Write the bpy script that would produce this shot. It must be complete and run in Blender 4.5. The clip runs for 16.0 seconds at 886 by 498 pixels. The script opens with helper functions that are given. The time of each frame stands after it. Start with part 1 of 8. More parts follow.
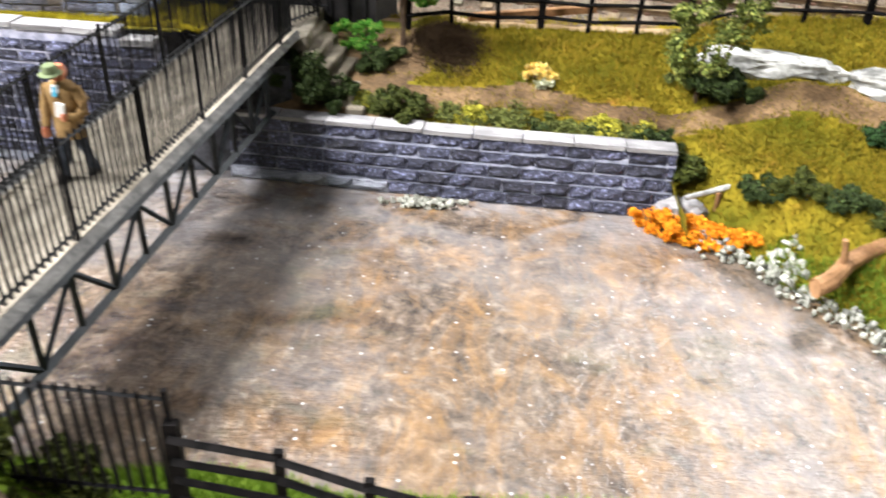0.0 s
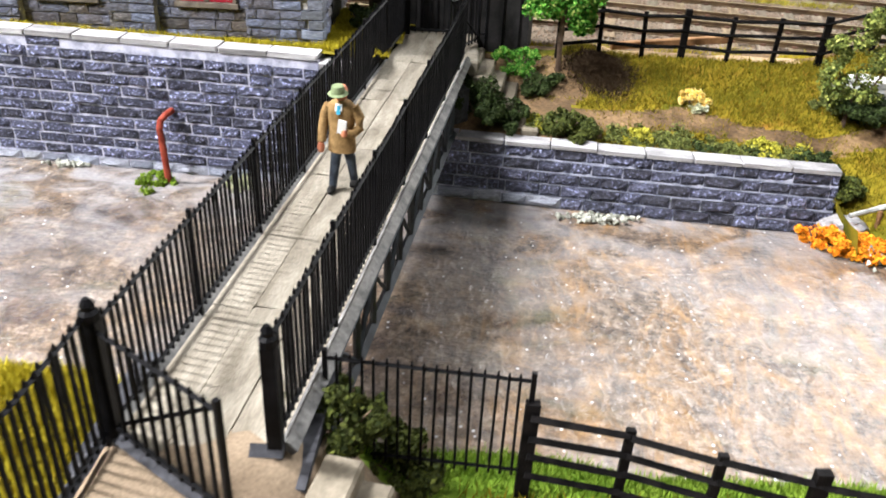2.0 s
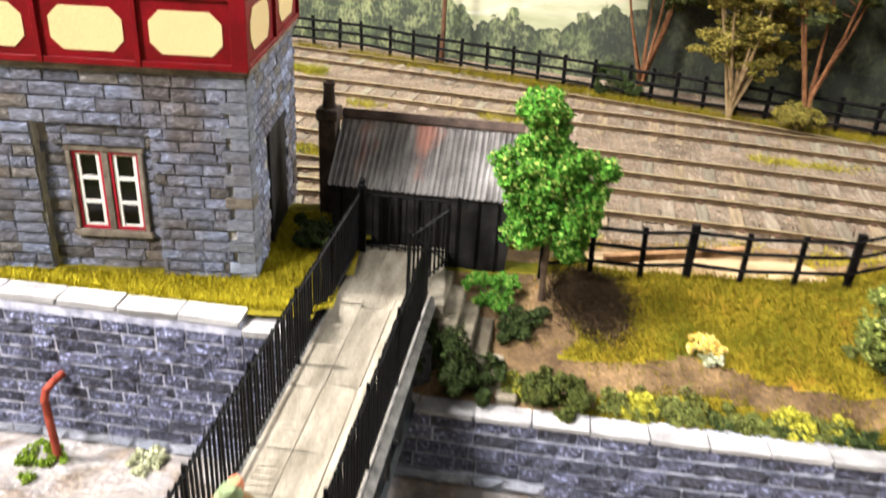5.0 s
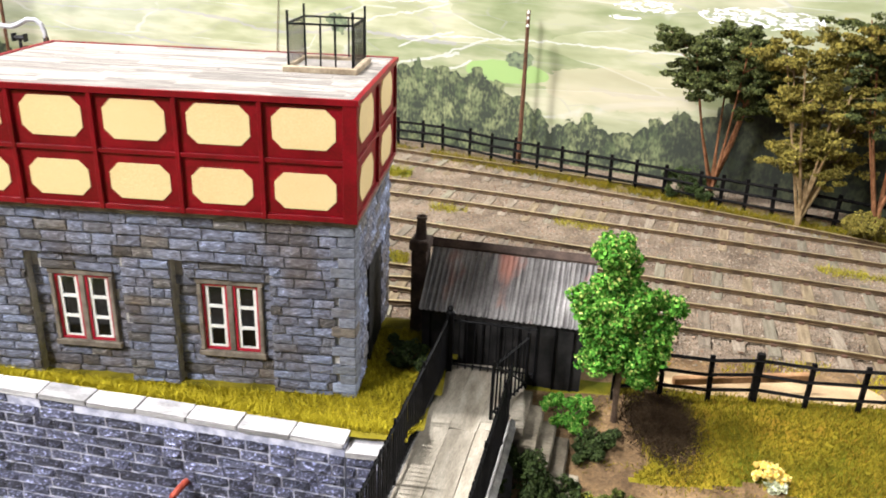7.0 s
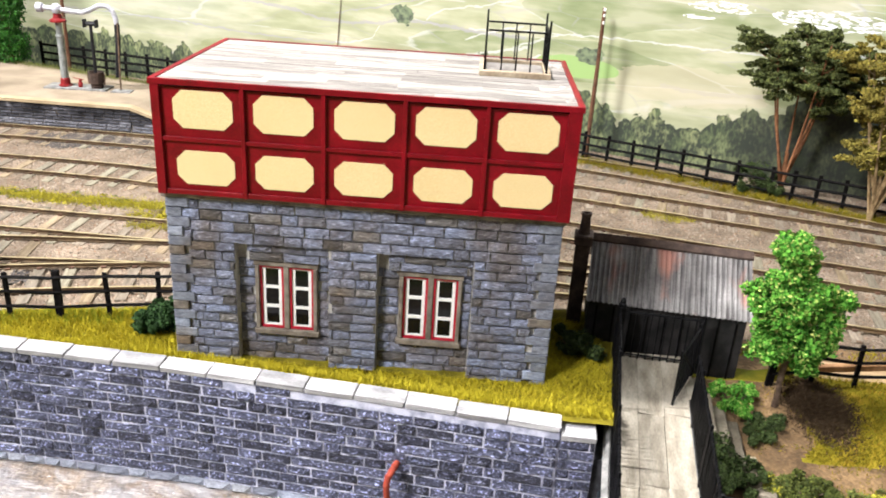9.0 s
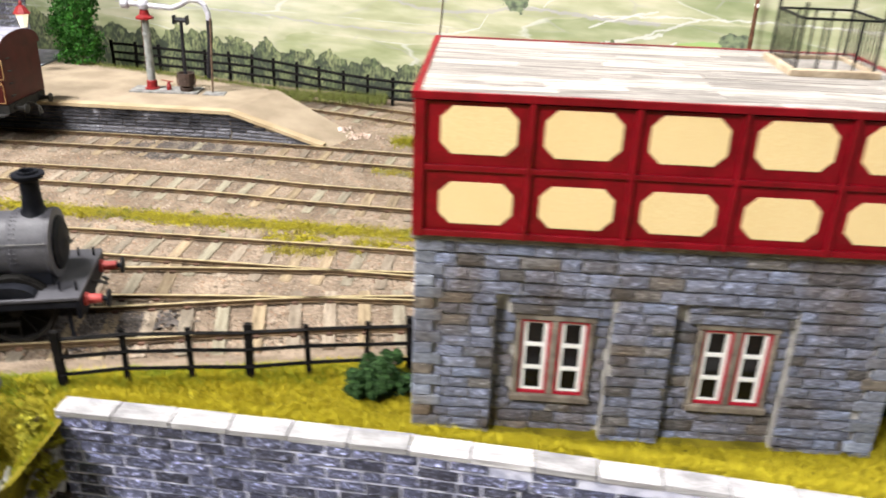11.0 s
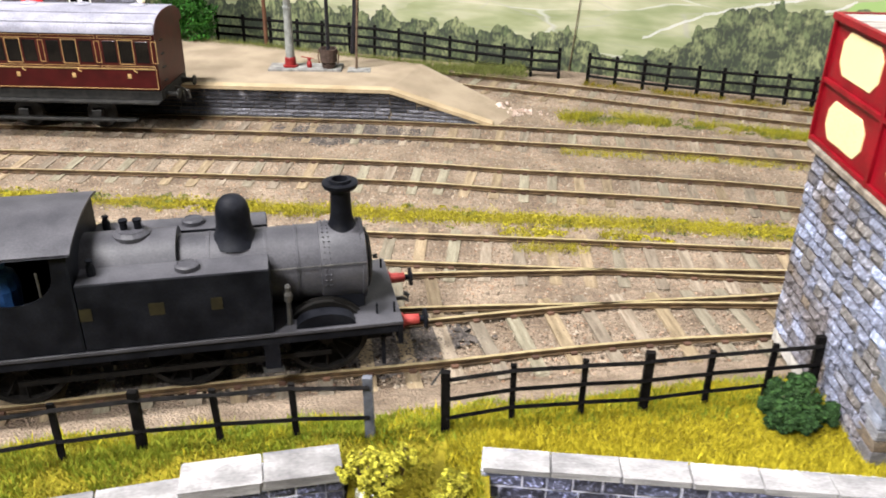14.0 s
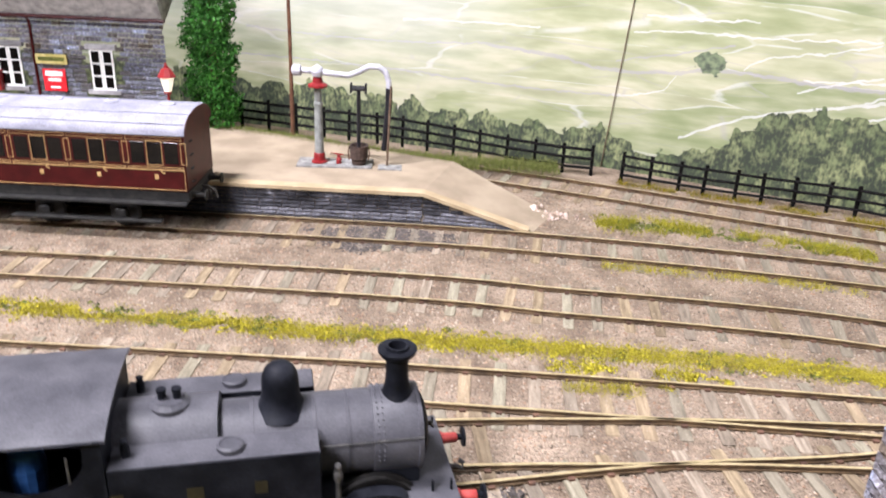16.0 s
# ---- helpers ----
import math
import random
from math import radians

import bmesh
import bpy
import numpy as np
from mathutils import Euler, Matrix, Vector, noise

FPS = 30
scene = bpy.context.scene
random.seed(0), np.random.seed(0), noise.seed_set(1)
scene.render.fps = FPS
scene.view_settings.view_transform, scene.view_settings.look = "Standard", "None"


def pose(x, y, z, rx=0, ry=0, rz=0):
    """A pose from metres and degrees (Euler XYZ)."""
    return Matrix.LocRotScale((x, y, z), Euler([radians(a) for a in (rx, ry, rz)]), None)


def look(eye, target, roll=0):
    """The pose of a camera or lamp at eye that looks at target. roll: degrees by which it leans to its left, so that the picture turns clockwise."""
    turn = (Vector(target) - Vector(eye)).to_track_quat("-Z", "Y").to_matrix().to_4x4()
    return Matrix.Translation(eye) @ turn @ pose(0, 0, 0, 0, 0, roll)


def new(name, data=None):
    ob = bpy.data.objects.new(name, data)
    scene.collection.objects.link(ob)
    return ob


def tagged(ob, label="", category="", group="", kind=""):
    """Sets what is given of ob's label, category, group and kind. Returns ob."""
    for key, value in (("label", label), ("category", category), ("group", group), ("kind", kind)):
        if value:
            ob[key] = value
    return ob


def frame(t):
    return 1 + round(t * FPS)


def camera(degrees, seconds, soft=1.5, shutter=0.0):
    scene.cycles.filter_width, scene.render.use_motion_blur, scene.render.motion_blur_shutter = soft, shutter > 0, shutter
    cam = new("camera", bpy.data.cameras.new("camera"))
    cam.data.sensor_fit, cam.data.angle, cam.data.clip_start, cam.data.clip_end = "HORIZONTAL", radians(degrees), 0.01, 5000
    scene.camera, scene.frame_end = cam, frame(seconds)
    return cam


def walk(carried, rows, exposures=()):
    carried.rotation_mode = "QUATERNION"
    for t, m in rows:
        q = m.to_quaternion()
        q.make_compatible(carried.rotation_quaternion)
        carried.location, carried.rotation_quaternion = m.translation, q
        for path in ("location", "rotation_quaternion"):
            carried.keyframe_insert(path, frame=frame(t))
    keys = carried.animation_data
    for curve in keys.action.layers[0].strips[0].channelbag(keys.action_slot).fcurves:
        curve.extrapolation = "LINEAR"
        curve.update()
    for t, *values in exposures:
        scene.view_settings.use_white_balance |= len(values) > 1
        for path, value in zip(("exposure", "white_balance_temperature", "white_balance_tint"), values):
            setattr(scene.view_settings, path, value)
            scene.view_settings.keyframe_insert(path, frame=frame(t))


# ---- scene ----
S = 0.0185  # metres to one building unit: a 4 mm scale model
cam = camera(57.2, 16.0, soft=1.8, shutter=0.5)
METRES, EYE, TILT, LEAN, TURN = 25.0, 3.45, -31.0, 0.0, 0.0
PATH = [
    (0, (0.244, 0.327, 3.791), (0.252, 2.026, 2.736), 2.3),
    (0.5, (-0.545, 0.146, 3.876), (-0.584, 1.861, 2.847), 2.6),
    (1, (-1.126, 0.018, 3.972), (-1.186, 1.74, 2.957), 2.1),
    (1.5, (-1.437, 0.03, 4.009), (-1.481, 1.757, 3.001), 2.0),
    (2, (-2.062, -0.342, 3.88), (-2.053, 1.39, 2.88), 2.8),
    (2.5, (-2.294, -0.661, 3.912), (-2.249, 1.073, 2.917), 3.4),
    (3, (-2.639, -0.584, 4.074), (-2.585, 1.153, 3.083), 3.7),
    (3.5, (-2.523, 0.317, 4.29), (-2.475, 2.05, 3.293), 3.4),
    (4, (-1.927, 1.355, 4.405), (-1.899, 3.124, 3.472), 2.6),
    (4.5, (-1.669, 2.137, 4.778), (-1.624, 3.918, 3.868), 2.9),
    (5, (-1.812, 2.77, 5.217), (-1.784, 4.562, 4.33), 3.3),
    (5.2, (-1.885, 3.055, 5.339), (-1.865, 4.857, 4.471), 3.5),
    (7.3, (-2.111, 1.729, 6.603), (-2.274, 3.574, 5.847), 2.1),
    (7.5, (-2.346, 1.433, 6.689), (-2.463, 3.279, 5.927), 3.7),
    (8, (-3.395, 1.183, 6.84), (-3.515, 3.021, 6.062), 2.7),
    (8.2, (-3.894, 1.21, 6.844), (-4.0, 3.044, 6.052), 2.9),
    (10.3, (-6.585, 2.393, 6.292), (-6.611, 4.23, 5.503), 4.1),
    (10.5, (-7.048, 2.713, 6.262), (-7.08, 4.54, 5.45), 4.8),
    (10.8, (-7.682, 3.243, 6.26), (-7.781, 5.071, 5.455), 2.7),
    (11, (-8.43, 3.473, 6.304), (-8.516, 5.295, 5.484), 2.1),
    (11.5, (-9.41, 3.994, 6.372), (-9.485, 5.805, 5.526), 0.0),
    (12, (-10.13, 4.267, 6.237), (-10.18, 6.061, 5.356), 0.5),
    (12.5, (-11.15, 4.389, 6.203), (-11.219, 6.174, 5.304), 0.9),
    (13, (-11.936, 4.345, 6.267), (-12.015, 6.126, 5.359), 1.1),
    (13.5, (-12.625, 4.406, 6.293), (-12.697, 6.183, 5.377), 1.0),
    (14, (-13.32, 4.698, 6.231), (-13.36, 6.479, 5.321), 0.9),
    (14.5, (-13.648, 5.026, 6.067), (-13.677, 6.784, 5.114), 0.8),
    (15, (-13.008, 5.262, 6.421), (-13.07, 7.05, 5.527), 1.9),
    (15.5, (-13.416, 5.709, 6.808), (-13.498, 7.522, 5.967), 3.5),
    (16, (-14.149, 5.983, 7.137), (-14.193, 7.815, 6.335), 2.3),
]
walk(cam, [(t, look(Vector(eye) * S, Vector(target) * S, roll)) for t, eye, target, roll in PATH], [(0, 0.14, 6300, 10), (1.5, 0.2, 6200, 10), (2.5, -0.06, 6250, 10), (3, -0.13, 6300, 10), (4, 0.2, 6550, 10), (4.5, 0.47, 6550, 10), (5, 0.3, 6700, 10), (8, 0.05, 6300, 10), (11, -0.06, 6500, 10), (13, -0.2, 6500, 10), (14, -0.2, 6450, 10), (14.6, 0.0, 6300, 11), (15, 0.0, 6300, 12), (15.5, -0.06, 6150, 15), (16, -0.1, 6050, 18)])

# ---- light ----
world = bpy.data.worlds.new("hall")
scene.world = world
world.use_nodes = True
wn = world.node_tree.nodes
wn["Background"].inputs[0].default_value = (0.93, 0.96, 1.0, 1)
wn["Background"].inputs[1].default_value = 0.16


def area_lamp(name, eye, target, sx, sy, watts, color):
    data = bpy.data.lights.new(name, "AREA")
    data.shape, data.size, data.size_y = "RECTANGLE", sx * S, sy * S
    data.energy, data.color = watts * S * S, color
    ob = new(name, data)
    ob.matrix_world = look([c * S for c in eye], [c * S for c in target])
    return ob


area_lamp("layout_lamp", (-33, 11.3, 46), (-6, 11, 0), 3.2, 13, 72000, (1.0, 0.97, 0.95))
area_lamp("layout_lamp", (-34, -19, 38), (-5, 12, 0), 11, 11, 50000, (1.0, 0.97, 0.95))
area_lamp("hall_lamp", (23, 36, 25), (2, 7, 0), 9, 9, 18000, (1.0, 0.98, 0.97))
area_lamp("hall_ceiling_lamp", (-8, -32, 96), (-8, -4, 0), 110, 46, 24000, (1.0, 0.985, 0.98))


# ---- materials ----
def mat(name, c1, c2, scale=8.0, rough=0.8, metal=0.0, bump=0.3, fine=60.0, c3=None, rand=0.0, island=0.0, spec=0.3, lo=0.35, hi=0.65, bdist=0.02, voro=0.0, palette=None, stretch=(1, 1, 1), stain=None):
    """Two or three colours mixed by a coarse noise, a fine noise for grain, bump from both."""
    m = bpy.data.materials.new(name)
    m.use_nodes = True
    nt = m.node_tree
    n, l = nt.nodes, nt.links
    bs = n["Principled BSDF"]
    bs.inputs["Roughness"].default_value, bs.inputs["Metallic"].default_value = rough, metal
    bs.inputs["Specular IOR Level"].default_value = spec
    tc = n.new("ShaderNodeTexCoord")
    geo = n.new("ShaderNodeNewGeometry")
    oi = n.new("ShaderNodeObjectInfo")
    off = n.new("ShaderNodeVectorMath")
    off.operation = "MULTIPLY_ADD"
    off.inputs[1].default_value = stretch
    mul = n.new("ShaderNodeVectorMath")
    mul.operation = "SCALE"
    mul.inputs[3].default_value = 37.0
    comb = n.new("ShaderNodeCombineXYZ")
    l.new(oi.outputs["Random"], comb.inputs[0])
    l.new(geo.outputs["Random Per Island"] if island else oi.outputs["Random"], comb.inputs[1])
    l.new(comb.outputs[0], mul.inputs[0])
    l.new(tc.outputs["Object"], off.inputs[0])
    l.new(mul.outputs[0], off.inputs[2])
    big = n.new("ShaderNodeTexNoise")
    big.inputs["Scale"].default_value, big.inputs["Detail"].default_value = scale, 5
    small = n.new("ShaderNodeTexNoise")
    small.inputs["Scale"].default_value, small.inputs["Detail"].default_value = fine, 3
    for t in (big, small):
        l.new(off.outputs[0], t.inputs["Vector"])
    ramp = n.new("ShaderNodeValToRGB")
    e = ramp.color_ramp.elements
    e[0].position, e[0].color = lo, (*c1, 1)
    e[1].position, e[1].color = hi, (*c2, 1)
    if c3:
        k = e.new(min(0.99, hi + 0.12))
        k.color = (*c3, 1)
    l.new(big.outputs[0], ramp.inputs[0])
    first = ramp.outputs[0]
    if palette:
        add_ = n.new("ShaderNodeMath")
        l.new(oi.outputs["Random"], add_.inputs[0])
        l.new(geo.outputs["Random Per Island"], add_.inputs[1])
        fr = n.new("ShaderNodeMath")
        fr.operation = "FRACT"
        l.new(add_.outputs[0], fr.inputs[0])
        pr = n.new("ShaderNodeValToRGB")
        pr.color_ramp.interpolation = "CONSTANT"
        pe = pr.color_ramp.elements
        while len(pe) < len(palette):
            pe.new(0.5)
        for k, (el, c) in enumerate(zip(pe, palette)):
            el.position, el.color = k / len(palette), (*c, 1)
        l.new(fr.outputs[0], pr.inputs[0])
        pm = n.new("ShaderNodeMix")
        pm.data_type, pm.blend_type = "RGBA", "MULTIPLY"
        pm.inputs[0].default_value = 1.0
        l.new(first, pm.inputs[6])
        l.new(pr.outputs[0], pm.inputs[7])
        first = pm.outputs[2]
    grain = n.new("ShaderNodeMix")
    grain.data_type, grain.blend_type = "RGBA", "OVERLAY"
    grain.inputs[0].default_value = 0.45
    l.new(first, grain.inputs[6])
    l.new(small.outputs[0], grain.inputs[7])
    col = grain.outputs[2]
    if rand or island:
        hsv = n.new("ShaderNodeHueSaturation")
        mr = n.new("ShaderNodeMapRange")
        a = rand or island
        mr.inputs[3].default_value, mr.inputs[4].default_value = 1 - a, 1 + a
        l.new(geo.outputs["Random Per Island"] if island else oi.outputs["Random"], mr.inputs[0])
        l.new(mr.outputs[0], hsv.inputs["Value"])
        l.new(col, hsv.inputs["Color"])
        col = hsv.outputs[0]
    if stain:
        patch = n.new("ShaderNodeTexNoise")
        patch.inputs["Scale"].default_value, patch.inputs["Detail"].default_value = 62.0, 5
        l.new(geo.outputs["Position"], patch.inputs["Vector"])
        pr = n.new("ShaderNodeMapRange")
        pr.inputs[1].default_value, pr.inputs[2].default_value = 0.47, 0.64
        l.new(patch.outputs[0], pr.inputs[0])
        sm = n.new("ShaderNodeMix")
        sm.data_type, sm.blend_type = "RGBA", "MULTIPLY"
        l.new(pr.outputs[0], sm.inputs[0])
        l.new(col, sm.inputs[6])
        sm.inputs[7].default_value = (*stain, 1)
        col = sm.outputs[2]
    l.new(col, bs.inputs["Base Color"])
    height = small.outputs[0]
    if voro:
        vo = n.new("ShaderNodeTexVoronoi")
        vo.inputs["Scale"].default_value = voro
        l.new(off.outputs[0], vo.inputs["Vector"])
        mm = n.new("ShaderNodeMix")
        mm.data_type, mm.blend_type = "RGBA", "MULTIPLY"
        mm.inputs[0].default_value = 0.55
        sep = n.new("ShaderNodeSeparateColor")
        l.new(vo.outputs["Color"], sep.inputs[0])
        vr = n.new("ShaderNodeValToRGB")
        vr.color_ramp.elements[0].color = (0.45, 0.42, 0.4, 1)
        vr.color_ramp.elements[1].color = (1.35, 1.3, 1.25, 1)
        l.new(sep.outputs[0], vr.inputs[0])
        l.new(col, mm.inputs[6])
        l.new(vr.outputs[0], mm.inputs[7])
        l.new(mm.outputs[2], bs.inputs["Base Color"])
        height = vo.outputs["Distance"]
    if bump:
        bp = n.new("ShaderNodeBump")
        bp.inputs["Strength"].default_value, bp.inputs["Distance"].default_value = bump, bdist * S
        add = n.new("ShaderNodeMath")
        l.new(height, add.inputs[0])
        l.new(big.outputs[0], add.inputs[1])
        l.new(add.outputs[0], bp.inputs["Height"])
        l.new(bp.outputs[0], bs.inputs["Normal"])
    return m


def river_material():
    """Clear resin over a painted stony bed: mottled brown, ochre and grey under a rippled gloss."""
    m = mat("clear_river_resin", (0.05, 0.042, 0.036), (0.18, 0.14, 0.105), 1.6, 0.24, bump=0, fine=24, spec=0.85, c3=(0.34, 0.29, 0.24), lo=0.34, hi=0.6)
    nt = m.node_tree
    n, l = nt.nodes, nt.links
    bs = n["Principled BSDF"]
    base = bs.inputs["Base Color"].links[0].from_socket
    tc = n.new("ShaderNodeTexCoord")

    def noisy(scale, detail, sx=1.0, sy=1.0, twist=0.0, rough=0.6):
        mp = n.new("ShaderNodeMapping")
        mp.inputs["Scale"].default_value = (sx, sy, 1.0)
        mp.inputs["Rotation"].default_value = (0, 0, 0.1)
        l.new(tc.outputs["Object"], mp.inputs["Vector"])
        x = n.new("ShaderNodeTexNoise")
        x.inputs["Scale"].default_value, x.inputs["Detail"].default_value = scale, detail
        x.inputs["Roughness"].default_value, x.inputs["Distortion"].default_value = rough, twist
        l.new(mp.outputs[0], x.inputs["Vector"])
        return x.outputs[0]

    def ramp(fac, *stops):
        x = n.new("ShaderNodeValToRGB")
        e = x.color_ramp.elements
        while len(e) < len(stops):
            e.new(0.5)
        for s_, (p, c) in zip(e, stops):
            s_.position, s_.color = p, (*c, 1)
        l.new(fac, x.inputs[0])
        return x.outputs[0]

    def mix(fac, a, b, how="MIX"):
        x = n.new("ShaderNodeMix")
        x.data_type, x.blend_type = "RGBA", how
        for k, v in ((0, fac), (6, a), (7, b)):
            if isinstance(v, float):
                x.inputs[k].default_value = v
            elif isinstance(v, tuple):
                x.inputs[k].default_value = (*v, 1)
            else:
                l.new(v, x.inputs[k])
        return x.outputs[2]

    def ranged(socket, a, b, lo=0.0, hi=1.0):
        x = n.new("ShaderNodeMapRange")
        for k, v in ((1, a), (2, b), (3, lo), (4, hi)):
            x.inputs[k].default_value = v
        l.new(socket, x.inputs[0])
        return x.outputs[0]

    def times(a, b):
        x = n.new("ShaderNodeMath")
        x.operation = "MULTIPLY"
        l.new(a, x.inputs[0])
        l.new(b, x.inputs[1])
        return x.outputs[0]

    sep = n.new("ShaderNodeSeparateXYZ")
    l.new(tc.outputs["Object"], sep.inputs[0])
    pebbly = ramp(noisy(4.6, 9, 1.2, 1.0, 0.35, 0.78), (0.33, (0.022, 0.018, 0.016)), (0.44, (0.085, 0.066, 0.052)), (0.54, (0.19, 0.145, 0.108)), (0.64, (0.36, 0.29, 0.225)), (0.74, (0.58, 0.52, 0.46)))
    col = mix(0.74, base, pebbly)
    # ochre gravel, green weed and grey silt on the painted bed; dark patches towards the bridge also paint in its shade
    ochre = times(ramp(noisy(1.25, 8, 1.6, 0.7, 0.8, 0.75), (0.46, (0, 0, 0)), (0.64, (0.85, 0.85, 0.85))), ranged(sep.outputs[0], -2.4, -0.4, 0.3, 1.0))
    col = mix(ochre, col, mix(0.45, mix(0.75, col, (0.72, 0.44, 0.17), "OVERLAY"), (0.42, 0.25, 0.1)))
    dark_bed = times(ramp(noisy(0.85, 7, 1.0, 1.5, 0.7, 0.7), (0.46, (0, 0, 0)), (0.6, (1, 1, 1))), ranged(sep.outputs[0], -2.2, 1.2, 0.85, 0.35))
    col = mix(dark_bed, col, mix(0.8, col, (0.3, 0.27, 0.31), "MULTIPLY"))
    weed = ramp(noisy(0.7, 6, 1.0, 1.4, 0.5, 0.65), (0.56, (0, 0, 0)), (0.68, (0.6, 0.6, 0.6)))
    col = mix(weed, col, mix(0.55, col, (0.12, 0.125, 0.06)))
    grey = ramp(noisy(0.55, 5, 1.0, 1.6, 0.3), (0.46, (0, 0, 0)), (0.6, (0.55, 0.55, 0.55)))
    col = mix(grey, col, mix(0.5, col, (0.29, 0.28, 0.285)))
    # pale glare along the far walls, mixed into the water's colour
    wall_glare = times(ranged(sep.outputs[1], 7.4, 9.9, 0.0, 0.6), ramp(noisy(1.3, 6, 1.0, 1.5, 0.8), (0.4, (0, 0, 0)), (0.58, (1, 1, 1))))
    col = mix(wall_glare, col, (0.36, 0.355, 0.375))
    # painted glints: white dots mixed into the water's colour
    dots = n.new("ShaderNodeTexVoronoi")
    dots.inputs["Scale"].default_value = 9.0
    l.new(tc.outputs["Object"], dots.inputs["Vector"])
    tint = n.new("ShaderNodeSeparateColor")
    l.new(dots.outputs["Color"], tint.inputs[0])
    glint_dots = times(ramp(dots.outputs["Distance"], (0.08, (1, 1, 1)), (0.17, (0, 0, 0))), ramp(tint.outputs[0], (0.74, (0, 0, 0)), (0.8, (0.75, 0.75, 0.75))))
    col = mix(glint_dots, col, (0.7, 0.7, 0.7))
    l.new(col, bs.inputs["Base Color"])
    spark = n.new("ShaderNodeTexVoronoi")
    spark.inputs["Scale"].default_value = 13
    l.new(tc.outputs["Object"], spark.inputs["Vector"])
    ad = n.new("ShaderNodeMath")
    swell = n.new("ShaderNodeMath")
    swell.operation = "MULTIPLY_ADD"
    swell.inputs[1].default_value = 1.6
    l.new(noisy(2.6, 4, 1.5, 0.9, 0.4), swell.inputs[0])
    l.new(noisy(12, 5, 0.6, 1.8), swell.inputs[2])
    l.new(swell.outputs[0], ad.inputs[0])
    ml = n.new("ShaderNodeMath")
    ml.operation = "MULTIPLY"
    ml.inputs[1].default_value = 0.4
    l.new(spark.outputs["Distance"], ml.inputs[0])
    l.new(ml.outputs[0], ad.inputs[1])
    bp = n.new("ShaderNodeBump")
    bp.inputs["Strength"].default_value, bp.inputs["Distance"].default_value = 0.75, 0.026 * S
    l.new(ad.outputs[0], bp.inputs["Height"])
    l.new(bp.outputs[0], bs.inputs["Normal"])
    return m


WALL_TINTS = [(0.062, 0.064, 0.097), (0.148, 0.157, 0.24), (0.205, 0.216, 0.325), (0.1, 0.107, 0.162), (0.175, 0.185, 0.28), (0.126, 0.134, 0.205), (0.076, 0.078, 0.112), (0.156, 0.165, 0.25)]
M_STONE = mat("river_wall_stone", (0.5, 0.5, 0.54), (1.0, 1.0, 1.04), 3.4, 0.55, bump=1.0, fine=11, c3=(4.2, 4.3, 4.7), rand=0.15, lo=0.39, hi=0.56, bdist=0.05, spec=0.45, palette=WALL_TINTS, stretch=(2.5, 1, 1))
# shaded copy of the wall stone; the right wall's darkness sits in its colour
M_STONE_SHADED = mat("shaded_wall_stone", (0.34, 0.34, 0.365), (0.95, 0.95, 0.98), 3.4, 0.5, bump=1.0, fine=11, c3=(3.1, 3.2, 3.5), rand=0.2, lo=0.42, hi=0.58, bdist=0.05, spec=0.45, palette=WALL_TINTS, stretch=(2.5, 1, 1))
M_LIME = mat("lime_stained_stone", (0.6, 0.6, 0.62), (1.0, 1.0, 1.0), 4.5, 0.7, bump=0.8, fine=12, rand=0.15, c3=(1.3, 1.3, 1.3), palette=[(0.36, 0.39, 0.48), (0.5, 0.52, 0.58), (0.28, 0.3, 0.38), (0.44, 0.46, 0.54)])
# darker mortar copy to go with the shaded stone
M_MORTAR_SHADED = mat("shaded_wall_mortar", (0.28, 0.3, 0.39), (0.55, 0.57, 0.69), 6, 0.9, lo=0.4, hi=0.6)
M_MORTAR = mat("wall_mortar", (0.36, 0.375, 0.5), (0.68, 0.69, 0.83), 6, 0.9, lo=0.4, hi=0.6)
M_COPING = mat("coping_stone", (0.22, 0.215, 0.222), (0.38, 0.372, 0.378), 1.6, 0.85, fine=14, rand=0.3, bump=0.35)
STONE_TINTS = [(0.22, 0.237, 0.319), (0.26, 0.282, 0.38), (0.199, 0.189, 0.188), (0.2, 0.216, 0.292), (0.34, 0.39, 0.561), (0.24, 0.247, 0.299), (0.152, 0.143, 0.142), (0.23, 0.25, 0.341), (0.18, 0.187, 0.237), (0.24, 0.265, 0.369), (0.275, 0.305, 0.429), (0.215, 0.232, 0.314), (0.25, 0.272, 0.369)]
M_TOWER = mat("tower_stone", (0.5, 0.48, 0.47), (1.05, 1.05, 1.05), 4, 0.85, bump=0.9, fine=9, rand=0.2, c3=(2.1, 2.1, 2.15), lo=0.36, hi=0.6, bdist=0.03, palette=STONE_TINTS, stain=(0.8, 0.67, 0.52))
M_TOWER_REST = mat("tower_stone_farther", (0.5, 0.48, 0.47), (1.05, 1.05, 1.05), 17, 0.85, bump=0.9, fine=45, island=0.2, c3=(2.1, 2.1, 2.15), lo=0.36, hi=0.6, bdist=0.03, palette=STONE_TINTS, stain=(0.8, 0.67, 0.52))
M_STONE_REST = mat("river_wall_stone_farther", (0.5, 0.5, 0.54), (1.0, 1.0, 1.04), 20, 0.55, bump=1.0, fine=60, c3=(4.2, 4.3, 4.7), island=0.15, lo=0.39, hi=0.56, bdist=0.035, spec=0.4, palette=WALL_TINTS)
M_TMORTAR = mat("tower_mortar", (0.3, 0.285, 0.27), (0.55, 0.53, 0.5), 5, 0.95)
M_RED = mat("tank_red_paint", (0.13, 0.0012, 0.005), (0.21, 0.002, 0.009), 3, 0.42, bump=0.05, fine=40, spec=0.25)
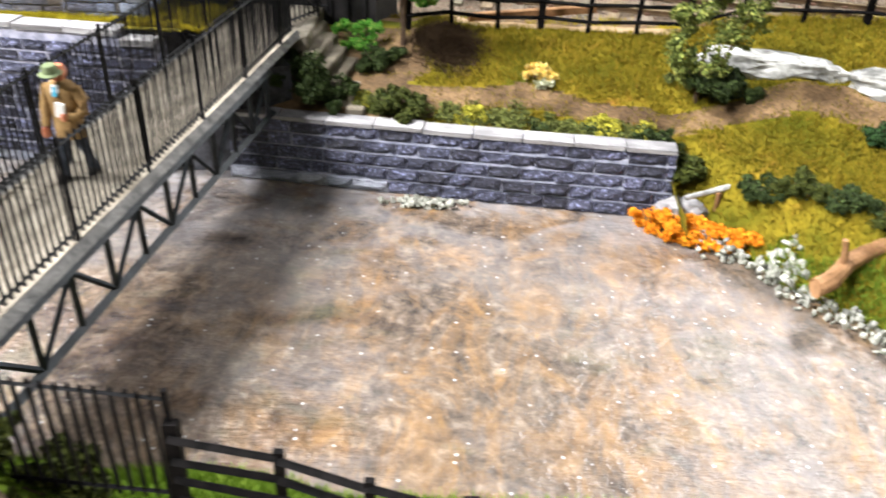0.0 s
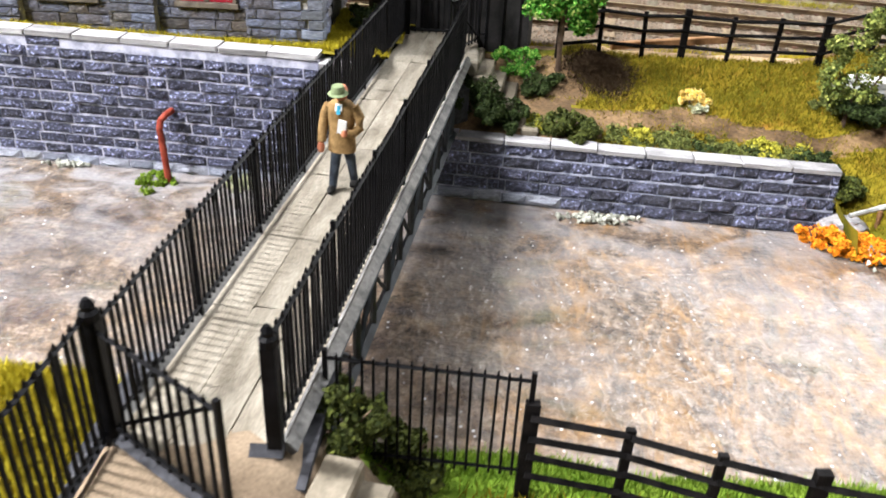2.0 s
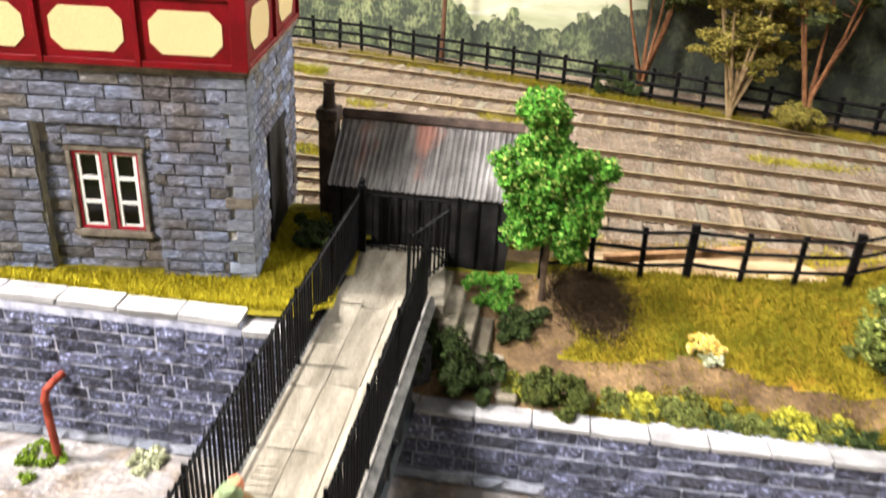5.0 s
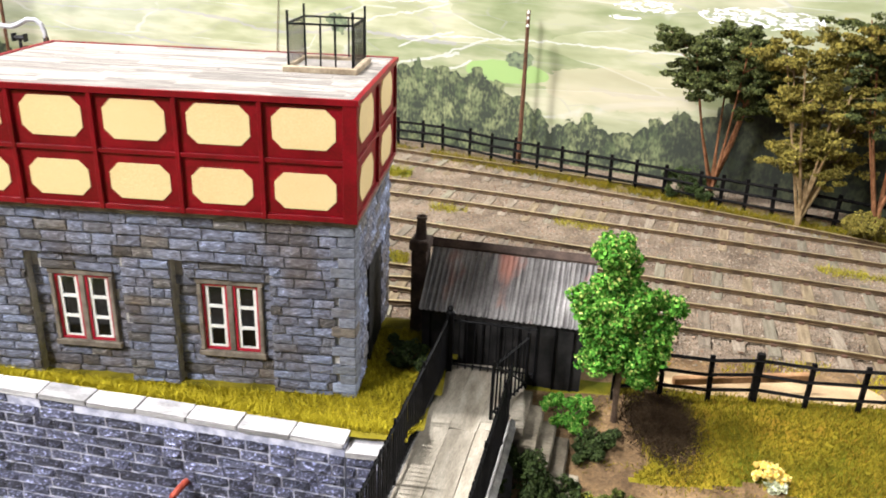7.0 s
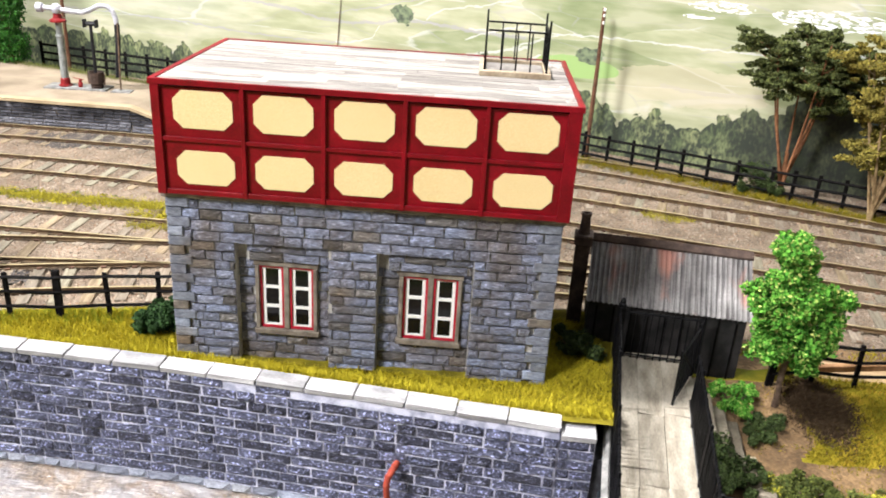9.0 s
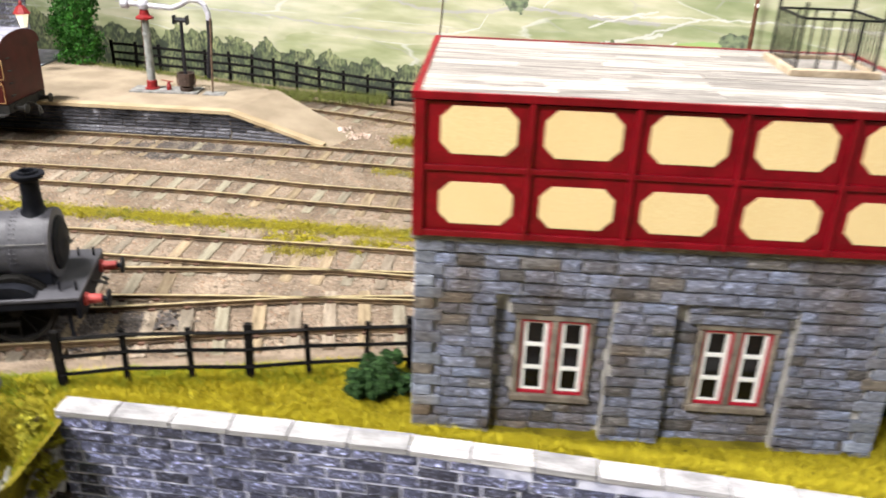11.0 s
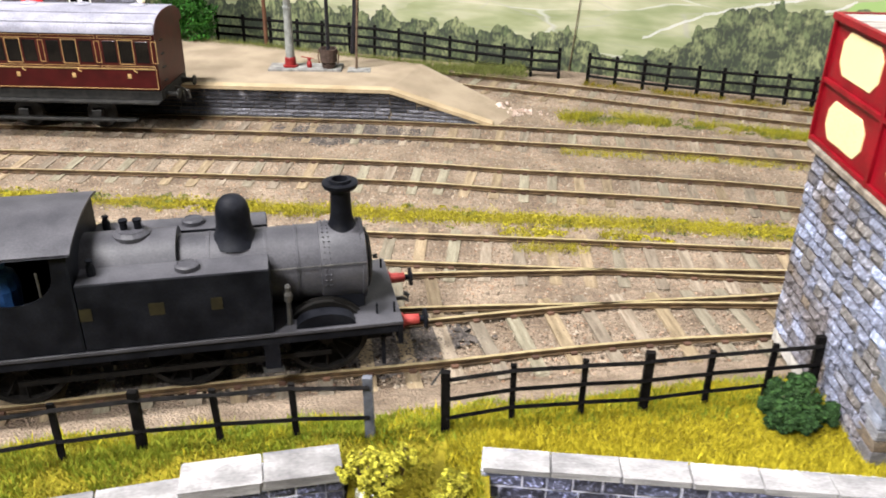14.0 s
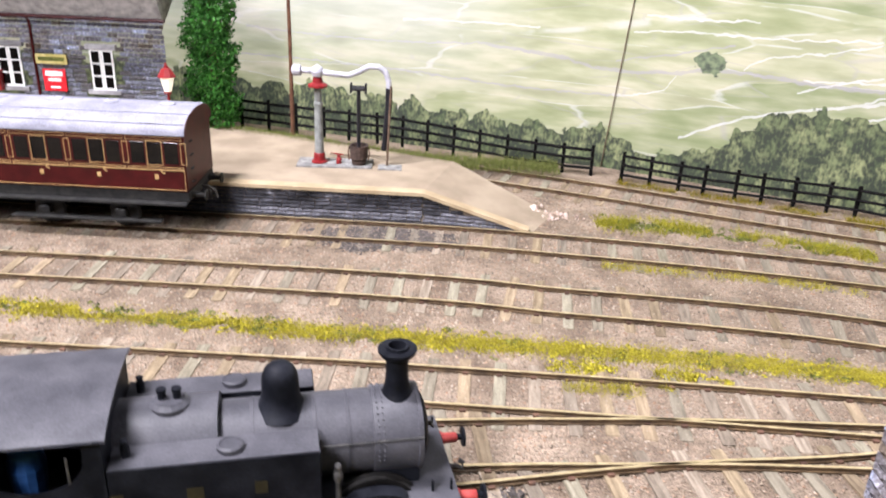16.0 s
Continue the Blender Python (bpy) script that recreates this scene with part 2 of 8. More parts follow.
M_CREAM = mat("tank_cream_paint", (0.76, 0.585, 0.3), (0.79, 0.615, 0.325), 1.5, 0.5, bump=0.02, fine=90)
M_BLACK = mat("black_iron_paint", (0.0015, 0.0015, 0.002), (0.006, 0.006, 0.007), 8, 0.5, bump=0.1, spec=0.1)
M_TIMBER = mat("black_fence_timber", (0.002, 0.002, 0.002), (0.009, 0.008, 0.008), 8, 0.7, bump=0.3, spec=0.06)
M_DECK = mat("pale_deck_planks", (0.205, 0.178, 0.137), (0.365, 0.328, 0.265), 2.5, 0.85, fine=22, rand=0.12, bump=0.25)
M_WATER = river_material()
M_BALLAST = mat("ballast", (0.155, 0.116, 0.083), (0.295, 0.234, 0.175), 1.2, 0.95, bump=1.0, fine=40, voro=26, bdist=0.04)
M_EARTH = mat("brown_earth", (0.082, 0.05, 0.023), (0.235, 0.152, 0.075), 1.6, 0.95, bump=0.6, fine=30, voro=20)
M_GRASS_Y = mat("yellow_static_grass", (0.26, 0.215, 0.01), (0.5, 0.425, 0.03), 1.5, 0.95, bump=0.5, island=0.25, spec=0.1, c3=(0.4, 0.3, 0.03))
M_GRASS_O = mat("olive_static_grass", (0.08, 0.085, 0.006), (0.24, 0.18, 0.014), 1.3, 0.95, bump=0.5, island=0.3, spec=0.1, c3=(0.28, 0.14, 0.022), lo=0.36, hi=0.6)
M_GRASS_G = mat("green_static_grass", (0.09, 0.165, 0.012), (0.21, 0.3, 0.035), 1.5, 0.95, bump=0.5, island=0.25, spec=0.1)
M_SLEEPER = mat("weathered_sleeper", (0.13, 0.106, 0.08), (0.235, 0.2, 0.158), 3, 0.9, bump=0.4, fine=25, rand=0.2, palette=[(0.95, 0.98, 0.92), (1.13, 1.03, 0.82), (0.8, 0.8, 0.78), (1.15, 1.12, 1.08), (0.92, 0.98, 0.9), (1.06, 0.96, 0.78), (1.0, 0.97, 0.93)])
M_RAIL = mat("rusty_rail", (0.05, 0.031, 0.016), (0.12, 0.077, 0.038), 4, 0.6, 0.2, bump=0.1)
M_RAILTOP = mat("worn_rail_head", (0.4, 0.32, 0.18), (0.58, 0.47, 0.28), 6, 0.4, 0.6, bump=0.05)
M_PLAT = mat("sandy_platform", (0.215, 0.17, 0.12), (0.3, 0.243, 0.175), 1.2, 0.95, bump=0.3, fine=60)


def streaked_iron():
    """Corrugated sheet weathered in streaks down the slope, with a few rusty patches."""
    m = mat("corrugated_roof", (0.075, 0.071, 0.07), (0.21, 0.203, 0.2), 1.4, 0.6, bump=0.1, fine=30)
    n, l = m.node_tree.nodes, m.node_tree.links
    bs = n["Principled BSDF"]
    base = bs.inputs["Base Color"].links[0].from_socket
    tc = n.new("ShaderNodeTexCoord")
    col = base
    for sx, sy, scale, stops, paint, how in ((9.0, 0.7, 1.0, (0.36, 0.66), (1.45, 1.42, 1.4), "MULTIPLY"), (26.0, 1.1, 1.0, (0.5, 0.62), (0.42, 0.41, 0.42), "MULTIPLY"), (2.6, 1.0, 1.0, (0.58, 0.72), (0.27, 0.125, 0.095), "MIX")):
        mp = n.new("ShaderNodeMapping")
        mp.inputs["Scale"].default_value = (sx, sy, sy)
        mp.inputs["Location"].default_value = (sx, 1.7, 0.4)
        l.new(tc.outputs["Object"], mp.inputs["Vector"])
        x = n.new("ShaderNodeTexNoise")
        x.inputs["Scale"].default_value, x.inputs["Detail"].default_value = scale, 4
        l.new(mp.outputs[0], x.inputs["Vector"])
        f = n.new("ShaderNodeMapRange")
        f.inputs[1].default_value, f.inputs[2].default_value = stops
        l.new(x.outputs[0], f.inputs[0])
        k = n.new("ShaderNodeMix")
        k.data_type, k.blend_type = "RGBA", how
        l.new(f.outputs[0], k.inputs[0])
        l.new(col, k.inputs[6])
        k.inputs[7].default_value = (*paint, 1)
        col = k.outputs[2]
    l.new(col, bs.inputs["Base Color"])
    return m


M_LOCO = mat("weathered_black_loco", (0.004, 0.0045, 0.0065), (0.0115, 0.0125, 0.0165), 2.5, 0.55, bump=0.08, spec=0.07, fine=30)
M_MAROON = mat("maroon_coach_paint", (0.032, 0.0042, 0.0042), (0.054, 0.0065, 0.0065), 3, 0.4, bump=0.03, spec=0.18)
M_ROOFW = mat("pale_roof_boards", (0.165, 0.15, 0.135), (0.36, 0.33, 0.3), 2.2, 0.8, fine=18, bump=0.35, c3=(0.32, 0.24, 0.16), rand=0.35)
M_WHITE = mat("white_paint", (0.75, 0.75, 0.73), (0.82, 0.82, 0.8), 5, 0.5, bump=0.05)


M_SHED = streaked_iron()
M_TURF = mat("mossy_turf", (0.1, 0.085, 0.008), (0.22, 0.18, 0.015), 2.5, 0.95, bump=0.6, fine=40, spec=0.1)


# ---- building helpers ----
def tri_box(bm, x0, x1, y0, y1, z0, z1, m=None):
    vs = [bm.verts.new((x, y, z)) for z in (z0, z1) for x, y in ((x0, y0), (x1, y0), (x1, y1), (x0, y1))]
    for f in ((3, 2, 1, 0), (4, 5, 6, 7), (0, 1, 5, 4), (1, 2, 6, 5), (2, 3, 7, 6), (3, 0, 4, 7)):
        bm.faces.new([vs[i] for i in f])
    if m is not None:
        bmesh.ops.transform(bm, matrix=m, verts=vs)
    return vs


def box(x0, x1, y0, y1, z0, z1, bevel=0.0):
    bm = bmesh.new()
    tri_box(bm, x0, x1, y0, y1, z0, z1)
    if bevel:
        bmesh.ops.bevel(bm, geom=bm.edges[:], offset=bevel, segments=1, affect="EDGES")
    return bm


def to_mesh(name, bm, material, smooth=False):
    me = bpy.data.meshes.new(name)
    bmesh.ops.recalc_face_normals(bm, faces=bm.faces[:])
    bm.to_mesh(me)
    bm.free()
    for k in (material if isinstance(material, (list, tuple)) else [material]):
        me.materials.append(k)
    if smooth:
        for p in me.polygons:
            p.use_smooth = True
        me.set_sharp_from_angle(angle=radians(38))
    return me


def part(name, bm, material, parent, label="", smooth=False):
    ob = new(name, to_mesh(name, bm, material, smooth) if isinstance(bm, bmesh.types.BMesh) else bm)
    ob.parent = parent
    if label:
        ob["label"] = label
    return ob


def at(x, y, z, rx=0, ry=0, rz=0):
    return pose(x * S, y * S, z * S, rx, ry, rz)


def thing(name, x, y, z, rz, label, category, group="", kind=""):
    ob = new(name)
    ob.empty_display_size = 0.05
    ob.matrix_basis = at(x, y, z, 0, 0, rz) @ Matrix.Scale(S, 4)
    return tagged(ob, label, category, group, kind)


def solid(name, bm, material, label="", category="", kind="", group="", m=None, smooth=False):
    ob = new(name, to_mesh(name, bm, material, smooth) if isinstance(bm, bmesh.types.BMesh) else bm)
    ob.matrix_basis = (m if m is not None else Matrix()) @ Matrix.Scale(S, 4)
    return tagged(ob, label, category, group, kind)


def lerp(a, b, t):
    return a + (b - a) * t


def along(line, x):
    """y on a polyline of (x, y) at x."""
    for (x0, y0), (x1, y1) in zip(line, line[1:]):
        if x <= x1 or (x1, y1) == line[-1]:
            return lerp(y0, y1, (x - x0) / (x1 - x0))


def smooth(a, b, x):
    t = max(0.0, min(1.0, (x - a) / (b - a)))
    return t * t * (3 - 2 * t)


def tube(bm, points, radius, sides=8, r_end=None):
    """A round bar along points."""
    pts = [Vector(p) for p in points]
    rings = []
    for i, p in enumerate(pts):
        d = (pts[min(i + 1, len(pts) - 1)] - pts[max(i - 1, 0)]).normalized()
        q = d.to_track_quat("Z", "Y")
        r = radius if r_end is None else lerp(radius, r_end, i / (len(pts) - 1))
        rings.append([bm.verts.new(p + q @ Vector((r * math.cos(a), r * math.sin(a), 0))) for a in (2 * math.pi * k / sides for k in range(sides))])
    for a, b in zip(rings, rings[1:]):
        for k in range(sides):
            bm.faces.new((a[k], a[(k + 1) % sides], b[(k + 1) % sides], b[k]))
    bm.faces.new(rings[0][::-1])
    bm.faces.new(rings[-1])


def lathe(bm, profile, sides=20, m=None):
    """A turned body from (radius, z) pairs."""
    rings = []
    for r, z in profile:
        rings.append([bm.verts.new((r * math.cos(2 * math.pi * k / sides), r * math.sin(2 * math.pi * k / sides), z)) for k in range(sides)])
    for a, b in zip(rings, rings[1:]):
        for k in range(sides):
            bm.faces.new((a[k], a[(k + 1) % sides], b[(k + 1) % sides], b[k]))
    bm.faces.new(rings[0][::-1])
    bm.faces.new(rings[-1])
    if m is not None:
        bmesh.ops.transform(bm, matrix=m, verts=[v for r in rings for v in r])

# ---- more helpers: pieces, grass, leaves ----
rng = random.Random(7)


def block_mesh(name, material, seed, rough=0.16, nx=4, nz=2, arris=0.2):
    """A rock-faced block, one unit wide and high, its pillowed face towards -y, its arris close to the joint."""
    r = random.Random(seed)
    bm = bmesh.new()
    g = {}
    for i in range(nx + 1):
        for k in range(nz + 1):
            edge = i in (0, nx) or k in (0, nz)
            x, z = i / nx - 0.5, k / nz - 0.5
            if not edge:
                x, z = x + r.uniform(-0.09, 0.09), z - 0.1 + r.uniform(-0.1, 0.1)
            else:
                x, z = x * r.uniform(0.97, 1), z * r.uniform(0.93, 1)
            g[i, k] = bm.verts.new((x, (-arris - r.uniform(0, 0.15)) if edge else -0.75 + r.uniform(-rough, rough) * 2, z))
    for i in range(nx):
        for k in range(nz):
            bm.faces.new((g[i, k], g[i + 1, k], g[i + 1, k + 1], g[i, k + 1]))
    ring = [g[i, 0] for i in range(nx + 1)] + [g[nx, k] for k in range(1, nz + 1)] + [g[i, nz] for i in range(nx - 1, -1, -1)] + [g[0, k] for k in range(nz - 1, 0, -1)]
    back = [bm.verts.new((v.co.x, 0.5, v.co.z)) for v in ring]
    for a in range(len(ring)):
        b = (a + 1) % len(ring)
        bm.faces.new((ring[b], ring[a], back[a], back[b]))
    return to_mesh(name, bm, material)


def slab_mesh(name, material, bevel=0.08, seed=0):
    """A dressed slab, a unit cube with worn edges."""
    r = random.Random(seed)
    bm = box(-0.5, 0.5, -0.5, 0.5, -0.5, 0.5)
    bmesh.ops.bevel(bm, geom=bm.edges[:], offset=bevel, segments=1, affect="EDGES")
    for v in bm.verts:
        v.co += Vector([r.uniform(-0.02, 0.02) for _ in range(3)])
    return to_mesh(name, bm, material)


def pieces(name, meshes, places, parent, limit=300, rest_label="", rest="farther_stonework", rest_material=None):
    """Each place (a matrix) takes one of the meshes; past the limit they are joined into one part."""
    for i, m in enumerate(places[:limit]):
        ob = new(name, meshes[i * 7 % len(meshes)])
        ob.parent = parent
        ob.matrix_basis = m
    if len(places) > limit:
        vs, fs = [], []
        for i, m in enumerate(places[limit:]):
            me = meshes[i * 7 % len(meshes)]
            base = len(vs)
            vs += [m @ v.co for v in me.vertices]
            fs += [[base + k for k in p.vertices] for p in me.polygons]
        me = bpy.data.meshes.new(rest)
        me.from_pydata(vs, [], fs)
        me.materials.append(rest_material or meshes[0].materials[0])
        ob = new(rest, me)
        ob.parent = parent
        tagged(ob, rest_label, kind="stuff")


def courses(line, z0, z1, height, width, depth=0.032, batter=0.0, skip=None, r=rng, top=None, g=0.008):
    """Matrices of coursed blocks on a wall face along a plan polyline; batter: how far the foot stands out."""
    out = []
    pts = [Vector((x, y, 0)) for x, y in line]
    lens = [(b - a).length for a, b in zip(pts, pts[1:])]
    total = sum(lens)

    def spot(s):
        for a, b, l in zip(pts, pts[1:], lens):
            if s <= l or b is pts[-1]:
                d = (b - a) / l
                return a + d * s, math.atan2(d.y, d.x)
            s -= l
    uneven = random.Random(17)
    n = max(1, round((z1 - z0) / height))
    h = (z1 - z0) / n
    for k in range(n):
        s = -r.uniform(0, width)
        z = z0 + (k + 0.5) * h
        out_by = batter * (1 - (z - z0) / (z1 - z0))
        while s < total - 0.02:
            w = width * r.uniform(0.65, 1.4)
            a, b = max(s, 0), min(s + w, total)
            s += w
            if b - a < 0.06:
                continue
            p, ang = spot((a + b) / 2)
            if skip and skip(p.x, p.y, z, (a + b) / 2):
                continue
            q = p + Vector((math.sin(ang), -math.cos(ang), 0)) * (out_by + r.uniform(-0.006, 0.006))
            out.append(Matrix.LocRotScale((q.x, q.y, z + uneven.uniform(-0.3, 0.3) * g), Euler((0, uneven.uniform(-1, 1) * g, ang + r.uniform(-0.02, 0.02))), (b - a - 2 * g * uneven.uniform(0.2, 1.1), depth * r.uniform(0.8, 1.25), h - 2 * g * uneven.uniform(0.5, 1.25))))
    return out


def prism(name, line, z0, z1, depth, material, kind="structure", label="", category="wall", batter=0.0):
    """A solid wall behind a plan polyline (its face), as one mesh; z1 may be a pair for a sloping top."""
    za, zb = z1 if isinstance(z1, tuple) else (z1, z1)
    bm = bmesh.new()
    pts = [Vector((x, y, 0)) for x, y in line]
    rows = []
    for i, p in enumerate(pts):
        d = (pts[min(i + 1, len(pts) - 1)] - pts[max(i - 1, 0)]).normalized()
        n = Vector((-d.y, d.x, 0))
        t = i / (len(pts) - 1)
        zt = lerp(za, zb, t)
        rows.append([bm.verts.new(q) for q in (p - n * batter + Vector((0, 0, z0)), p + Vector((0, 0, zt)), p + n * depth + Vector((0, 0, zt)), p + n * depth + Vector((0, 0, z0)))])
    for a, b in zip(rows, rows[1:]):
        for k in range(4):
            bm.faces.new((a[k], b[k], b[(k + 1) % 4], a[(k + 1) % 4]))
    bm.faces.new(rows[0])
    bm.faces.new(rows[-1][::-1])
    return solid(name, bm, material, label, category, kind)


def copings(line, ztop, thick, depth, length, over, meshes, parent, name="coping_stone"):
    """Coping slabs along a wall head."""
    pts = [Vector((x, y, 0)) for x, y in line]
    total = sum((b - a).length for a, b in zip(pts, pts[1:]))
    n = round(total / length)
    res = []
    for i in range(n):
        s = (i + 0.5) * total / n
        u = s / total
        acc = s
        for a, b in zip(pts, pts[1:]):
            l = (b - a).length
            if acc <= l or b is pts[-1]:
                d = (b - a) / l
                p = a + d * acc
                break
            acc -= l
        nrm = Vector((-d.y, d.x, 0))
        q = p + nrm * (depth / 2 - over)
        z = lerp(ztop[0], ztop[1], u) - thick / 2
        res.append(Matrix.LocRotScale((q.x, q.y, z + rng.uniform(-0.006, 0.006)), Euler((0, 0, math.atan2(d.y, d.x) + rng.uniform(-0.01, 0.01))), (total / n - 0.012, depth, thick)))
    pieces(name, meshes, res, parent)


def blades(name, spots, height, material, label, lean=0.35, width=0.009, spread=0.3):
    """Static grass: one thin upright triangle for each spot (x, y, z)."""
    n = len(spots)
    p = np.array(spots)
    r = np.random.RandomState(n % 9973)
    a = r.uniform(0, 2 * np.pi, n)
    h = height * r.uniform(0.5, 1.25, n)
    off = np.stack([np.cos(a), np.sin(a), 0 * a], 1) * width
    tilt = np.stack([r.normal(0, lean, n), r.normal(0, lean, n), 0 * a], 1) * h[:, None]
    v = np.empty((n, 3, 3))
    v[:, 0], v[:, 1] = p - off, p + off
    v[:, 2] = p + tilt
    v[:, 2, 2] += h
    me = bpy.data.meshes.new(name)
    me.from_pydata(v.reshape(-1, 3), [], np.arange(3 * n).reshape(-1, 3))
    me.materials.append(material)
    return solid(name, me, None, label, "grass", "stuff")


def leaf_cloud(centres, count, size, seed, flat=0.6):
    """Small leaf quads scattered in ellipsoids (x, y, z, rx, ry, rz), denser towards their skins."""
    r = np.random.RandomState(seed)
    vs, fs = [], []
    for x, y, z, rx, ry, rz in centres:
        d = r.normal(size=(count, 3))
        d /= np.linalg.norm(d, axis=1)[:, None]
        rad = r.uniform(0.35, 1, count) ** 0.4
        bump = 1 + 0.2 * np.sin(5 * d[:, 0] + seed) * np.cos(4 * d[:, 2] + 1.3 * seed) + 0.16 * np.sin(13 * d[:, 1] + 2 * seed) * np.cos(11 * d[:, 0] - seed)
        p = d * (rad * bump)[:, None] * np.array((rx, ry, rz)) + np.array((x, y, z))
        u = r.normal(size=(count, 3))
        u /= np.linalg.norm(u, axis=1)[:, None]
        w = np.cross(u, d + r.normal(0, flat, (count, 3)))
        w /= np.linalg.norm(w, axis=1)[:, None] + 1e-9
        s = size * r.uniform(0.5, 1.4, count)[:, None]
        q = np.stack([p - u * s - w * s * 0.7, p + u * s - w * s * 0.6, p + u * s * 0.8 + w * s * 0.7, p - u * s * 0.7 + w * s * 0.8], 1)
        base = len(vs)
        vs += q.reshape(-1, 3).tolist()
        fs += (np.arange(4 * count).reshape(-1, 4) + base).tolist()
    return vs, fs


def foamy(clouds, each, share, seed):
    """Breaks smooth ellipsoids into many small uneven lumps, as torn foam has them."""
    r = random.Random(seed)
    out = []
    for x, y, z, rx, ry, rz in clouds:
        for _ in range(each):
            d = Vector((r.gauss(0, 1), r.gauss(0, 1), r.gauss(0, 1))).normalized() * r.uniform(0.45, 0.95)
            s = share * r.uniform(0.6, 1.4) * (rx + ry + rz) / 3
            out.append((x + d.x * rx, y + d.y * ry, z + d.z * rz, s, s * r.uniform(0.7, 1.2), s * r.uniform(0.7, 1.1)))
    return out


def foliage(name, centres, count, size, material, seed, parent, label=""):
    vs, fs = leaf_cloud(centres, count, size, seed)
    me = bpy.data.meshes.new(name)
    me.from_pydata(vs, [], fs)
    me.materials.append(material)
    return part(name, me, None, parent, label)


def bush(x, y, z, r, h, material, label, seed, count=420, leaf=0.017, lumps=9, squash=1.0, name="bush"):
    """A low shrub: a few stems and a crown of small leaves in uneven lumps."""
    q = random.Random(seed)
    t = thing(name, x, y, z, q.uniform(0, 360), label, "bush", "shrubs")
    bm = bmesh.new()
    for k in range(4):
        a = k * 1.6 + q.random()
        tube(bm, [(0, 0, -0.08), (r * 0.3 * math.cos(a), r * 0.3 * math.sin(a), h * 0.35), (r * 0.55 * math.cos(a), r * 0.55 * math.sin(a), h * 0.65)], 0.02, 5, 0.006)
    part("stem", bm, M_BARK, t)
    cs = [(0, 0, h * 0.4, r * 0.6, r * 0.6 * squash, h * 0.42)]
    for k in range(lumps):
        a = 6.283 * k / lumps + q.uniform(-0.4, 0.4)
        rr, far = r * q.uniform(0.2, 0.42), r * q.uniform(0.45, 0.95)
        cs.append((far * math.cos(a), far * squash * math.sin(a), h * q.uniform(0.15, 0.75) * (1.25 - 0.5 * far / r), rr, rr * q.uniform(0.7, 1.2), rr * q.uniform(0.5, 0.9)))
    foliage("crown", cs[:1] + foamy(cs, 6, 0.5, seed), max(60, count // 5), leaf, material, seed, t)
    return t


M_BARK = mat("bark", (0.07, 0.045, 0.03), (0.16, 0.11, 0.075), 6, 0.95, fine=30, bump=0.6)
M_LEAF_D = mat("dark_green_foam_leaves", (0.014, 0.027, 0.006), (0.05, 0.074, 0.016), 4, 0.9, bump=0, island=0.5)
M_LEAF_G = mat("bright_green_foam", (0.018, 0.1, 0.012), (0.12, 0.33, 0.04), 3.2, 0.9, bump=0, island=0.25, c3=(0.46, 0.45, 0.14), lo=0.36, hi=0.55, spec=0.08)
M_LEAF_O = mat("olive_leaves", (0.06, 0.08, 0.015), (0.16, 0.17, 0.04), 3, 0.9, bump=0, island=0.5)
M_LEAF_Y = mat("yellow_green_leaves", (0.16, 0.16, 0.012), (0.5, 0.46, 0.05), 4, 0.9, bump=0, island=0.4)
M_LEAF_BG = mat("deep_green_leaves", (0.008, 0.028, 0.007), (0.034, 0.08, 0.018), 4, 0.9, bump=0, island=0.5)
M_ORANGE = mat("orange_fern_foam", (0.65, 0.2, 0.005), (0.95, 0.42, 0.02), 5, 0.9, bump=0, island=0.35)
M_YFLOWER = mat("yellow_flower_foam", (0.75, 0.45, 0.02), (0.8, 0.7, 0.3), 6, 0.9, bump=0, island=0.3)
M_RUBBLE = mat("pale_rubble", (0.2, 0.21, 0.17), (0.45, 0.45, 0.4), 6, 0.9, island=0.35)
M_BRICKDK = mat("sooty_brown_brick", (0.03, 0.02, 0.016), (0.075, 0.05, 0.04), 5, 0.9, fine=25, bump=0.4)
M_TARBOARD = mat("tarred_boards", (0.006, 0.006, 0.006), (0.022, 0.02, 0.02), 5, 0.75, bump=0.3)
M_SURROUND = mat("brown_sandstone", (0.11, 0.09, 0.072), (0.25, 0.215, 0.175), 5, 0.85, bump=0.3, fine=30)
M_GLASSDK = mat("dark_window_glass", (0.003, 0.003, 0.003), (0.008, 0.007, 0.006), 3, 0.1, bump=0, spec=0.25)
M_REDW = mat("red_window_paint", (0.3, 0.006, 0.02), (0.42, 0.012, 0.035), 6, 0.45, bump=0.03)
M_GREYIRON = mat("blue_grey_girder_paint", (0.007, 0.01, 0.014), (0.03, 0.039, 0.048), 5, 0.6, bump=0.15)
M_RIDGE = mat("grey_deck_edge", (0.11, 0.11, 0.108), (0.25, 0.245, 0.235), 6, 0.85, fine=30)
M_STEP = mat("pale_step_stone", (0.11, 0.092, 0.066), (0.27, 0.235, 0.178), 3, 0.9, fine=25, rand=0.12)
M_ROCK = mat("grey_white_plaster_rock", (0.14, 0.14, 0.13), (0.55, 0.55, 0.52), 3, 0.9, fine=12, bump=0.6, c3=(0.75, 0.75, 0.73))
M_SAND = mat("sandy_path", (0.34, 0.23, 0.125), (0.5, 0.36, 0.21), 2, 0.95, bump=0.3, fine=50)
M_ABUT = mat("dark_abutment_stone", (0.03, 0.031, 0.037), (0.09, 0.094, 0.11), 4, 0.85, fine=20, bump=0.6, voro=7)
M_PATH = mat("trodden_boards_and_earth", (0.17, 0.125, 0.082), (0.29, 0.22, 0.15), 2.5, 0.95, bump=0.3, fine=40)
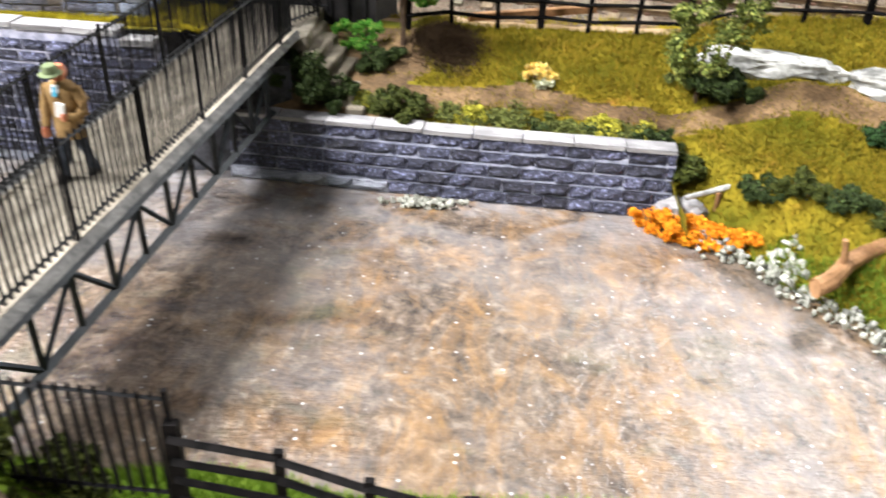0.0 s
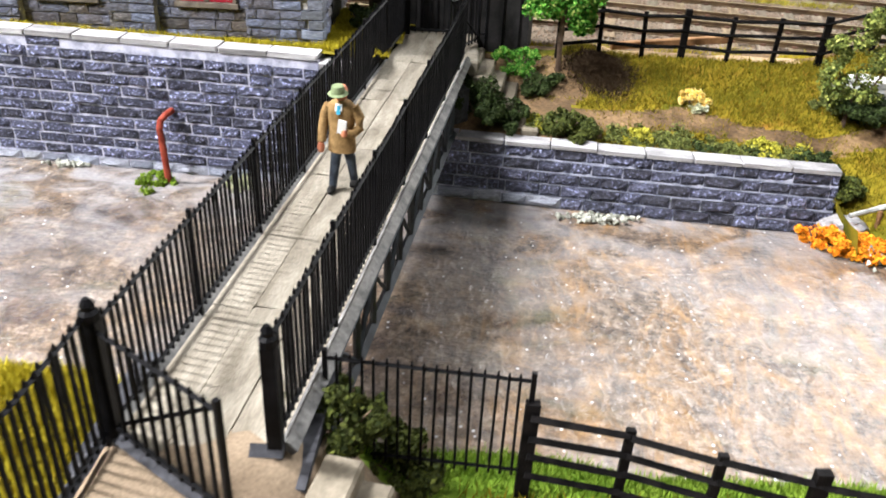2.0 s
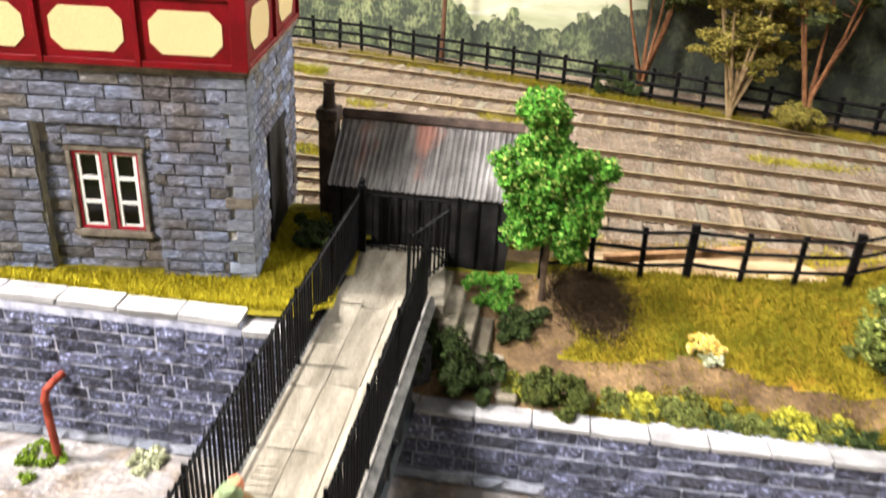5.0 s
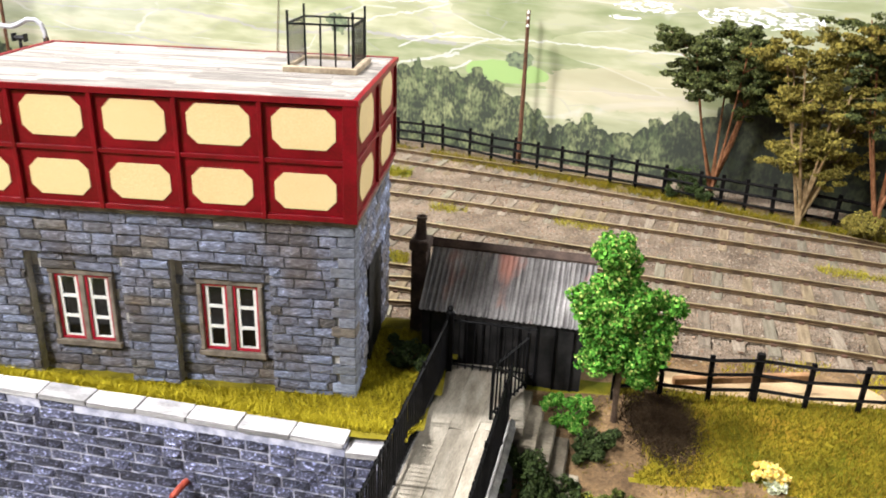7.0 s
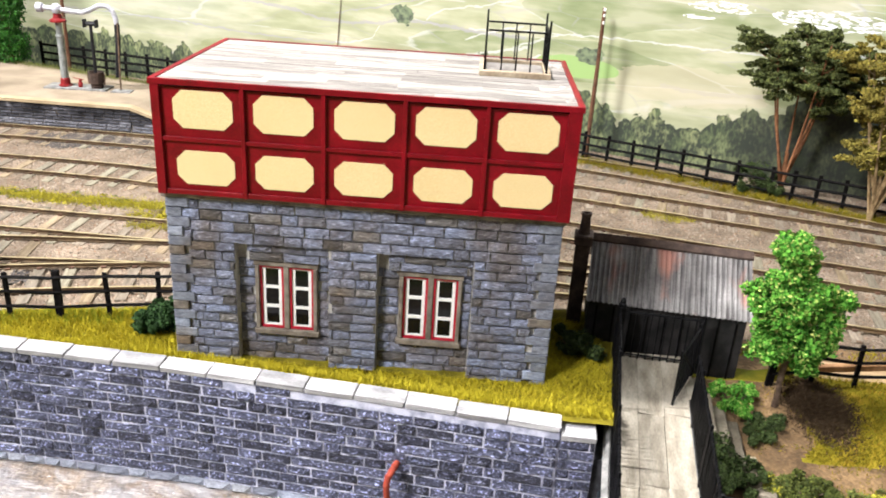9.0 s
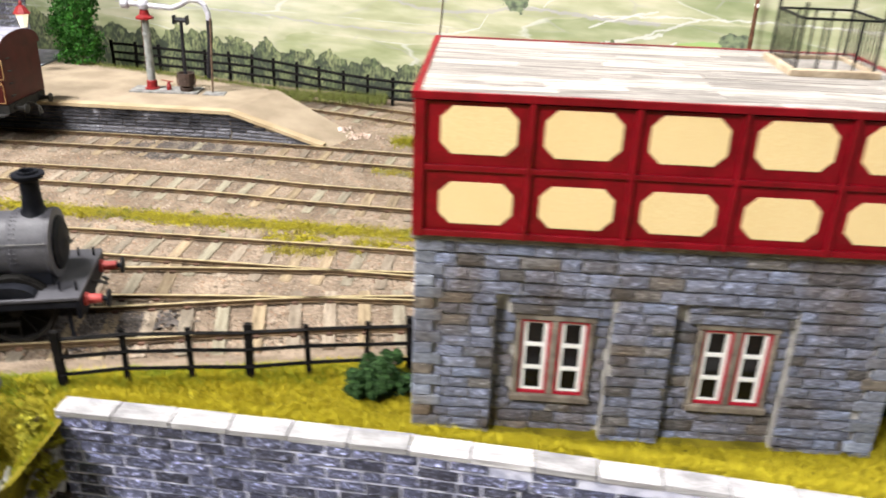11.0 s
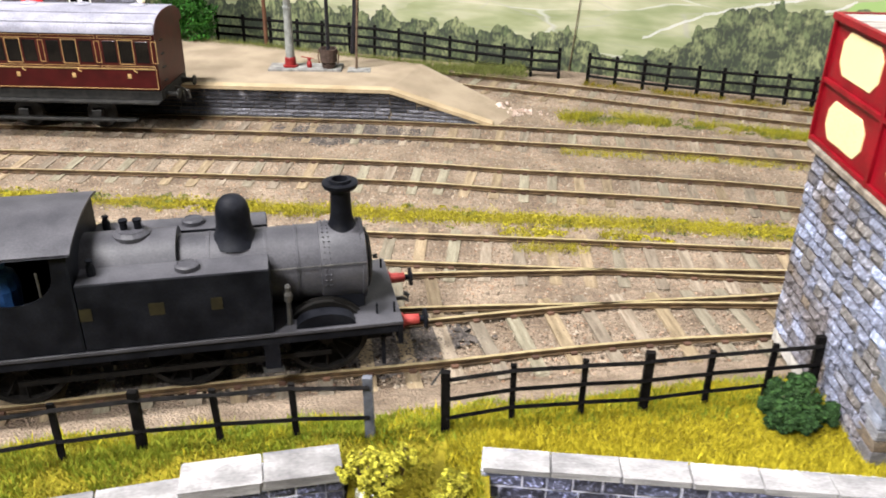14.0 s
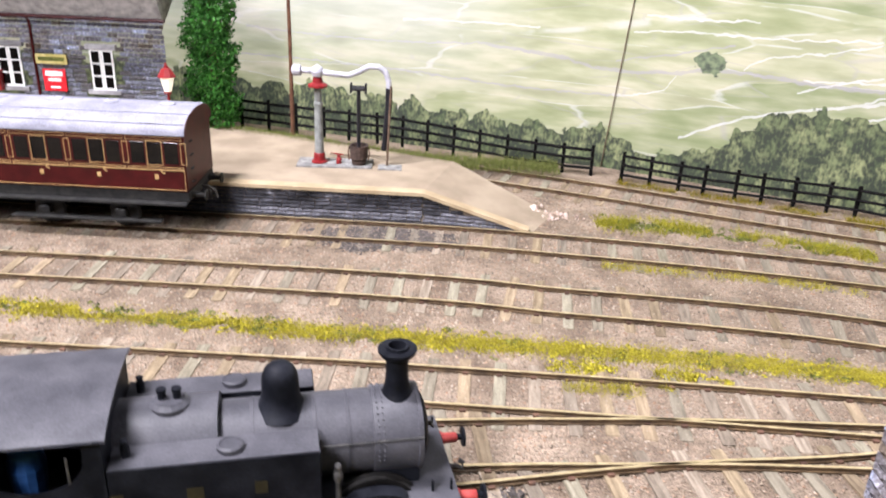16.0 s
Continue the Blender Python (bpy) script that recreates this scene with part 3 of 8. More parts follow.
M_LEAF_B = mat("dark_olive_foam", (0.022, 0.034, 0.006), (0.095, 0.11, 0.016), 5, 0.9, bump=0, island=0.4)
M_LOG = mat("bare_wood", (0.17, 0.085, 0.035), (0.38, 0.21, 0.1), 3, 0.8, fine=18, bump=0.6)

# ---- ground ----
WATER = -1.12
BACK = [(-60, 36), (-30, 34.0), (-20, 31.8), (-14.5, 30.1), (-10, 29.1), (-4, 26.5), (3, 23.9), (8, 21.6), (16, 18), (30, 12)]
WALL_L = [(-13.05, 10.75), (-9.0, 10.5), (-6.1, 10.2), (-4.3, 9.98), (-3.74, 9.91)]
WALL_R = [(-2.5, 10.05), (-0.4, 9.75), (1.1, 9.55), (3.08, 9.33)]
WALL_W = [(-22, 8.6), (-17.2, 10.0), (-15.9, 10.37)]
WALL_W2 = [(-15.9, 10.4), (-14.4, 10.75)]
FENCE_LINE = [(-30, 9.0), (-22, 9.7), (-17.4, 10.98), (-14.3, 11.52), (-13.4, 11.66), (-9.2, 12.45), (-5, 13.4), (-2, 13.6)]
EDGE_R = [(2.0, 9.2), (2.75, 9.0), (3.5, 8.35), (4.0, 7.4), (4.6, 6.65), (6, 5.6), (9, 4.2), (20, 2)]


def bank_left(x, y):
    f = along(FENCE_LINE, x)
    wall = along(WALL_L, max(-13.0, min(-3.6, x))) if x > -13.03 else along(WALL_W, x) if x < -15.9 else along(WALL_W2, min(x, -14.4))
    z = lerp(0.72 if x > -13.4 else 0.49, 0.5, smooth(wall + 0.25, wall + 0.9, y))
    gap = math.exp(-((x + 13.75) / 0.42) ** 2)
    z -= gap * 1.6 * (1 - smooth(9.9, 11.7, y))
    z = lerp(z, -0.13, max(0.0, min(1.0, (y - f - 0.02) / 1.6)))
    return z + 0.03 * noise.noise((x * 2.2, y * 2.2, 0))


def slope_right(x, y):
    z = lerp(-0.36, -0.08, smooth(9.7, 11.0, y)) + 0.24 * smooth(10.9, 12.3, y) + 0.1 * math.exp(-((x - 0.15) / 0.4) ** 2) * smooth(10.9, 11.7, y) + 0.1 * math.exp(-((x - 1.6) / 1.3) ** 2 - ((y - 11.7) / 0.6) ** 2)
    if x > 2.9:
        low = -1.35 + 1.0 * smooth(-0.1, 1.7, y - along(EDGE_R, x)) + 0.7 * smooth(1.5, 3.6, y - along(EDGE_R, x))
        z = lerp(z, min(z, low), smooth(2.9, 3.25, x))
        z += 0.3 * smooth(3.6, 5.0, x) * smooth(9.6, 10.6, y)
    z = lerp(z, -0.13, smooth(12.7, 14.0, y))
    return z + 0.035 * noise.noise((x * 2.0, y * 2.0, 3))


def near_land(x, y):
    crest = lerp(3.5, 4.02, smooth(-2.9, -2.0, x)) if x > -4.1 else 3.9
    hi = 0.28 - 0.95 * smooth(-2.95, -2.2, x) * smooth(1.6, 2.9, y) if x > -4.1 else 0.1
    return lerp(hi, -1.4, smooth(crest, 4.95 + 1.1 * smooth(-4.05, -4.9, x) + 0.45 * smooth(-2.9, -2.6, x) * (1 - smooth(-1.3, -0.2, x)), y)) + 0.04 * noise.noise((x * 2, y * 2, 9))


def sheet(name, x0, x1, y0, y1, step, height, materials, label, which=None, keep=None):
    bm = bmesh.new()
    nx, ny = max(1, round((x1 - x0) / step)), max(1, round((y1 - y0) / step))
    vs = {}
    for i in range(nx + 1):
        for j in range(ny + 1):
            x, y = lerp(x0, x1, i / nx), lerp(y0, y1, j / ny)
            vs[i, j] = bm.verts.new((x, y, height(x, y)))
    for i in range(nx):
        for j in range(ny):
            x, y = lerp(x0, x1, (i + 0.5) / nx), lerp(y0, y1, (j + 0.5) / ny)
            if keep and not keep(x, y):
                continue
            f = bm.faces.new((vs[i, j], vs[i + 1, j], vs[i + 1, j + 1], vs[i, j + 1]))
            f.material_index = which(x, y) if which else 0
    for v in [v for v in bm.verts if not v.link_faces]:
        bm.verts.remove(v)
    return solid(name, bm, materials, label, name.replace("_", " "), "structure", smooth=True)


sheet("ground", -60, 30, 12.6, 37, 1.5, lambda x, y: -0.108 + (0.0 if y > 14.2 else -0.06), [M_BALLAST], "brown-grey ballasted ground under the railway tracks")
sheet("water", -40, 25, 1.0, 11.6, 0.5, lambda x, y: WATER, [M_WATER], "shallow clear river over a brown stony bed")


def behind_wall(x, y):
    w = along(WALL_L, max(-13.0, min(-3.6, x))) if x > -13.03 else along(WALL_W, x) if x < -15.9 else along(WALL_W2, x) if x < -14.3 else 9.6
    return y > w + 0.12 and x < lerp(-4.02, -2.75, (y - 3.3) / 8.9) + 0.05


def grassy_left(x, y):
    return 0 if y < along(FENCE_LINE, x) + 0.5 + 0.3 * noise.noise((x * 1.5, 0, 0)) else 1


def grassy_right(x, y):
    """0 olive grass, 1 brown earth, 2 sand."""
    p = 10.55 + 0.12 * math.sin(x * 1.7) + 0.2 * noise.noise((x, y, 5)) - 0.05 * x
    # bare earth patch, shaped to the tree's shadow beside the trunk
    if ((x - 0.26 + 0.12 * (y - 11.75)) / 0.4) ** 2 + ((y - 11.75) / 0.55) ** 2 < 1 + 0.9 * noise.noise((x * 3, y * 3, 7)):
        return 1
    if x < -0.05 + 0.35 * noise.noise((y * 2, 0, 1)) and y < 12.3:
        return 1
    if abs(y - p) < 0.24:
        return 1
    if 12.55 < y < 13.5 and 0.3 < x < 3.6:
        return 2
    return 1 if y > 12.7 else 0


def grassy_near(x, y):
    if x < -4.15:
        return 0 if y < 4.95 + 0.12 * noise.noise((x * 2, y, 3)) else 2
    if x > (-2.75 if y > 3.95 else -1.9) and y > 3.5:
        return 0 if y < 3.95 else 2
    return 1


sheet("grass_bank", -26, -2.6, 8.4, 14.1, 0.14, bank_left, [M_TURF, M_BALLAST], "grassy bank behind the stone river wall", grassy_left, behind_wall)
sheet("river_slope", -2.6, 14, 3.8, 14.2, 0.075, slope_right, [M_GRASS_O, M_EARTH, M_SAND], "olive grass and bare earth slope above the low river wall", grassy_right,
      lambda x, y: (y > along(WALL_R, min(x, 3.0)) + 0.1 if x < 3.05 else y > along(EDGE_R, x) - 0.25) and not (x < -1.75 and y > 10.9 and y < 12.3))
sheet("near_bank", -26, 16, -8, 6.5, 0.2, near_land, [M_TURF, M_PATH, M_GRASS_G], "near river bank of sandy earth and grass", grassy_near)

# the board that carries the layout, and the plain hall round it
M_BOARD = mat("baseboard_ply", (0.03, 0.03, 0.032), (0.05, 0.05, 0.052), 2, 0.8)
M_HALL = mat("hall_paint", (0.42, 0.42, 0.41), (0.5, 0.5, 0.49), 0.05, 0.9, bump=0)
M_HALLFLOOR = mat("hall_floor", (0.12, 0.1, 0.08), (0.18, 0.155, 0.125), 0.1, 0.6, bump=0)
solid("baseboard", box(-59.5, 29.5, -7.8, 37.5, -5.5, -1.45), M_BOARD, "dark plywood baseboard under the model railway", "baseboard", "structure")
for name, b in (("wall_north", (-152, 152, 92, 96, -52, 110)), ("wall_south", (-152, 152, -136, -132, -52, 110)), ("wall_east", (148, 152, -132, 92, -52, 110)), ("wall_west_hall", (-152, -148, -132, 92, -52, 110))):
    solid(name, box(*b), M_HALL, "plain pale wall of the exhibition hall", "wall", "structure")
solid("ceiling", box(-152, 152, -136, 96, 110, 114), M_HALL, "plain pale hall ceiling", "ceiling", "structure")
solid("floor", box(-152, 152, -136, 96, -56, -52), M_HALLFLOOR, "dark brown hall floor", "floor", "structure")

# ---- river walls ----
BLOCKS = [block_mesh("wall_block", M_STONE, k, 0.1, arris=0.1) for k in range(6)]
SLABS = [slab_mesh("coping_slab", M_COPING, 0.025, k) for k in range(3)]
wall_left = prism("wall_left", WALL_L, -1.4, (0.735, 0.665), 0.35, M_MORTAR, label="blue-grey rock-faced stone river wall with pale mortar")
left_places = courses(WALL_L, -1.3, 0.72, 0.157, 0.37, 0.068, g=0.0135)
left_places = [m for m in left_places if m.translation.z < lerp(0.67, 0.62, (m.translation.x + 13) / 9.4)]
left_places.sort(key=lambda m: abs(m.translation.x + 6.5))
copings(WALL_L, (0.815, 0.745), 0.07, 0.29, 0.68, 0.035, SLABS, wall_left)
wall_right = prism("wall_right", WALL_R, -1.4, -0.325, 0.35, M_MORTAR_SHADED, label="low battered blue-grey stone river wall", batter=0.25)
copings(WALL_R, (-0.27, -0.27), 0.055, 0.27, 0.62, 0.05, SLABS, wall_right)
# darkened copy of the coping: dimmer light at the west end, in colour
M_COPING_SHADED = mat("shaded_coping_stone", (0.15, 0.145, 0.148), (0.29, 0.282, 0.285), 1.6, 0.85, fine=14, rand=0.3, bump=0.35)
SHADED_SLABS = [slab_mesh("shaded_coping_slab", M_COPING_SHADED, 0.025, 30 + k) for k in range(3)]
wall_west = prism("wall_west", WALL_W, -1.4, 0.46, 0.35, M_MORTAR, label="blue-grey stone river wall beyond the broken gap")
copings(WALL_W, (0.58, 0.58), 0.11, 0.42, 0.8, 0.08, SHADED_SLABS, wall_west)
wall_west_end = prism("wall_gap", WALL_W2, -1.4, 0.6, 0.35, M_MORTAR, label="raised end of the stone river wall beside the gap")
copings(WALL_W2, (0.73, 0.73), 0.12, 0.42, 0.75, 0.08, SHADED_SLABS, wall_west_end)
WALL_E = [(-3.73, 9.93), (-3.28, 9.9)]
wall_end = prism("wall_end", WALL_E, -1.4, 0.57, 0.35, M_MORTAR, label="lower end of the stone river wall running in under the footbridge")
copings(WALL_E, (0.66, 0.65), 0.08, 0.33, 0.44, 0.06, SLABS, wall_end)

# ---- water tower ----
tower = thing("water_tower", -6.475, 12.7, 0.45, 0, "grey stone water tower under a red and cream panelled tank", "water tower")


def tw(bm):
    """Shifts a mesh in the plan's units to the tower's own origin."""
    bmesh.ops.translate(bm, verts=bm.verts[:], vec=(6.475, -12.7, -0.45))
    return bm


bm = bmesh.new()
tri_box(bm, -9.05, -3.9, 11.43, 14.1, 0.2, 2.94)
part("stone_core", tw(bm), M_TMORTAR, tower)
for a, b in ((-9.05, -8.2), (-6.93, -6.26), (-4.97, -3.9)):
    part("pilaster", tw(box(a, b, 11.3, 11.43, 0.2, 2.94)), M_TMORTAR, tower)
for a, b in ((-8.2, -6.93), (-6.26, -4.97)):
    part("recess_head", tw(box(a, b, 11.3, 11.43, 2.3, 2.94)), M_TMORTAR, tower)
    part("lintel_backing", tw(box(a + 0.14, b, 11.35, 11.43, 2.045, 2.3)), M_TMORTAR, tower)
part("cornice", tw(box(-9.14, -3.82, 11.2, 14.2, 2.92, 3.0, 0.015)), M_SURROUND, tower, "brown sandstone cornice")
TBLOCKS = [block_mesh("tower_block", M_TOWER, 20 + k, 0.08) for k in range(6)]


TB = Vector((-6.475, 12.7, 0.45))
tower_places = courses([(-8.9, 11.265), (-4.08, 11.265)], 2.304, 2.92, 0.139, 0.33, 0.028, g=0.009)
for a, b in ((-8.84, -8.2), (-6.93, -6.26), (-4.97, -4.12)):
    tower_places += courses([(a, 11.265), (b, 11.265)], 0.42, 2.304, 0.139, 0.3, 0.028, g=0.009)
for ra, rb, wx in ((-8.2, -6.93, -7.53), (-6.26, -4.97, -5.535)):
    for a, b, z0, z1 in ((ra, rb, 0.42, 0.9), (ra, wx - 0.435, 0.9, 2.045), (wx + 0.435, rb, 0.9, 2.045)):
        tower_places += courses([(a, 11.41), (b, 11.41)], z0, z1, 0.139, 0.33, 0.028, g=0.009)
    tower_places += courses([(ra + 0.14, 11.33), (rb, 11.33)], 2.045, 2.3, 0.128, 0.42, 0.028, g=0.009)
side_places = courses([(-9.06, 14.1), (-9.06, 11.46)], 0.42, 2.92, 0.139, 0.33, 0.05, g=0.007)
side_places += courses([(-3.89, 11.46), (-3.89, 14.1)], 0.42, 2.92, 0.139, 0.33, 0.05, g=0.007, skip=lambda x, y, z, s: 12.2 < y < 13.3 and z < 2.0)
M_QUOIN = mat("pale_quoin_stone", (0.6, 0.6, 0.62), (1.05, 1.05, 1.05), 3, 0.85, bump=0.5, fine=9, rand=0.2, c3=(1.4, 1.4, 1.4), palette=[(0.2, 0.22, 0.285), (0.19, 0.205, 0.25), (0.29, 0.33, 0.43), (0.18, 0.155, 0.13), (0.2, 0.215, 0.265), (0.23, 0.25, 0.3), (0.18, 0.19, 0.23)], stain=(0.8, 0.67, 0.52))
QUOIN = [slab_mesh("quoin", M_QUOIN, 0.05, 40 + k) for k in range(3)]
quoins = []
for cx, sx in ((-9.095, 1), (-3.855, -1)):
    for k in range(18):
        z = 0.42 + (k + 0.5) * 2.5 / 18
        w, d = ((0.32, 0.25) if k % 2 else (0.22, 0.36))
        quoins.append(Matrix.LocRotScale((cx + sx * w / 2, 11.232 + d / 2, z), None, (w, d, 0.13)))
door_recess = part("door", tw(box(-3.905, -3.86, 12.25, 13.25, 0.3, 2.0, 0.01)), M_TARBOARD, tower, "dark boarded door in the side wall")


def light(x0, x1, z0, z1, y):
    """One casement: red frame, white sash of three panes, dark glass."""
    fr = bmesh.new()
    e = 0.03
    for a in ((x0, x0 + e, z0, z1), (x1 - e, x1, z0, z1), (x0 + e, x1 - e, z0, z0 + e), (x0 + e, x1 - e, z1 - e, z1)):
        tri_box(fr, a[0], a[1], y - 0.01, y + 0.06, a[2], a[3])
    w = part("window", tw(fr), M_REDW, tower, "red-framed casement with white glazing bars")
    sa = bmesh.new()
    a0, a1, c0, c1, s = x0 + e + 0.004, x1 - e - 0.004, z0 + e + 0.004, z1 - e - 0.004, 0.042
    h = (c1 - c0) / 3
    for a in ((a0, a0 + s, c0, c1), (a1 - s, a1, c0, c1)):
        tri_box(sa, a[0], a[1], y + 0.012, y + 0.05, a[2], a[3])
    for k in range(4):
        zc = c0 + k * h
        tri_box(sa, a0 + s, a1 - s, y + 0.012, y + 0.05, max(c0, zc - s / 2), min(c1, zc + s / 2))
    part("sash", tw(sa), M_WHITE, w)
    for k in range(3):
        part("pane", tw(box(a0 + s + 0.002, a1 - s - 0.002, y + 0.035, y + 0.042, c0 + k * h + 0.017, c0 + (k + 1) * h - 0.017)), M_GLASSDK, w)


for wx in (-7.53, -5.535):
    for a in ((-0.43, -0.375, 0.995, 1.96), (0.375, 0.43, 0.995, 1.96)):
        part("window_jamb", tw(box(wx + a[0], wx + a[1], 11.345, 11.5, a[2], a[3], 0.008)), M_SURROUND, tower)
    part("mullion", tw(box(wx - 0.04, wx + 0.04, 11.36, 11.5, 1.0, 1.96, 0.01)), M_SURROUND, tower)
    part("lintel", tw(box(wx - 0.45, wx + 0.45, 11.35, 11.5, 1.96, 2.04, 0.012)), M_SURROUND, tower)
    part("window_sill", tw(box(wx - 0.46, wx + 0.46, 11.33, 11.5, 0.91, 0.995, 0.012)), M_SURROUND, tower)
    light(wx - 0.375, wx - 0.04, 1.0, 1.96, 11.39)
    light(wx + 0.04, wx + 0.375, 1.0, 1.96, 11.39)

# the tank: panels with flanges, cream octagons
tank = part("tank_shell", tw(box(-9.08, -3.84, 11.16, 14.2, 3.0, 4.4)), M_RED, tower, "dark red riveted tank panels")


def octagon(w, h, c, t=0.012):
    bm = bmesh.new()
    pts = [(-w / 2 + c, -h / 2), (w / 2 - c, -h / 2), (w / 2, -h / 2 + c), (w / 2, h / 2 - c), (w / 2 - c, h / 2), (-w / 2 + c, h / 2), (-w / 2, h / 2 - c), (-w / 2, -h / 2 + c)]
    f = [bm.verts.new((x, -t, z)) for x, z in pts]
    b = [bm.verts.new((x, 0, z)) for x, z in pts]
    bm.faces.new(f)
    bm.faces.new(b[::-1])
    for k in range(8):
        bm.faces.new((f[k], b[k], b[(k + 1) % 8], f[(k + 1) % 8]))
    return to_mesh("cream_panel", bm, M_CREAM)


oct_front, oct_side = octagon(0.75, 0.48, 0.115), octagon(0.96, 0.48, 0.13)
oct_front_low, oct_side_low = octagon(0.745, 0.445, 0.115), octagon(0.94, 0.445, 0.13)
X0, X1, Y0, Y1, Z0, Z1, ZM = -9.12, -3.80, 11.12, 14.24, 3.0, 4.49, 3.74


def on_tower(ob, x, y, z, rz=0):
    ob.parent = tower
    ob.matrix_basis = pose(x + 6.475, y - 12.7, z - 0.45, 0, 0, rz)
    return ob


pitch, first = 1.013, -8.99
for k in range(5):
    for z in (3.37, 4.125):
        on_tower(new("cream_panel", oct_front if z > 4 else oct_front_low), first + (k + 0.5) * pitch, Y0 + 0.04, z)
for k in range(2):
    for z in (3.37, 4.125):
        on_tower(new("cream_panel", oct_side if z > 4 else oct_side_low), X0 + 0.04, Y0 + (k + 0.5) * (Y1 - Y0) / 2, z, -90)
        on_tower(new("cream_panel", oct_side if z > 4 else oct_side_low), X1 - 0.04, Y0 + (k + 0.5) * (Y1 - Y0) / 2, z, 90)
for k in range(6):
    w = 0.055 if k == 0 else 0.085 if k == 5 else 0.028
    xx = (X0 + w if k == 0 else X1 - w if k == 5 else first + k * pitch)
    part("flange", tw(box(xx - w, xx + w, Y0 - 0.01, Y0 + 0.045, Z0 + 0.002, Z1 - 0.06, 0.005)), M_RED, tower)
part("flange", tw(box(X0 + 0.1, X1 - 0.1, Y0 + 0.004, Y0 + 0.045, ZM - 0.028, ZM + 0.028, 0.005)), M_RED, tower)
part("flange", tw(box(X0 + 0.1, X1 - 0.1, Y0 + 0.004, Y0 + 0.045, Z0 + 0.004, Z0 + 0.07, 0.005)), M_RED, tower)
for xa in (X0, X1 - 0.045):
    for k in range(3):
        yy = Y0 + k * (Y1 - Y0) / 2
        part("flange", tw(box(xa, xa + 0.045, max(Y0 + 0.05, yy - 0.035), min(Y1, yy + 0.035), Z0 + 0.002, Z1 - 0.06, 0.005)), M_RED, tower)
    for z in (Z0 + 0.035, ZM):
        part("flange", tw(box(xa + 0.004, xa + 0.042, Y0 + 0.09, Y1 - 0.04, z - 0.028, z + 0.028, 0.005)), M_RED, tower)
rim = bmesh.new()
for a in ((X0 - 0.02, X1 + 0.02, Y0 - 0.02, Y0 + 0.03), (X0 - 0.02, X1 + 0.02, Y1 - 0.03, Y1 + 0.02), (X0 - 0.02, X0 + 0.05, Y0 + 0.03, Y1 - 0.03), (X1 - 0.05, X1 + 0.02, Y0 + 0.03, Y1 - 0.03)):
    tri_box(rim, *a, Z1 - 0.06, Z1 + 0.01)
part("rim", tw(rim), M_RED, tower, "glossy red tank rim")
PLANK = [to_mesh("roof_plank", box(-0.5, 0.5, -0.5, 0.5, -0.5, 0.5), M_ROOFW) for k in range(3)]
planks = []
for j in range(15):
    y = Y0 + 0.032 + (j + 0.5) * (Y1 - Y0 - 0.064) / 15
    x = X0 + 0.052
    while x < X1 - 0.06:
        l = min(rng.uniform(0.7, 2.3), X1 - 0.052 - x)
        if l > 0.1:
            planks.append(Matrix.LocRotScale((x + l / 2 + 6.475, y - 12.7, Z1 - 0.02 + rng.uniform(-0.003, 0.003) - 0.45), None, (l - 0.004, 0.2025, 0.035)))
        x += l
pieces("roof_plank", PLANK, planks, tower)

# hatch cage on the tank roof
M_KERBWOOD = mat("pale_kerb_timber", (0.27, 0.21, 0.14), (0.42, 0.345, 0.245), 4, 0.85, fine=25, bump=0.3)
hatch = thing("hatch_cage", -4.6, 13.2, 4.49, 0, "black iron safety cage on a pale timber hatch frame", "hatch")
for a in ((-0.5, 0.5, -0.5, -0.42), (-0.5, 0.5, 0.42, 0.5), (-0.5, -0.42, -0.42, 0.42), (0.42, 0.5, -0.42, 0.42)):
    part("timber_kerb", box(*a, -0.01, 0.075, 0.01), M_KERBWOOD, hatch, "pale timber kerb")
part("hatch_cover", box(-0.41, 0.41, -0.41, 0.41, -0.01, 0.03, 0.005), M_ROOFW, hatch)
for sx in (-1, 1):
    for sy in (-1, 1):
        part("post", box(sx * 0.43 - 0.014, sx * 0.43 + 0.014, sy * 0.43 - 0.014, sy * 0.43 + 0.014, 0.076, 0.78), M_BLACK, hatch)
    part("top_rail", box(sx * 0.43 - 0.012, sx * 0.43 + 0.012, -0.41, 0.41, 0.6, 0.625), M_BLACK, hatch)
    for k in range(10):
        y = -0.4 + 0.8 * k / 9
        part("bar", box(sx * 0.43 - 0.006, sx * 0.43 + 0.006, y - 0.006, y + 0.006, 0.076, 0.6), M_BLACK, hatch)
for sy in (-1, 1):
    part("top_rail", box(-0.41, 0.41, sy * 0.43 - 0.012, sy * 0.43 + 0.012, 0.6, 0.625), M_BLACK, hatch)
    for k in range(3):
        x = -0.2 + 0.2 * k
        part("bar", box(x - 0.01, x + 0.01, sy * 0.43 - 0.01, sy * 0.43 + 0.01, 0.076, 0.6), M_BLACK, hatch)

# ---- lamp hut behind the bridge ----
shed = thing("lamp_hut", -3.17, 12.61, -0.13, -7.5, "small tarred board hut with a weathered corrugated iron roof", "hut")
part("front_wall", box(0.0, 2.35, 0.06, 0.12, 0.0, 1.33), M_TARBOARD, shed)
part("back_wall", box(0.0, 2.35, 1.66, 1.72, 0.0, 1.33), M_TARBOARD, shed)
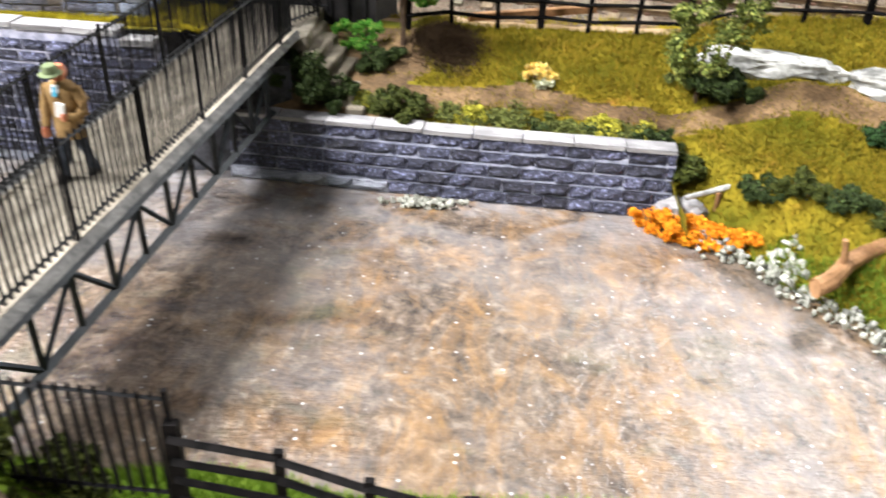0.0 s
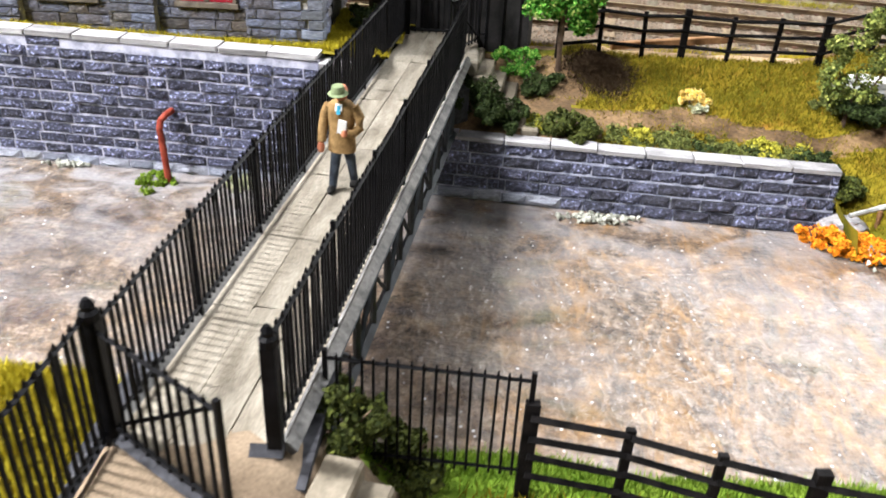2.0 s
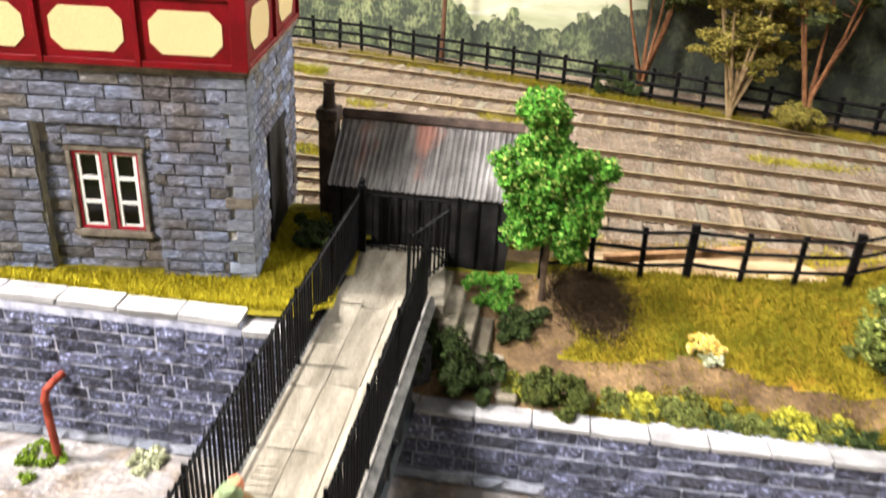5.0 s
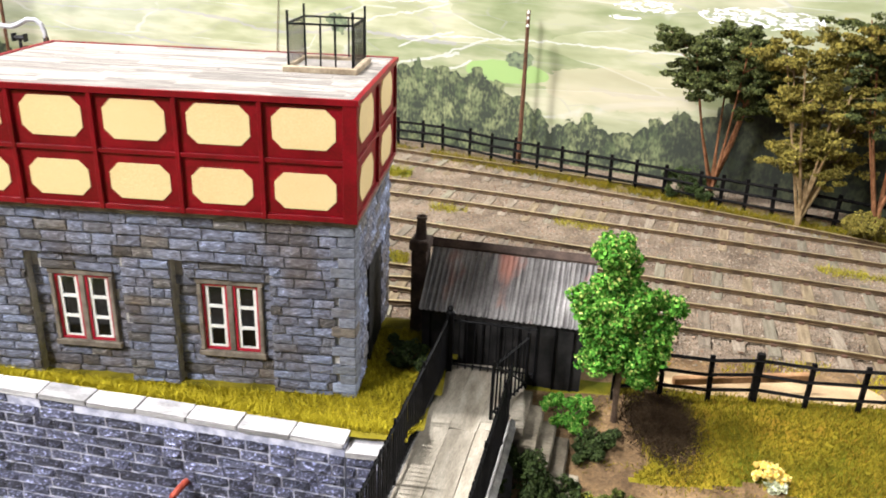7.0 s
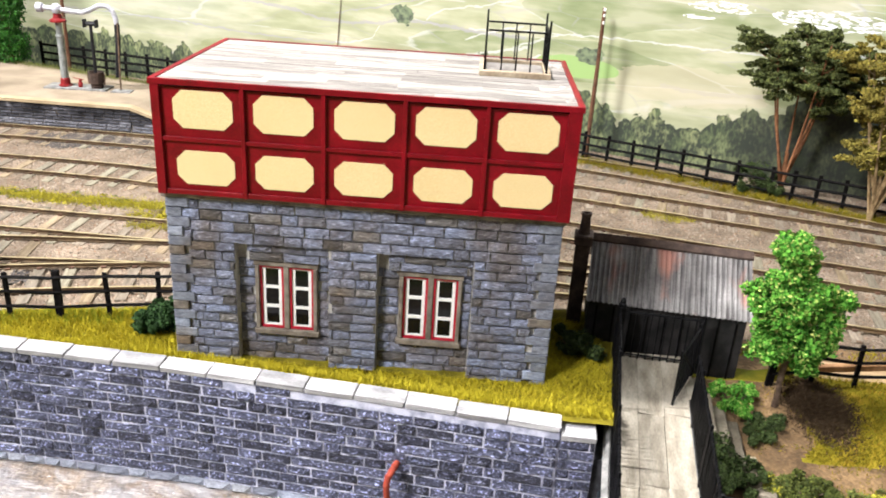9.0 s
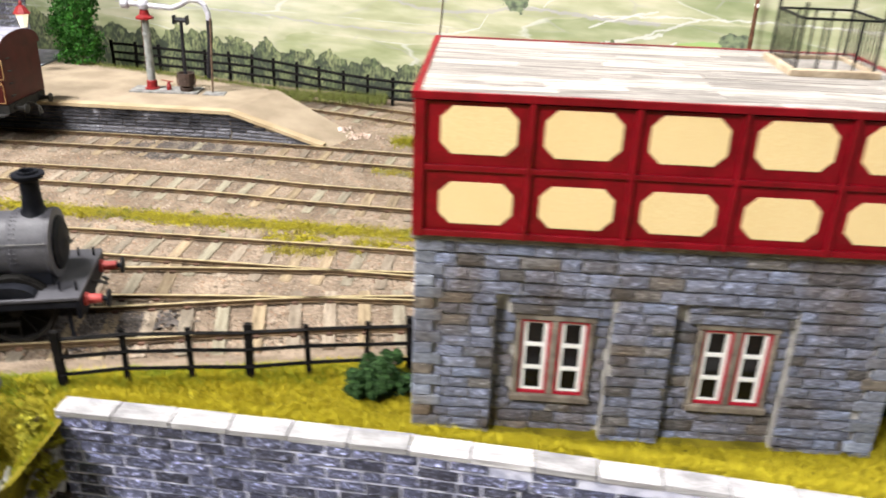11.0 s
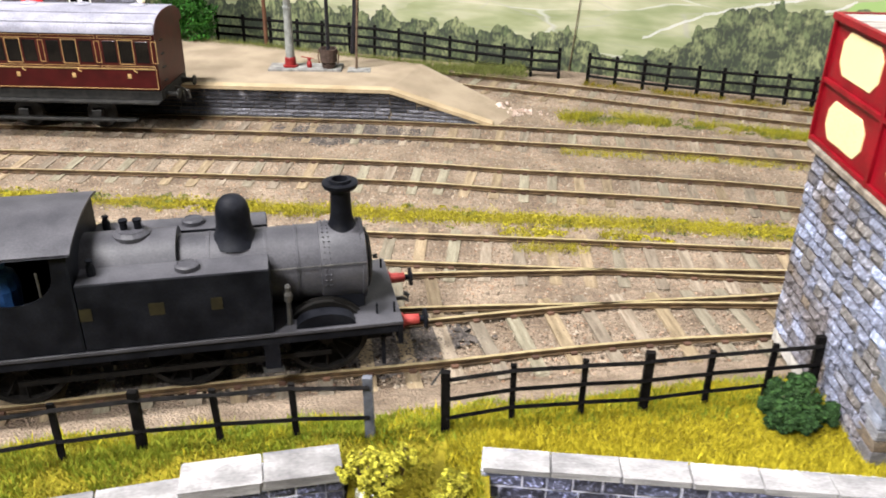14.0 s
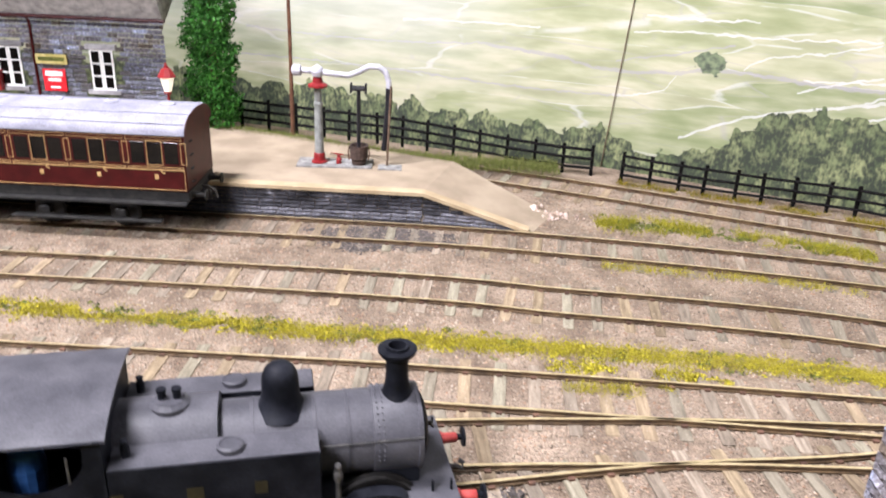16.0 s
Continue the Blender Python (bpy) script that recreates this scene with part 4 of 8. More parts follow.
for x in (0.0, 2.29):
    bm = bmesh.new()
    pts = [(0.12, 0.0), (1.66, 0.0), (1.66, 1.33), (0.89, 1.93), (0.12, 1.33)]
    a = [bm.verts.new((x, y, z)) for y, z in pts]
    b = [bm.verts.new((x + 0.06, y, z)) for y, z in pts]
    bm.faces.new(a)
    bm.faces.new(b[::-1])
    for k in range(5):
        bm.faces.new((a[k], b[k], b[(k + 1) % 5], a[(k + 1) % 5]))
    part("gable_wall", bm, M_TARBOARD, shed)
for k in range(9):
    part("batten", box(0.12 + k * 0.26, 0.15 + k * 0.26, 0.04, 0.06, 0.02, 1.25), M_TIMBER, shed)
for side in (1, -1):
    bm = bmesh.new()
    n = 96
    rows = []
    for i in range(n + 1):
        x = -0.04 + 2.45 * i / n
        lift = 0.014 * math.cos(i * math.pi / 1.5)
        e, r_ = (0.0, 1.33 + lift), (0.93, 2.03 + lift)
        pts = (e, r_) if side == 1 else ((1.86 - e[0], e[1]), (1.86 - r_[0], r_[1]))
        rows.append([bm.verts.new((x, y, z)) for y, z in pts] + [bm.verts.new((x, y, z - 0.012)) for y, z in pts])
    for a, b in zip(rows, rows[1:]):
        bm.faces.new((a[0], b[0], b[1], a[1]))
        bm.faces.new((a[2], a[3], b[3], b[2]))
        bm.faces.new((a[0], a[2], b[2], b[0]))
    part("roof_sheet", bm, M_SHED, shed, "streaked corrugated iron sheet with rusty patches")
bm = bmesh.new()
for a, b in (((0.84, 1.975), (0.93, 2.06)), ((0.93, 2.06), (1.02, 1.975))):
    vs = [bm.verts.new((x, y, z + d)) for d in (0, 0.03) for x in (-0.06, 2.43) for y, z in (a, b)]
    for f in ((0, 1, 3, 2), (4, 6, 7, 5), (0, 4, 5, 1), (2, 3, 7, 6), (0, 2, 6, 4), (1, 5, 7, 3)):
        bm.faces.new([vs[i] for i in f])
part("ridge_board", bm, M_BRICKDK, shed)
stack = thing("chimney_stack", -3.27, 13.3, -0.13, -7.5, "sooty brown brick chimney stack with a single pot", "chimney")
part("shaft", box(-0.115, 0.115, -0.14, 0.14, 0.0, 2.0, 0.01), M_BRICKDK, stack)
part("cap", box(-0.145, 0.145, -0.17, 0.17, 2.001, 2.16, 0.02), M_BRICKDK, stack)
bm = bmesh.new()
lathe(bm, [(0.1, 2.161), (0.085, 2.22), (0.07, 2.45), (0.082, 2.46), (0.082, 2.5), (0.05, 2.5), (0.05, 2.3)], 12)
part("pot", bm, M_BRICKDK, stack, smooth=False)

# ---- footbridge ----
bridge = thing("footbridge", 0, 0, 0, 0, "narrow footbridge with a pale plank deck and black iron railings", "bridge")


def deck_z(y):
    return 0.3 + 0.017 * (y - 3.3)


def left_x(y):
    return lerp(-4.02, -2.75, (y - 3.3) / 8.9)


def right_x(y):
    return lerp(-3.0, -1.85, (y - 3.3) / 7.7)


ang = math.atan2(8.9, 1.27) - math.pi / 2
DECKM = [slab_mesh("deck_plank", M_DECK, 0.03, 80 + k) for k in range(4)]
deck_places = []
n_len = 6
for i in range(n_len):
    ya, yb = lerp(3.3, 12.35, i / n_len), lerp(3.3, 12.35, (i + 1) / n_len)
    for j in range(3):
        u = (j + 0.5) / 3
        p = Vector((lerp(left_x(ya), right_x(ya), u), ya, deck_z(ya)))
        q = Vector((lerp(left_x(yb), right_x(yb), u), yb, deck_z(yb)))
        c = (p + q) / 2
        w = (right_x((ya + yb) / 2) - left_x((ya + yb) / 2)) / 3
        deck_places.append(Matrix.LocRotScale((c.x, c.y, c.z - 0.03 + rng.uniform(-0.003, 0.003)), Euler((math.atan(0.017), 0, ang)), (w - 0.012, (q - p).length - 0.012, 0.05)))
pieces("deck_plank", DECKM, deck_places, bridge)
for fx, off in ((left_x, -0.03), (right_x, 0.05)):
    bm = bmesh.new()
    a = [(fx(y) + off, y, deck_z(y) - 0.03) for y in (3.35, 11.1)]
    tube(bm, a, 0.07, 4)
    part("deck_edge", bm, M_RIDGE, bridge, "grey timber deck edge")
    for z, nm in ((-0.34, "bottom_chord"), (0.2, "top_chord")):
        bm = bmesh.new()
        tube(bm, [(fx(y) + off, y, z + 0.012 * (y - 4)) for y in (4.3, 10.0)], 0.05, 4)
        part(nm, bm, M_GREYIRON, bridge)
    for k in range(11):
        y = 4.45 + 0.54 * k
        z0, z1 = -0.34 + 0.012 * (y - 4), 0.2 + 0.012 * (y - 4)
        bm = bmesh.new()
        tube(bm, [(fx(y) + off, y, z0), (fx(y) + off, y, z1)], 0.032, 4)
        part("strut", bm, M_GREYIRON, bridge)
        if k < 10:
            bm = bmesh.new()
            a, b = (y, y + 0.54) if k % 2 else (y + 0.54, y)
            tube(bm, [(fx(a) + off, a, z0 + 0.02), (fx(b) + off, b, z1)], 0.026, 4)
            part("diagonal", bm, M_GREYIRON, bridge)
for k in range(6):
    y = 4.45 + 1.08 * k
    bm = bmesh.new()
    tube(bm, [(left_x(y) - 0.03, y, 0.1), (right_x(y) + 0.05, y, 0.1)], 0.03, 4)
    part("cross_beam", bm, M_GREYIRON, bridge)


def paling_mesh(h, w=0.0084):
    bm = bmesh.new()
    tri_box(bm, -w, w, -w * 1.3, w * 1.3, 0, h)
    top = bm.verts.new((0, 0, h + 0.035))
    up = [v for v in bm.verts if abs(v.co.z - h) < 1e-6]
    for f in [f for f in bm.faces if all(v in up for v in f.verts)]:
        ring = list(f.verts)
        bm.faces.remove(f)
        for k in range(4):
            bm.faces.new((ring[k], ring[(k + 1) % 4], top))
    return to_mesh("paling", bm, M_BLACK)


PALES = {0.8: paling_mesh(0.8), 0.78: paling_mesh(0.78), 0.9: paling_mesh(0.9, 0.0095)}


def railing(parent, a, b, step, h=0.8, posts=None, foot=0.04):
    """Iron palings between two points with two flat rails; posts at fractions along."""
    a, b = Vector(a), Vector(b)
    n = round((b - a).length / step)
    for k in range(1, n):
        p = a.lerp(b, k / n)
        ob = new("paling", PALES[h])
        ob.parent = parent
        ob.matrix_basis = pose(p.x, p.y, p.z + foot, rng.uniform(-0.6, 0.6), rng.uniform(-0.6, 0.6), math.degrees(math.atan2(b.y - a.y, b.x - a.x)))
    for z in (foot + 0.05, h - 0.025 + foot):
        bm = bmesh.new()
        tube(bm, [a + Vector((0, 0, z)), b + Vector((0, 0, z))], 0.018, 4)
        part("rail", bm, M_BLACK, parent)
    for f in posts or ():
        p = a.lerp(b, f)
        bm = bmesh.new()
        tri_box(bm, p.x - 0.017, p.x + 0.017, p.y - 0.017, p.y + 0.017, p.z, p.z + h + 0.05 + foot)
        part("post", bm, M_BLACK, parent)


def heavy_post(parent, x, y, z, h, w=0.065):
    bm = bmesh.new()
    tri_box(bm, x - w, x + w, y - w, y + w, z, z + h)
    part("gate_post", bm, M_BLACK, parent, "stout square iron post")
    bm = bmesh.new()
    lathe(bm, [(w * 1.2, 0), (w * 1.25, 0.05), (w * 0.8, 0.07), (w * 0.9, 0.1), (w * 0.4, 0.14)], 8, Matrix.Translation((x, y, z + h)))
    part("post_cap", bm, M_BLACK, parent)


ya, yb = 3.42, 12.2
railing(bridge, (left_x(ya), ya, deck_z(ya)), (left_x(yb), yb, deck_z(yb)), 0.079, 0.8, [1.25 * k / 8.78 for k in range(1, 8)])
ya, yb = 3.4, 11.1
railing(bridge, (right_x(ya), ya, deck_z(ya)), (right_x(yb), yb, deck_z(yb)), 0.079, 0.8, [1.2 * k / 7.7 for k in range(1, 7)])
heavy_post(bridge, left_x(3.38), 3.38, 0.25, 0.92, 0.05)
heavy_post(bridge, right_x(3.32), 3.32, 0.15, 0.94, 0.045)
heavy_post(bridge, -2.72, 12.25, 0.4, 0.92, 0.05)

far_fence = thing("iron_fence", -2.7, 12.3, 0.42, 0, "black iron paling fence closing the far landing", "fence", "iron fences")
railing(far_fence, (0, 0, 0), (1.2, -0.12, 0), 0.11, 0.78, [0.0, 1.0])


def gate(x, y, z, rz, length, label):
    g = thing("iron_gate", x, y, z, rz, label, "gate", "iron gates")
    railing(g, (0, 0, 0), (length, 0, 0), 0.105, 0.78, [0.0, 1.0])
    bm = bmesh.new()
    tube(bm, [(0.03, 0.02, 0.1), (length - 0.02, 0.02, 0.8)], 0.014, 4)
    part("brace", bm, M_BLACK, g)
    return g


gate(-3.98, 3.36, 0.31, -36, 1.05, "open black iron paling gate at the near bridge end")
gate(-1.62, 11.95, 0.42, -118, 0.95, "open black iron paling gate above the stone steps")
left_fence = thing("iron_fence", -4.06, 3.3, 0.28, 0, "black iron paling fence along the sandy path", "fence", "iron fences")
railing(left_fence, (0.03, 0.06, 0), (-0.14, -2.4, 0), 0.078, 0.9, [0.45, 0.87])
near_fence = thing("iron_fence", -2.8, 4.02, -0.5, 0, "black iron paling fence on the river bank beside the bridge", "fence", "iron fences")
railing(near_fence, (0, 0, 0.06), (1.42, -0.03, -0.04), 0.085, 0.9, [0.0, 1.0])

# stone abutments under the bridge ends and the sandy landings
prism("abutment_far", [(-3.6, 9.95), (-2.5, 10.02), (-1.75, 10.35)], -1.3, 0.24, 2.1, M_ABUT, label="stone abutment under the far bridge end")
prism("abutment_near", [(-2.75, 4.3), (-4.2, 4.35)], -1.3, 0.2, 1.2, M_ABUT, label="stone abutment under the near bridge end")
solid("landing", box(-2.78, -1.62, 11.0, 12.5, 0.2, 0.425, 0.02), M_DECK, "pale timber landing at the far end of the footbridge", "landing", "structure")


# threshold strips of the near landing
for a, b, w_ in (((-3.98, 3.36), (-3.08, 2.71), 0.045), ((-4.07, 3.3), (-4.2, 0.9), 0.045), ((-3.15, 3.3), (-2.95, 3.3), 0.06)):
    bm = bmesh.new()
    tube(bm, [(a[0], a[1], 0.305), (b[0], b[1], 0.305)], w_, 4)
    solid("kerb", bm, M_ABUT, "grey timber kerb strip edging the near landing", "kerb", "structure")


# steps
def flight(x, y, z, rz, n, run, drop, width, shift, label):
    f = thing("stone_steps", x, y, z, rz, label, "steps", "stone steps")
    for k in range(n):
        x0 = k * run
        part("step", box(x0 - 0.02, x0 + run + 0.03, -width + shift * k, shift * k, -drop * (k + 1) - 0.25, -drop * (k + 1), 0.02), M_STEP, f)
    return f


flight(-1.72, 12.05, 0.45, -8, 6, 0.195, 0.108, 1.0, -0.17, "worn pale stone steps down from the bridge landing")
flight(-2.68, 3.36, 0.4, -12, 6, 0.2, 0.14, 0.9, -0.02, "pale stone steps beside the near bridge end")


def prism_bm(line, zs, depth, thick):
    """A flat strip laid along a plan polyline at the heights zs."""
    bm = bmesh.new()
    rows = []
    pts = [Vector((x, y, 0)) for x, y in line]
    for i, (p, z) in enumerate(zip(pts, zs)):
        d = (pts[min(i + 1, len(pts) - 1)] - pts[max(i - 1, 0)]).normalized()
        nrm = Vector((-d.y, d.x, 0))
        rows.append([bm.verts.new(q) for q in (p + Vector((0, 0, z - thick)), p + Vector((0, 0, z + 0.035)), p + nrm * depth + Vector((0, 0, z + 0.035)), p + nrm * depth + Vector((0, 0, z - thick)))])
    for a, b in zip(rows, rows[1:]):
        for k in range(4):
            bm.faces.new((a[k], b[k], b[(k + 1) % 4], a[(k + 1) % 4]))
    bm.faces.new(rows[0])
    bm.faces.new(rows[-1][::-1])
    return bm


M_SAND2 = mat("pale_platform_edge", (0.3, 0.228, 0.135), (0.4, 0.315, 0.2), 2, 0.9, bump=0.2)
M_PLATFORM_SHADED = mat("shaded_platform_stone", (0.014, 0.014, 0.017), (0.065, 0.065, 0.076), 3, 0.85, bump=0.5, fine=14, rand=0.3, c3=(0.24, 0.24, 0.265))
M_CRANERED = mat("crane_red_paint", (0.15, 0.008, 0.01), (0.25, 0.018, 0.018), 6, 0.45, bump=0.1)
M_GREYPAINT = mat("grey_crane_paint", (0.16, 0.17, 0.16), (0.26, 0.27, 0.26), 5, 0.6, bump=0.15)
M_PALEGREY = mat("pale_grey_paint", (0.3, 0.3, 0.34), (0.48, 0.48, 0.53), 5, 0.5, bump=0.1)
M_HOSE = mat("black_leather", (0.004, 0.004, 0.006), (0.016, 0.015, 0.02), 8, 0.5, bump=0.3)
M_REDPIPE = mat("rusty_red_pipe", (0.22, 0.03, 0.015), (0.36, 0.07, 0.04), 6, 0.7, fine=25, bump=0.3)
M_LEAF_G2 = mat("ivy_green_leaves", (0.012, 0.07, 0.008), (0.05, 0.2, 0.02), 3, 0.7, bump=0, island=0.5)
M_CHIPS = mat("ballast_chips", (0.6, 0.6, 0.6), (1.1, 1.1, 1.1), 3, 0.95, bump=0, palette=[(0.27, 0.215, 0.155), (0.36, 0.3, 0.23), (0.15, 0.115, 0.085), (0.34, 0.235, 0.16), (0.33, 0.28, 0.22), (0.26, 0.16, 0.105), (0.19, 0.155, 0.12)])

# ---- backdrop board ----
def backscene():
    """The printed picture on the board: fields, dry-stone walls, trees and a limestone scar, by place along it (u) and height (v)."""
    m = bpy.data.materials.new("printed_backscene")
    m.use_nodes = True
    nt = m.node_tree
    n, l = nt.nodes, nt.links
    bs = n["Principled BSDF"]
    bs.inputs["Roughness"].default_value = 0.65
    uv = n.new("ShaderNodeTexCoord").outputs["UV"]

    def node(kind, **props):
        x = n.new("ShaderNode" + kind)
        for k, v in props.items():
            x.inputs[k].default_value = v
        return x

    def mapped(sx, sy, ox=0.0, oy=0.0):
        x = n.new("ShaderNodeMapping")
        x.inputs["Scale"].default_value, x.inputs["Location"].default_value = (sx, sy, 1), (ox, oy, 0)
        l.new(uv, x.inputs["Vector"])
        return x.outputs[0]

    def noisy(vec, scale, detail=4):
        x = node("TexNoise", Scale=scale, Detail=detail)
        l.new(vec, x.inputs["Vector"])
        return x.outputs[0]

    def ramp(fac, *stops):
        x = n.new("ShaderNodeValToRGB")
        e = x.color_ramp.elements
        while len(e) < len(stops):
            e.new(0.5)
        for s, (p, c) in zip(e, stops):
            s.position, s.color = p, (*c, 1)
        l.new(fac, x.inputs[0])
        return x.outputs[0]

    def math_(op, a, b):
        x = n.new("ShaderNodeMath")
        x.operation = op
        for k, v in enumerate((a, b)):
            if isinstance(v, (int, float)):
                x.inputs[k].default_value = v
            else:
                l.new(v, x.inputs[k])
        return x.outputs[0]

    def mix(fac, a, b):
        x = n.new("ShaderNodeMix")
        x.data_type = "RGBA"
        for k, v in ((0, fac), (6, a), (7, b)):
            if isinstance(v, tuple):
                x.inputs[k].default_value = (*v, 1)
            else:
                l.new(v, x.inputs[k])
        return x.outputs[2]

    sep = n.new("ShaderNodeSeparateXYZ")
    l.new(uv, sep.inputs[0])
    u, v = sep.outputs[0], sep.outputs[1]
    # warped plan for the fields
    wv = mapped(0.15, 1.0)
    warp = node("TexNoise", Scale=0.9, Detail=3)
    l.new(wv, warp.inputs["Vector"])
    add = n.new("ShaderNodeVectorMath")
    add.operation = "MULTIPLY_ADD"
    add.inputs[1].default_value = (0.55, 0.55, 0)
    l.new(warp.outputs["Color"], add.inputs[0])
    l.new(wv, add.inputs[2])
    cells = node("TexVoronoi", Scale=1.0)
    l.new(add.outputs[0], cells.inputs["Vector"])
    edge = node("TexVoronoi", Scale=1.0)
    edge.feature = "DISTANCE_TO_EDGE"
    l.new(add.outputs[0], edge.inputs["Vector"])
    cs = n.new("ShaderNodeSeparateColor")
    l.new(cells.outputs["Color"], cs.inputs[0])
    field = ramp(cs.outputs[0], (0.0, (0.165, 0.2, 0.085)), (0.35, (0.26, 0.285, 0.13)), (0.6, (0.4, 0.385, 0.255)), (1.0, (0.315, 0.335, 0.175)))
    blot = ramp(noisy(mapped(0.25, 1.1), 2.0, 5), (0.32, (0.145, 0.18, 0.085)), (0.46, (0.265, 0.295, 0.175)), (0.62, (0.5, 0.475, 0.36)))
    x = n.new("ShaderNodeMix")
    x.data_type, x.blend_type = "RGBA", "MIX"
    x.inputs[0].default_value = 0.5
    l.new(field, x.inputs[6])
    l.new(blot, x.inputs[7])
    col = x.outputs[2]
    line = ramp(edge.outputs["Distance"], (0.006, (1, 1, 1)), (0.015, (0, 0, 0)))
    broken = ramp(noisy(mapped(0.6, 0.6), 1.2), (0.45, (0, 0, 0)), (0.55, (1, 1, 1)))
    col = mix(math_("MULTIPLY", line, math_("MULTIPLY", broken, 0.4)), col, (0.58, 0.57, 0.58))
    fine = node("TexVoronoi", Scale=1.0)
    fine.feature = "DISTANCE_TO_EDGE"
    add2 = n.new("ShaderNodeVectorMath")
    add2.operation = "MULTIPLY_ADD"
    add2.inputs[1].default_value = (0.5, 0.5, 0)
    l.new(warp.outputs["Color"], add2.inputs[0])
    l.new(mapped(0.33, 1.9, 3.0, 1.0), add2.inputs[2])
    l.new(add2.outputs[0], fine.inputs["Vector"])
    thin = ramp(fine.outputs["Distance"], (0.006, (1, 1, 1)), (0.02, (0, 0, 0)))
    col = mix(math_("MULTIPLY", thin, ramp(noisy(mapped(0.4, 0.8), 1.4), (0.42, (0, 0, 0)), (0.56, (0.35, 0.35, 0.35)))), col, (0.3, 0.285, 0.3))
    # long dry-stone walls and lanes running across the fields: pale or lilac-grey, each a curve of height along the board
    pale, lilac = (0.57, 0.56, 0.57), (0.3, 0.285, 0.32)
    west = ((lilac, 0.06, ((38.7, 2.18), (42.1, 2.2), (45.8, 2.14), (47.5, 2.05), (50.8, 2.05))),
            (pale, 0.05, ((50.6, 2.05), (51.5, 2.2), (52.3, 2.69))),
            (lilac, 0.1, ((46.6, 3.2), (49.0, 3.0), (50.6, 2.76), (52.2, 2.88), (53.8, 3.08), (55.7, 3.0), (57.4, 3.0))),
            (lilac, 0.05, ((39.0, 3.06), (42.8, 3.0), (46.6, 3.2))),
            (pale, 0.05, ((51.0, 3.83), (52.6, 3.99), (54.4, 4.02), (57.1, 4.2))),
            (pale, 0.08, ((52.6, 1.09), (53.5, 1.57), (54.6, 2.02), (56.1, 2.41), (57.5, 2.73))),
            (lilac, 0.05, ((50.6, 3.02), (52.2, 3.37), (53.7, 3.76))),
            (pale, 0.05, ((54.0, 3.17), (54.7, 3.55), (55.9, 3.79), (57.1, 4.12))))
    east = ((pale, 0.05, ((55.4, 2.71), (56.0, 2.97), (57.3, 3.33))),
            (pale, 0.05, ((51.3, 4.32), (52.8, 4.33), (54.2, 4.42))),
            (pale, 0.05, ((44.3, 3.68), (46.0, 3.78), (48.4, 3.78))),
            (pale, 0.05, ((55.5, 3.06), (57.9, 3.21), (59.9, 3.29), (63.1, 3.3), (64.4, 3.32), (65.8, 3.54), (67.2, 3.62))),
            (pale, 0.07, ((56.0, 1.93), (57.1, 2.21), (57.9, 2.55))),
            (pale, 0.06, ((57.0, 2.68), (58.4, 3.21))),
            (pale, 0.06, ((58.2, 4.38), (59.8, 4.45), (60.8, 4.58), (62.4, 4.85))),
            (lilac, 0.12, ((61.4, 2.3), (62.6, 2.1), (64.4, 2.25))),
            (pale, 0.07, ((64.7, 3.87), (65.0, 4.23), (65.4, 4.47))))
    ragged = math_("MULTIPLY", math_("SUBTRACT", noisy(mapped(1, 1), 3.0, 5), 0.5), 0.22)
    for paint, width, curve in west + east:
        fc = n.new("ShaderNodeFloatCurve")
        pts = fc.mapping.curves[0].points
        pts[0].location, pts[1].location = (curve[0][0] / 90, curve[0][1] / 6), (curve[-1][0] / 90, curve[-1][1] / 6)
        for px, py in curve[1:-1]:
            pts.new(px / 90, py / 6)
        fc.mapping.update()
        l.new(math_("DIVIDE", u, 90.0), fc.inputs["Value"])
        gap = math_("ABSOLUTE", math_("SUBTRACT", math_("ADD", v, ragged), math_("MULTIPLY", fc.outputs[0], 6.0)), 0.0)
        on = math_("MULTIPLY", math_("GREATER_THAN", u, curve[0][0]), math_("LESS_THAN", u, curve[-1][0]))
        col = mix(math_("MULTIPLY", math_("LESS_THAN", gap, width * 0.5), math_("MULTIPLY", on, math_("ADD", math_("MULTIPLY", noisy(mapped(1.2, 1), 1.5), 0.9), 0.12))), col, paint)
    # a bright meadow, and limestone scars high on the right

    def spot(cu, cv, ru, rv, rough=0.5):
        a = math_("DIVIDE", math_("SUBTRACT", u, cu), ru)
        b = math_("DIVIDE", math_("SUBTRACT", v, cv), rv)
        d = math_("ADD", math_("MULTIPLY", a, a), math_("MULTIPLY", b, b))
        return math_("LESS_THAN", math_("ADD", d, math_("MULTIPLY", math_("SUBTRACT", noisy(mapped(1, 1.6), 2.2, 5), 0.5), rough * 4)), 1.0)

    col = mix(math_("MULTIPLY", spot(62.3, 2.2, 2.3, 0.55, 0.3), 0.6), col, (0.46, 0.41, 0.29))
    col = mix(spot(59.0, 2.35, 1.3, 0.32, 0.2), col, (0.25, 0.37, 0.13))
    crag = ramp(noisy(mapped(1.8, 5), 2.6, 7), (0.47, (0, 0, 0)), (0.53, (0.9, 0.9, 0.9)))
    for place in ((62.9, 4.44, 0.9, 0.14), (65.7, 4.36, 1.5, 0.26), (62.3, 4.13, 0.5, 0.06)):
        col = mix(math_("MULTIPLY", spot(*place), crag), col, (0.86, 0.85, 0.87))
    for place in ((53.15, 3.22, 0.42, 0.34), (59.4, 2.72, 0.42, 0.26)):
        col = mix(spot(*place, 0.8), col, ramp(noisy(mapped(1, 1), 6, 5), (0.35, (0.05, 0.065, 0.045)), (0.6, (0.16, 0.2, 0.11))))
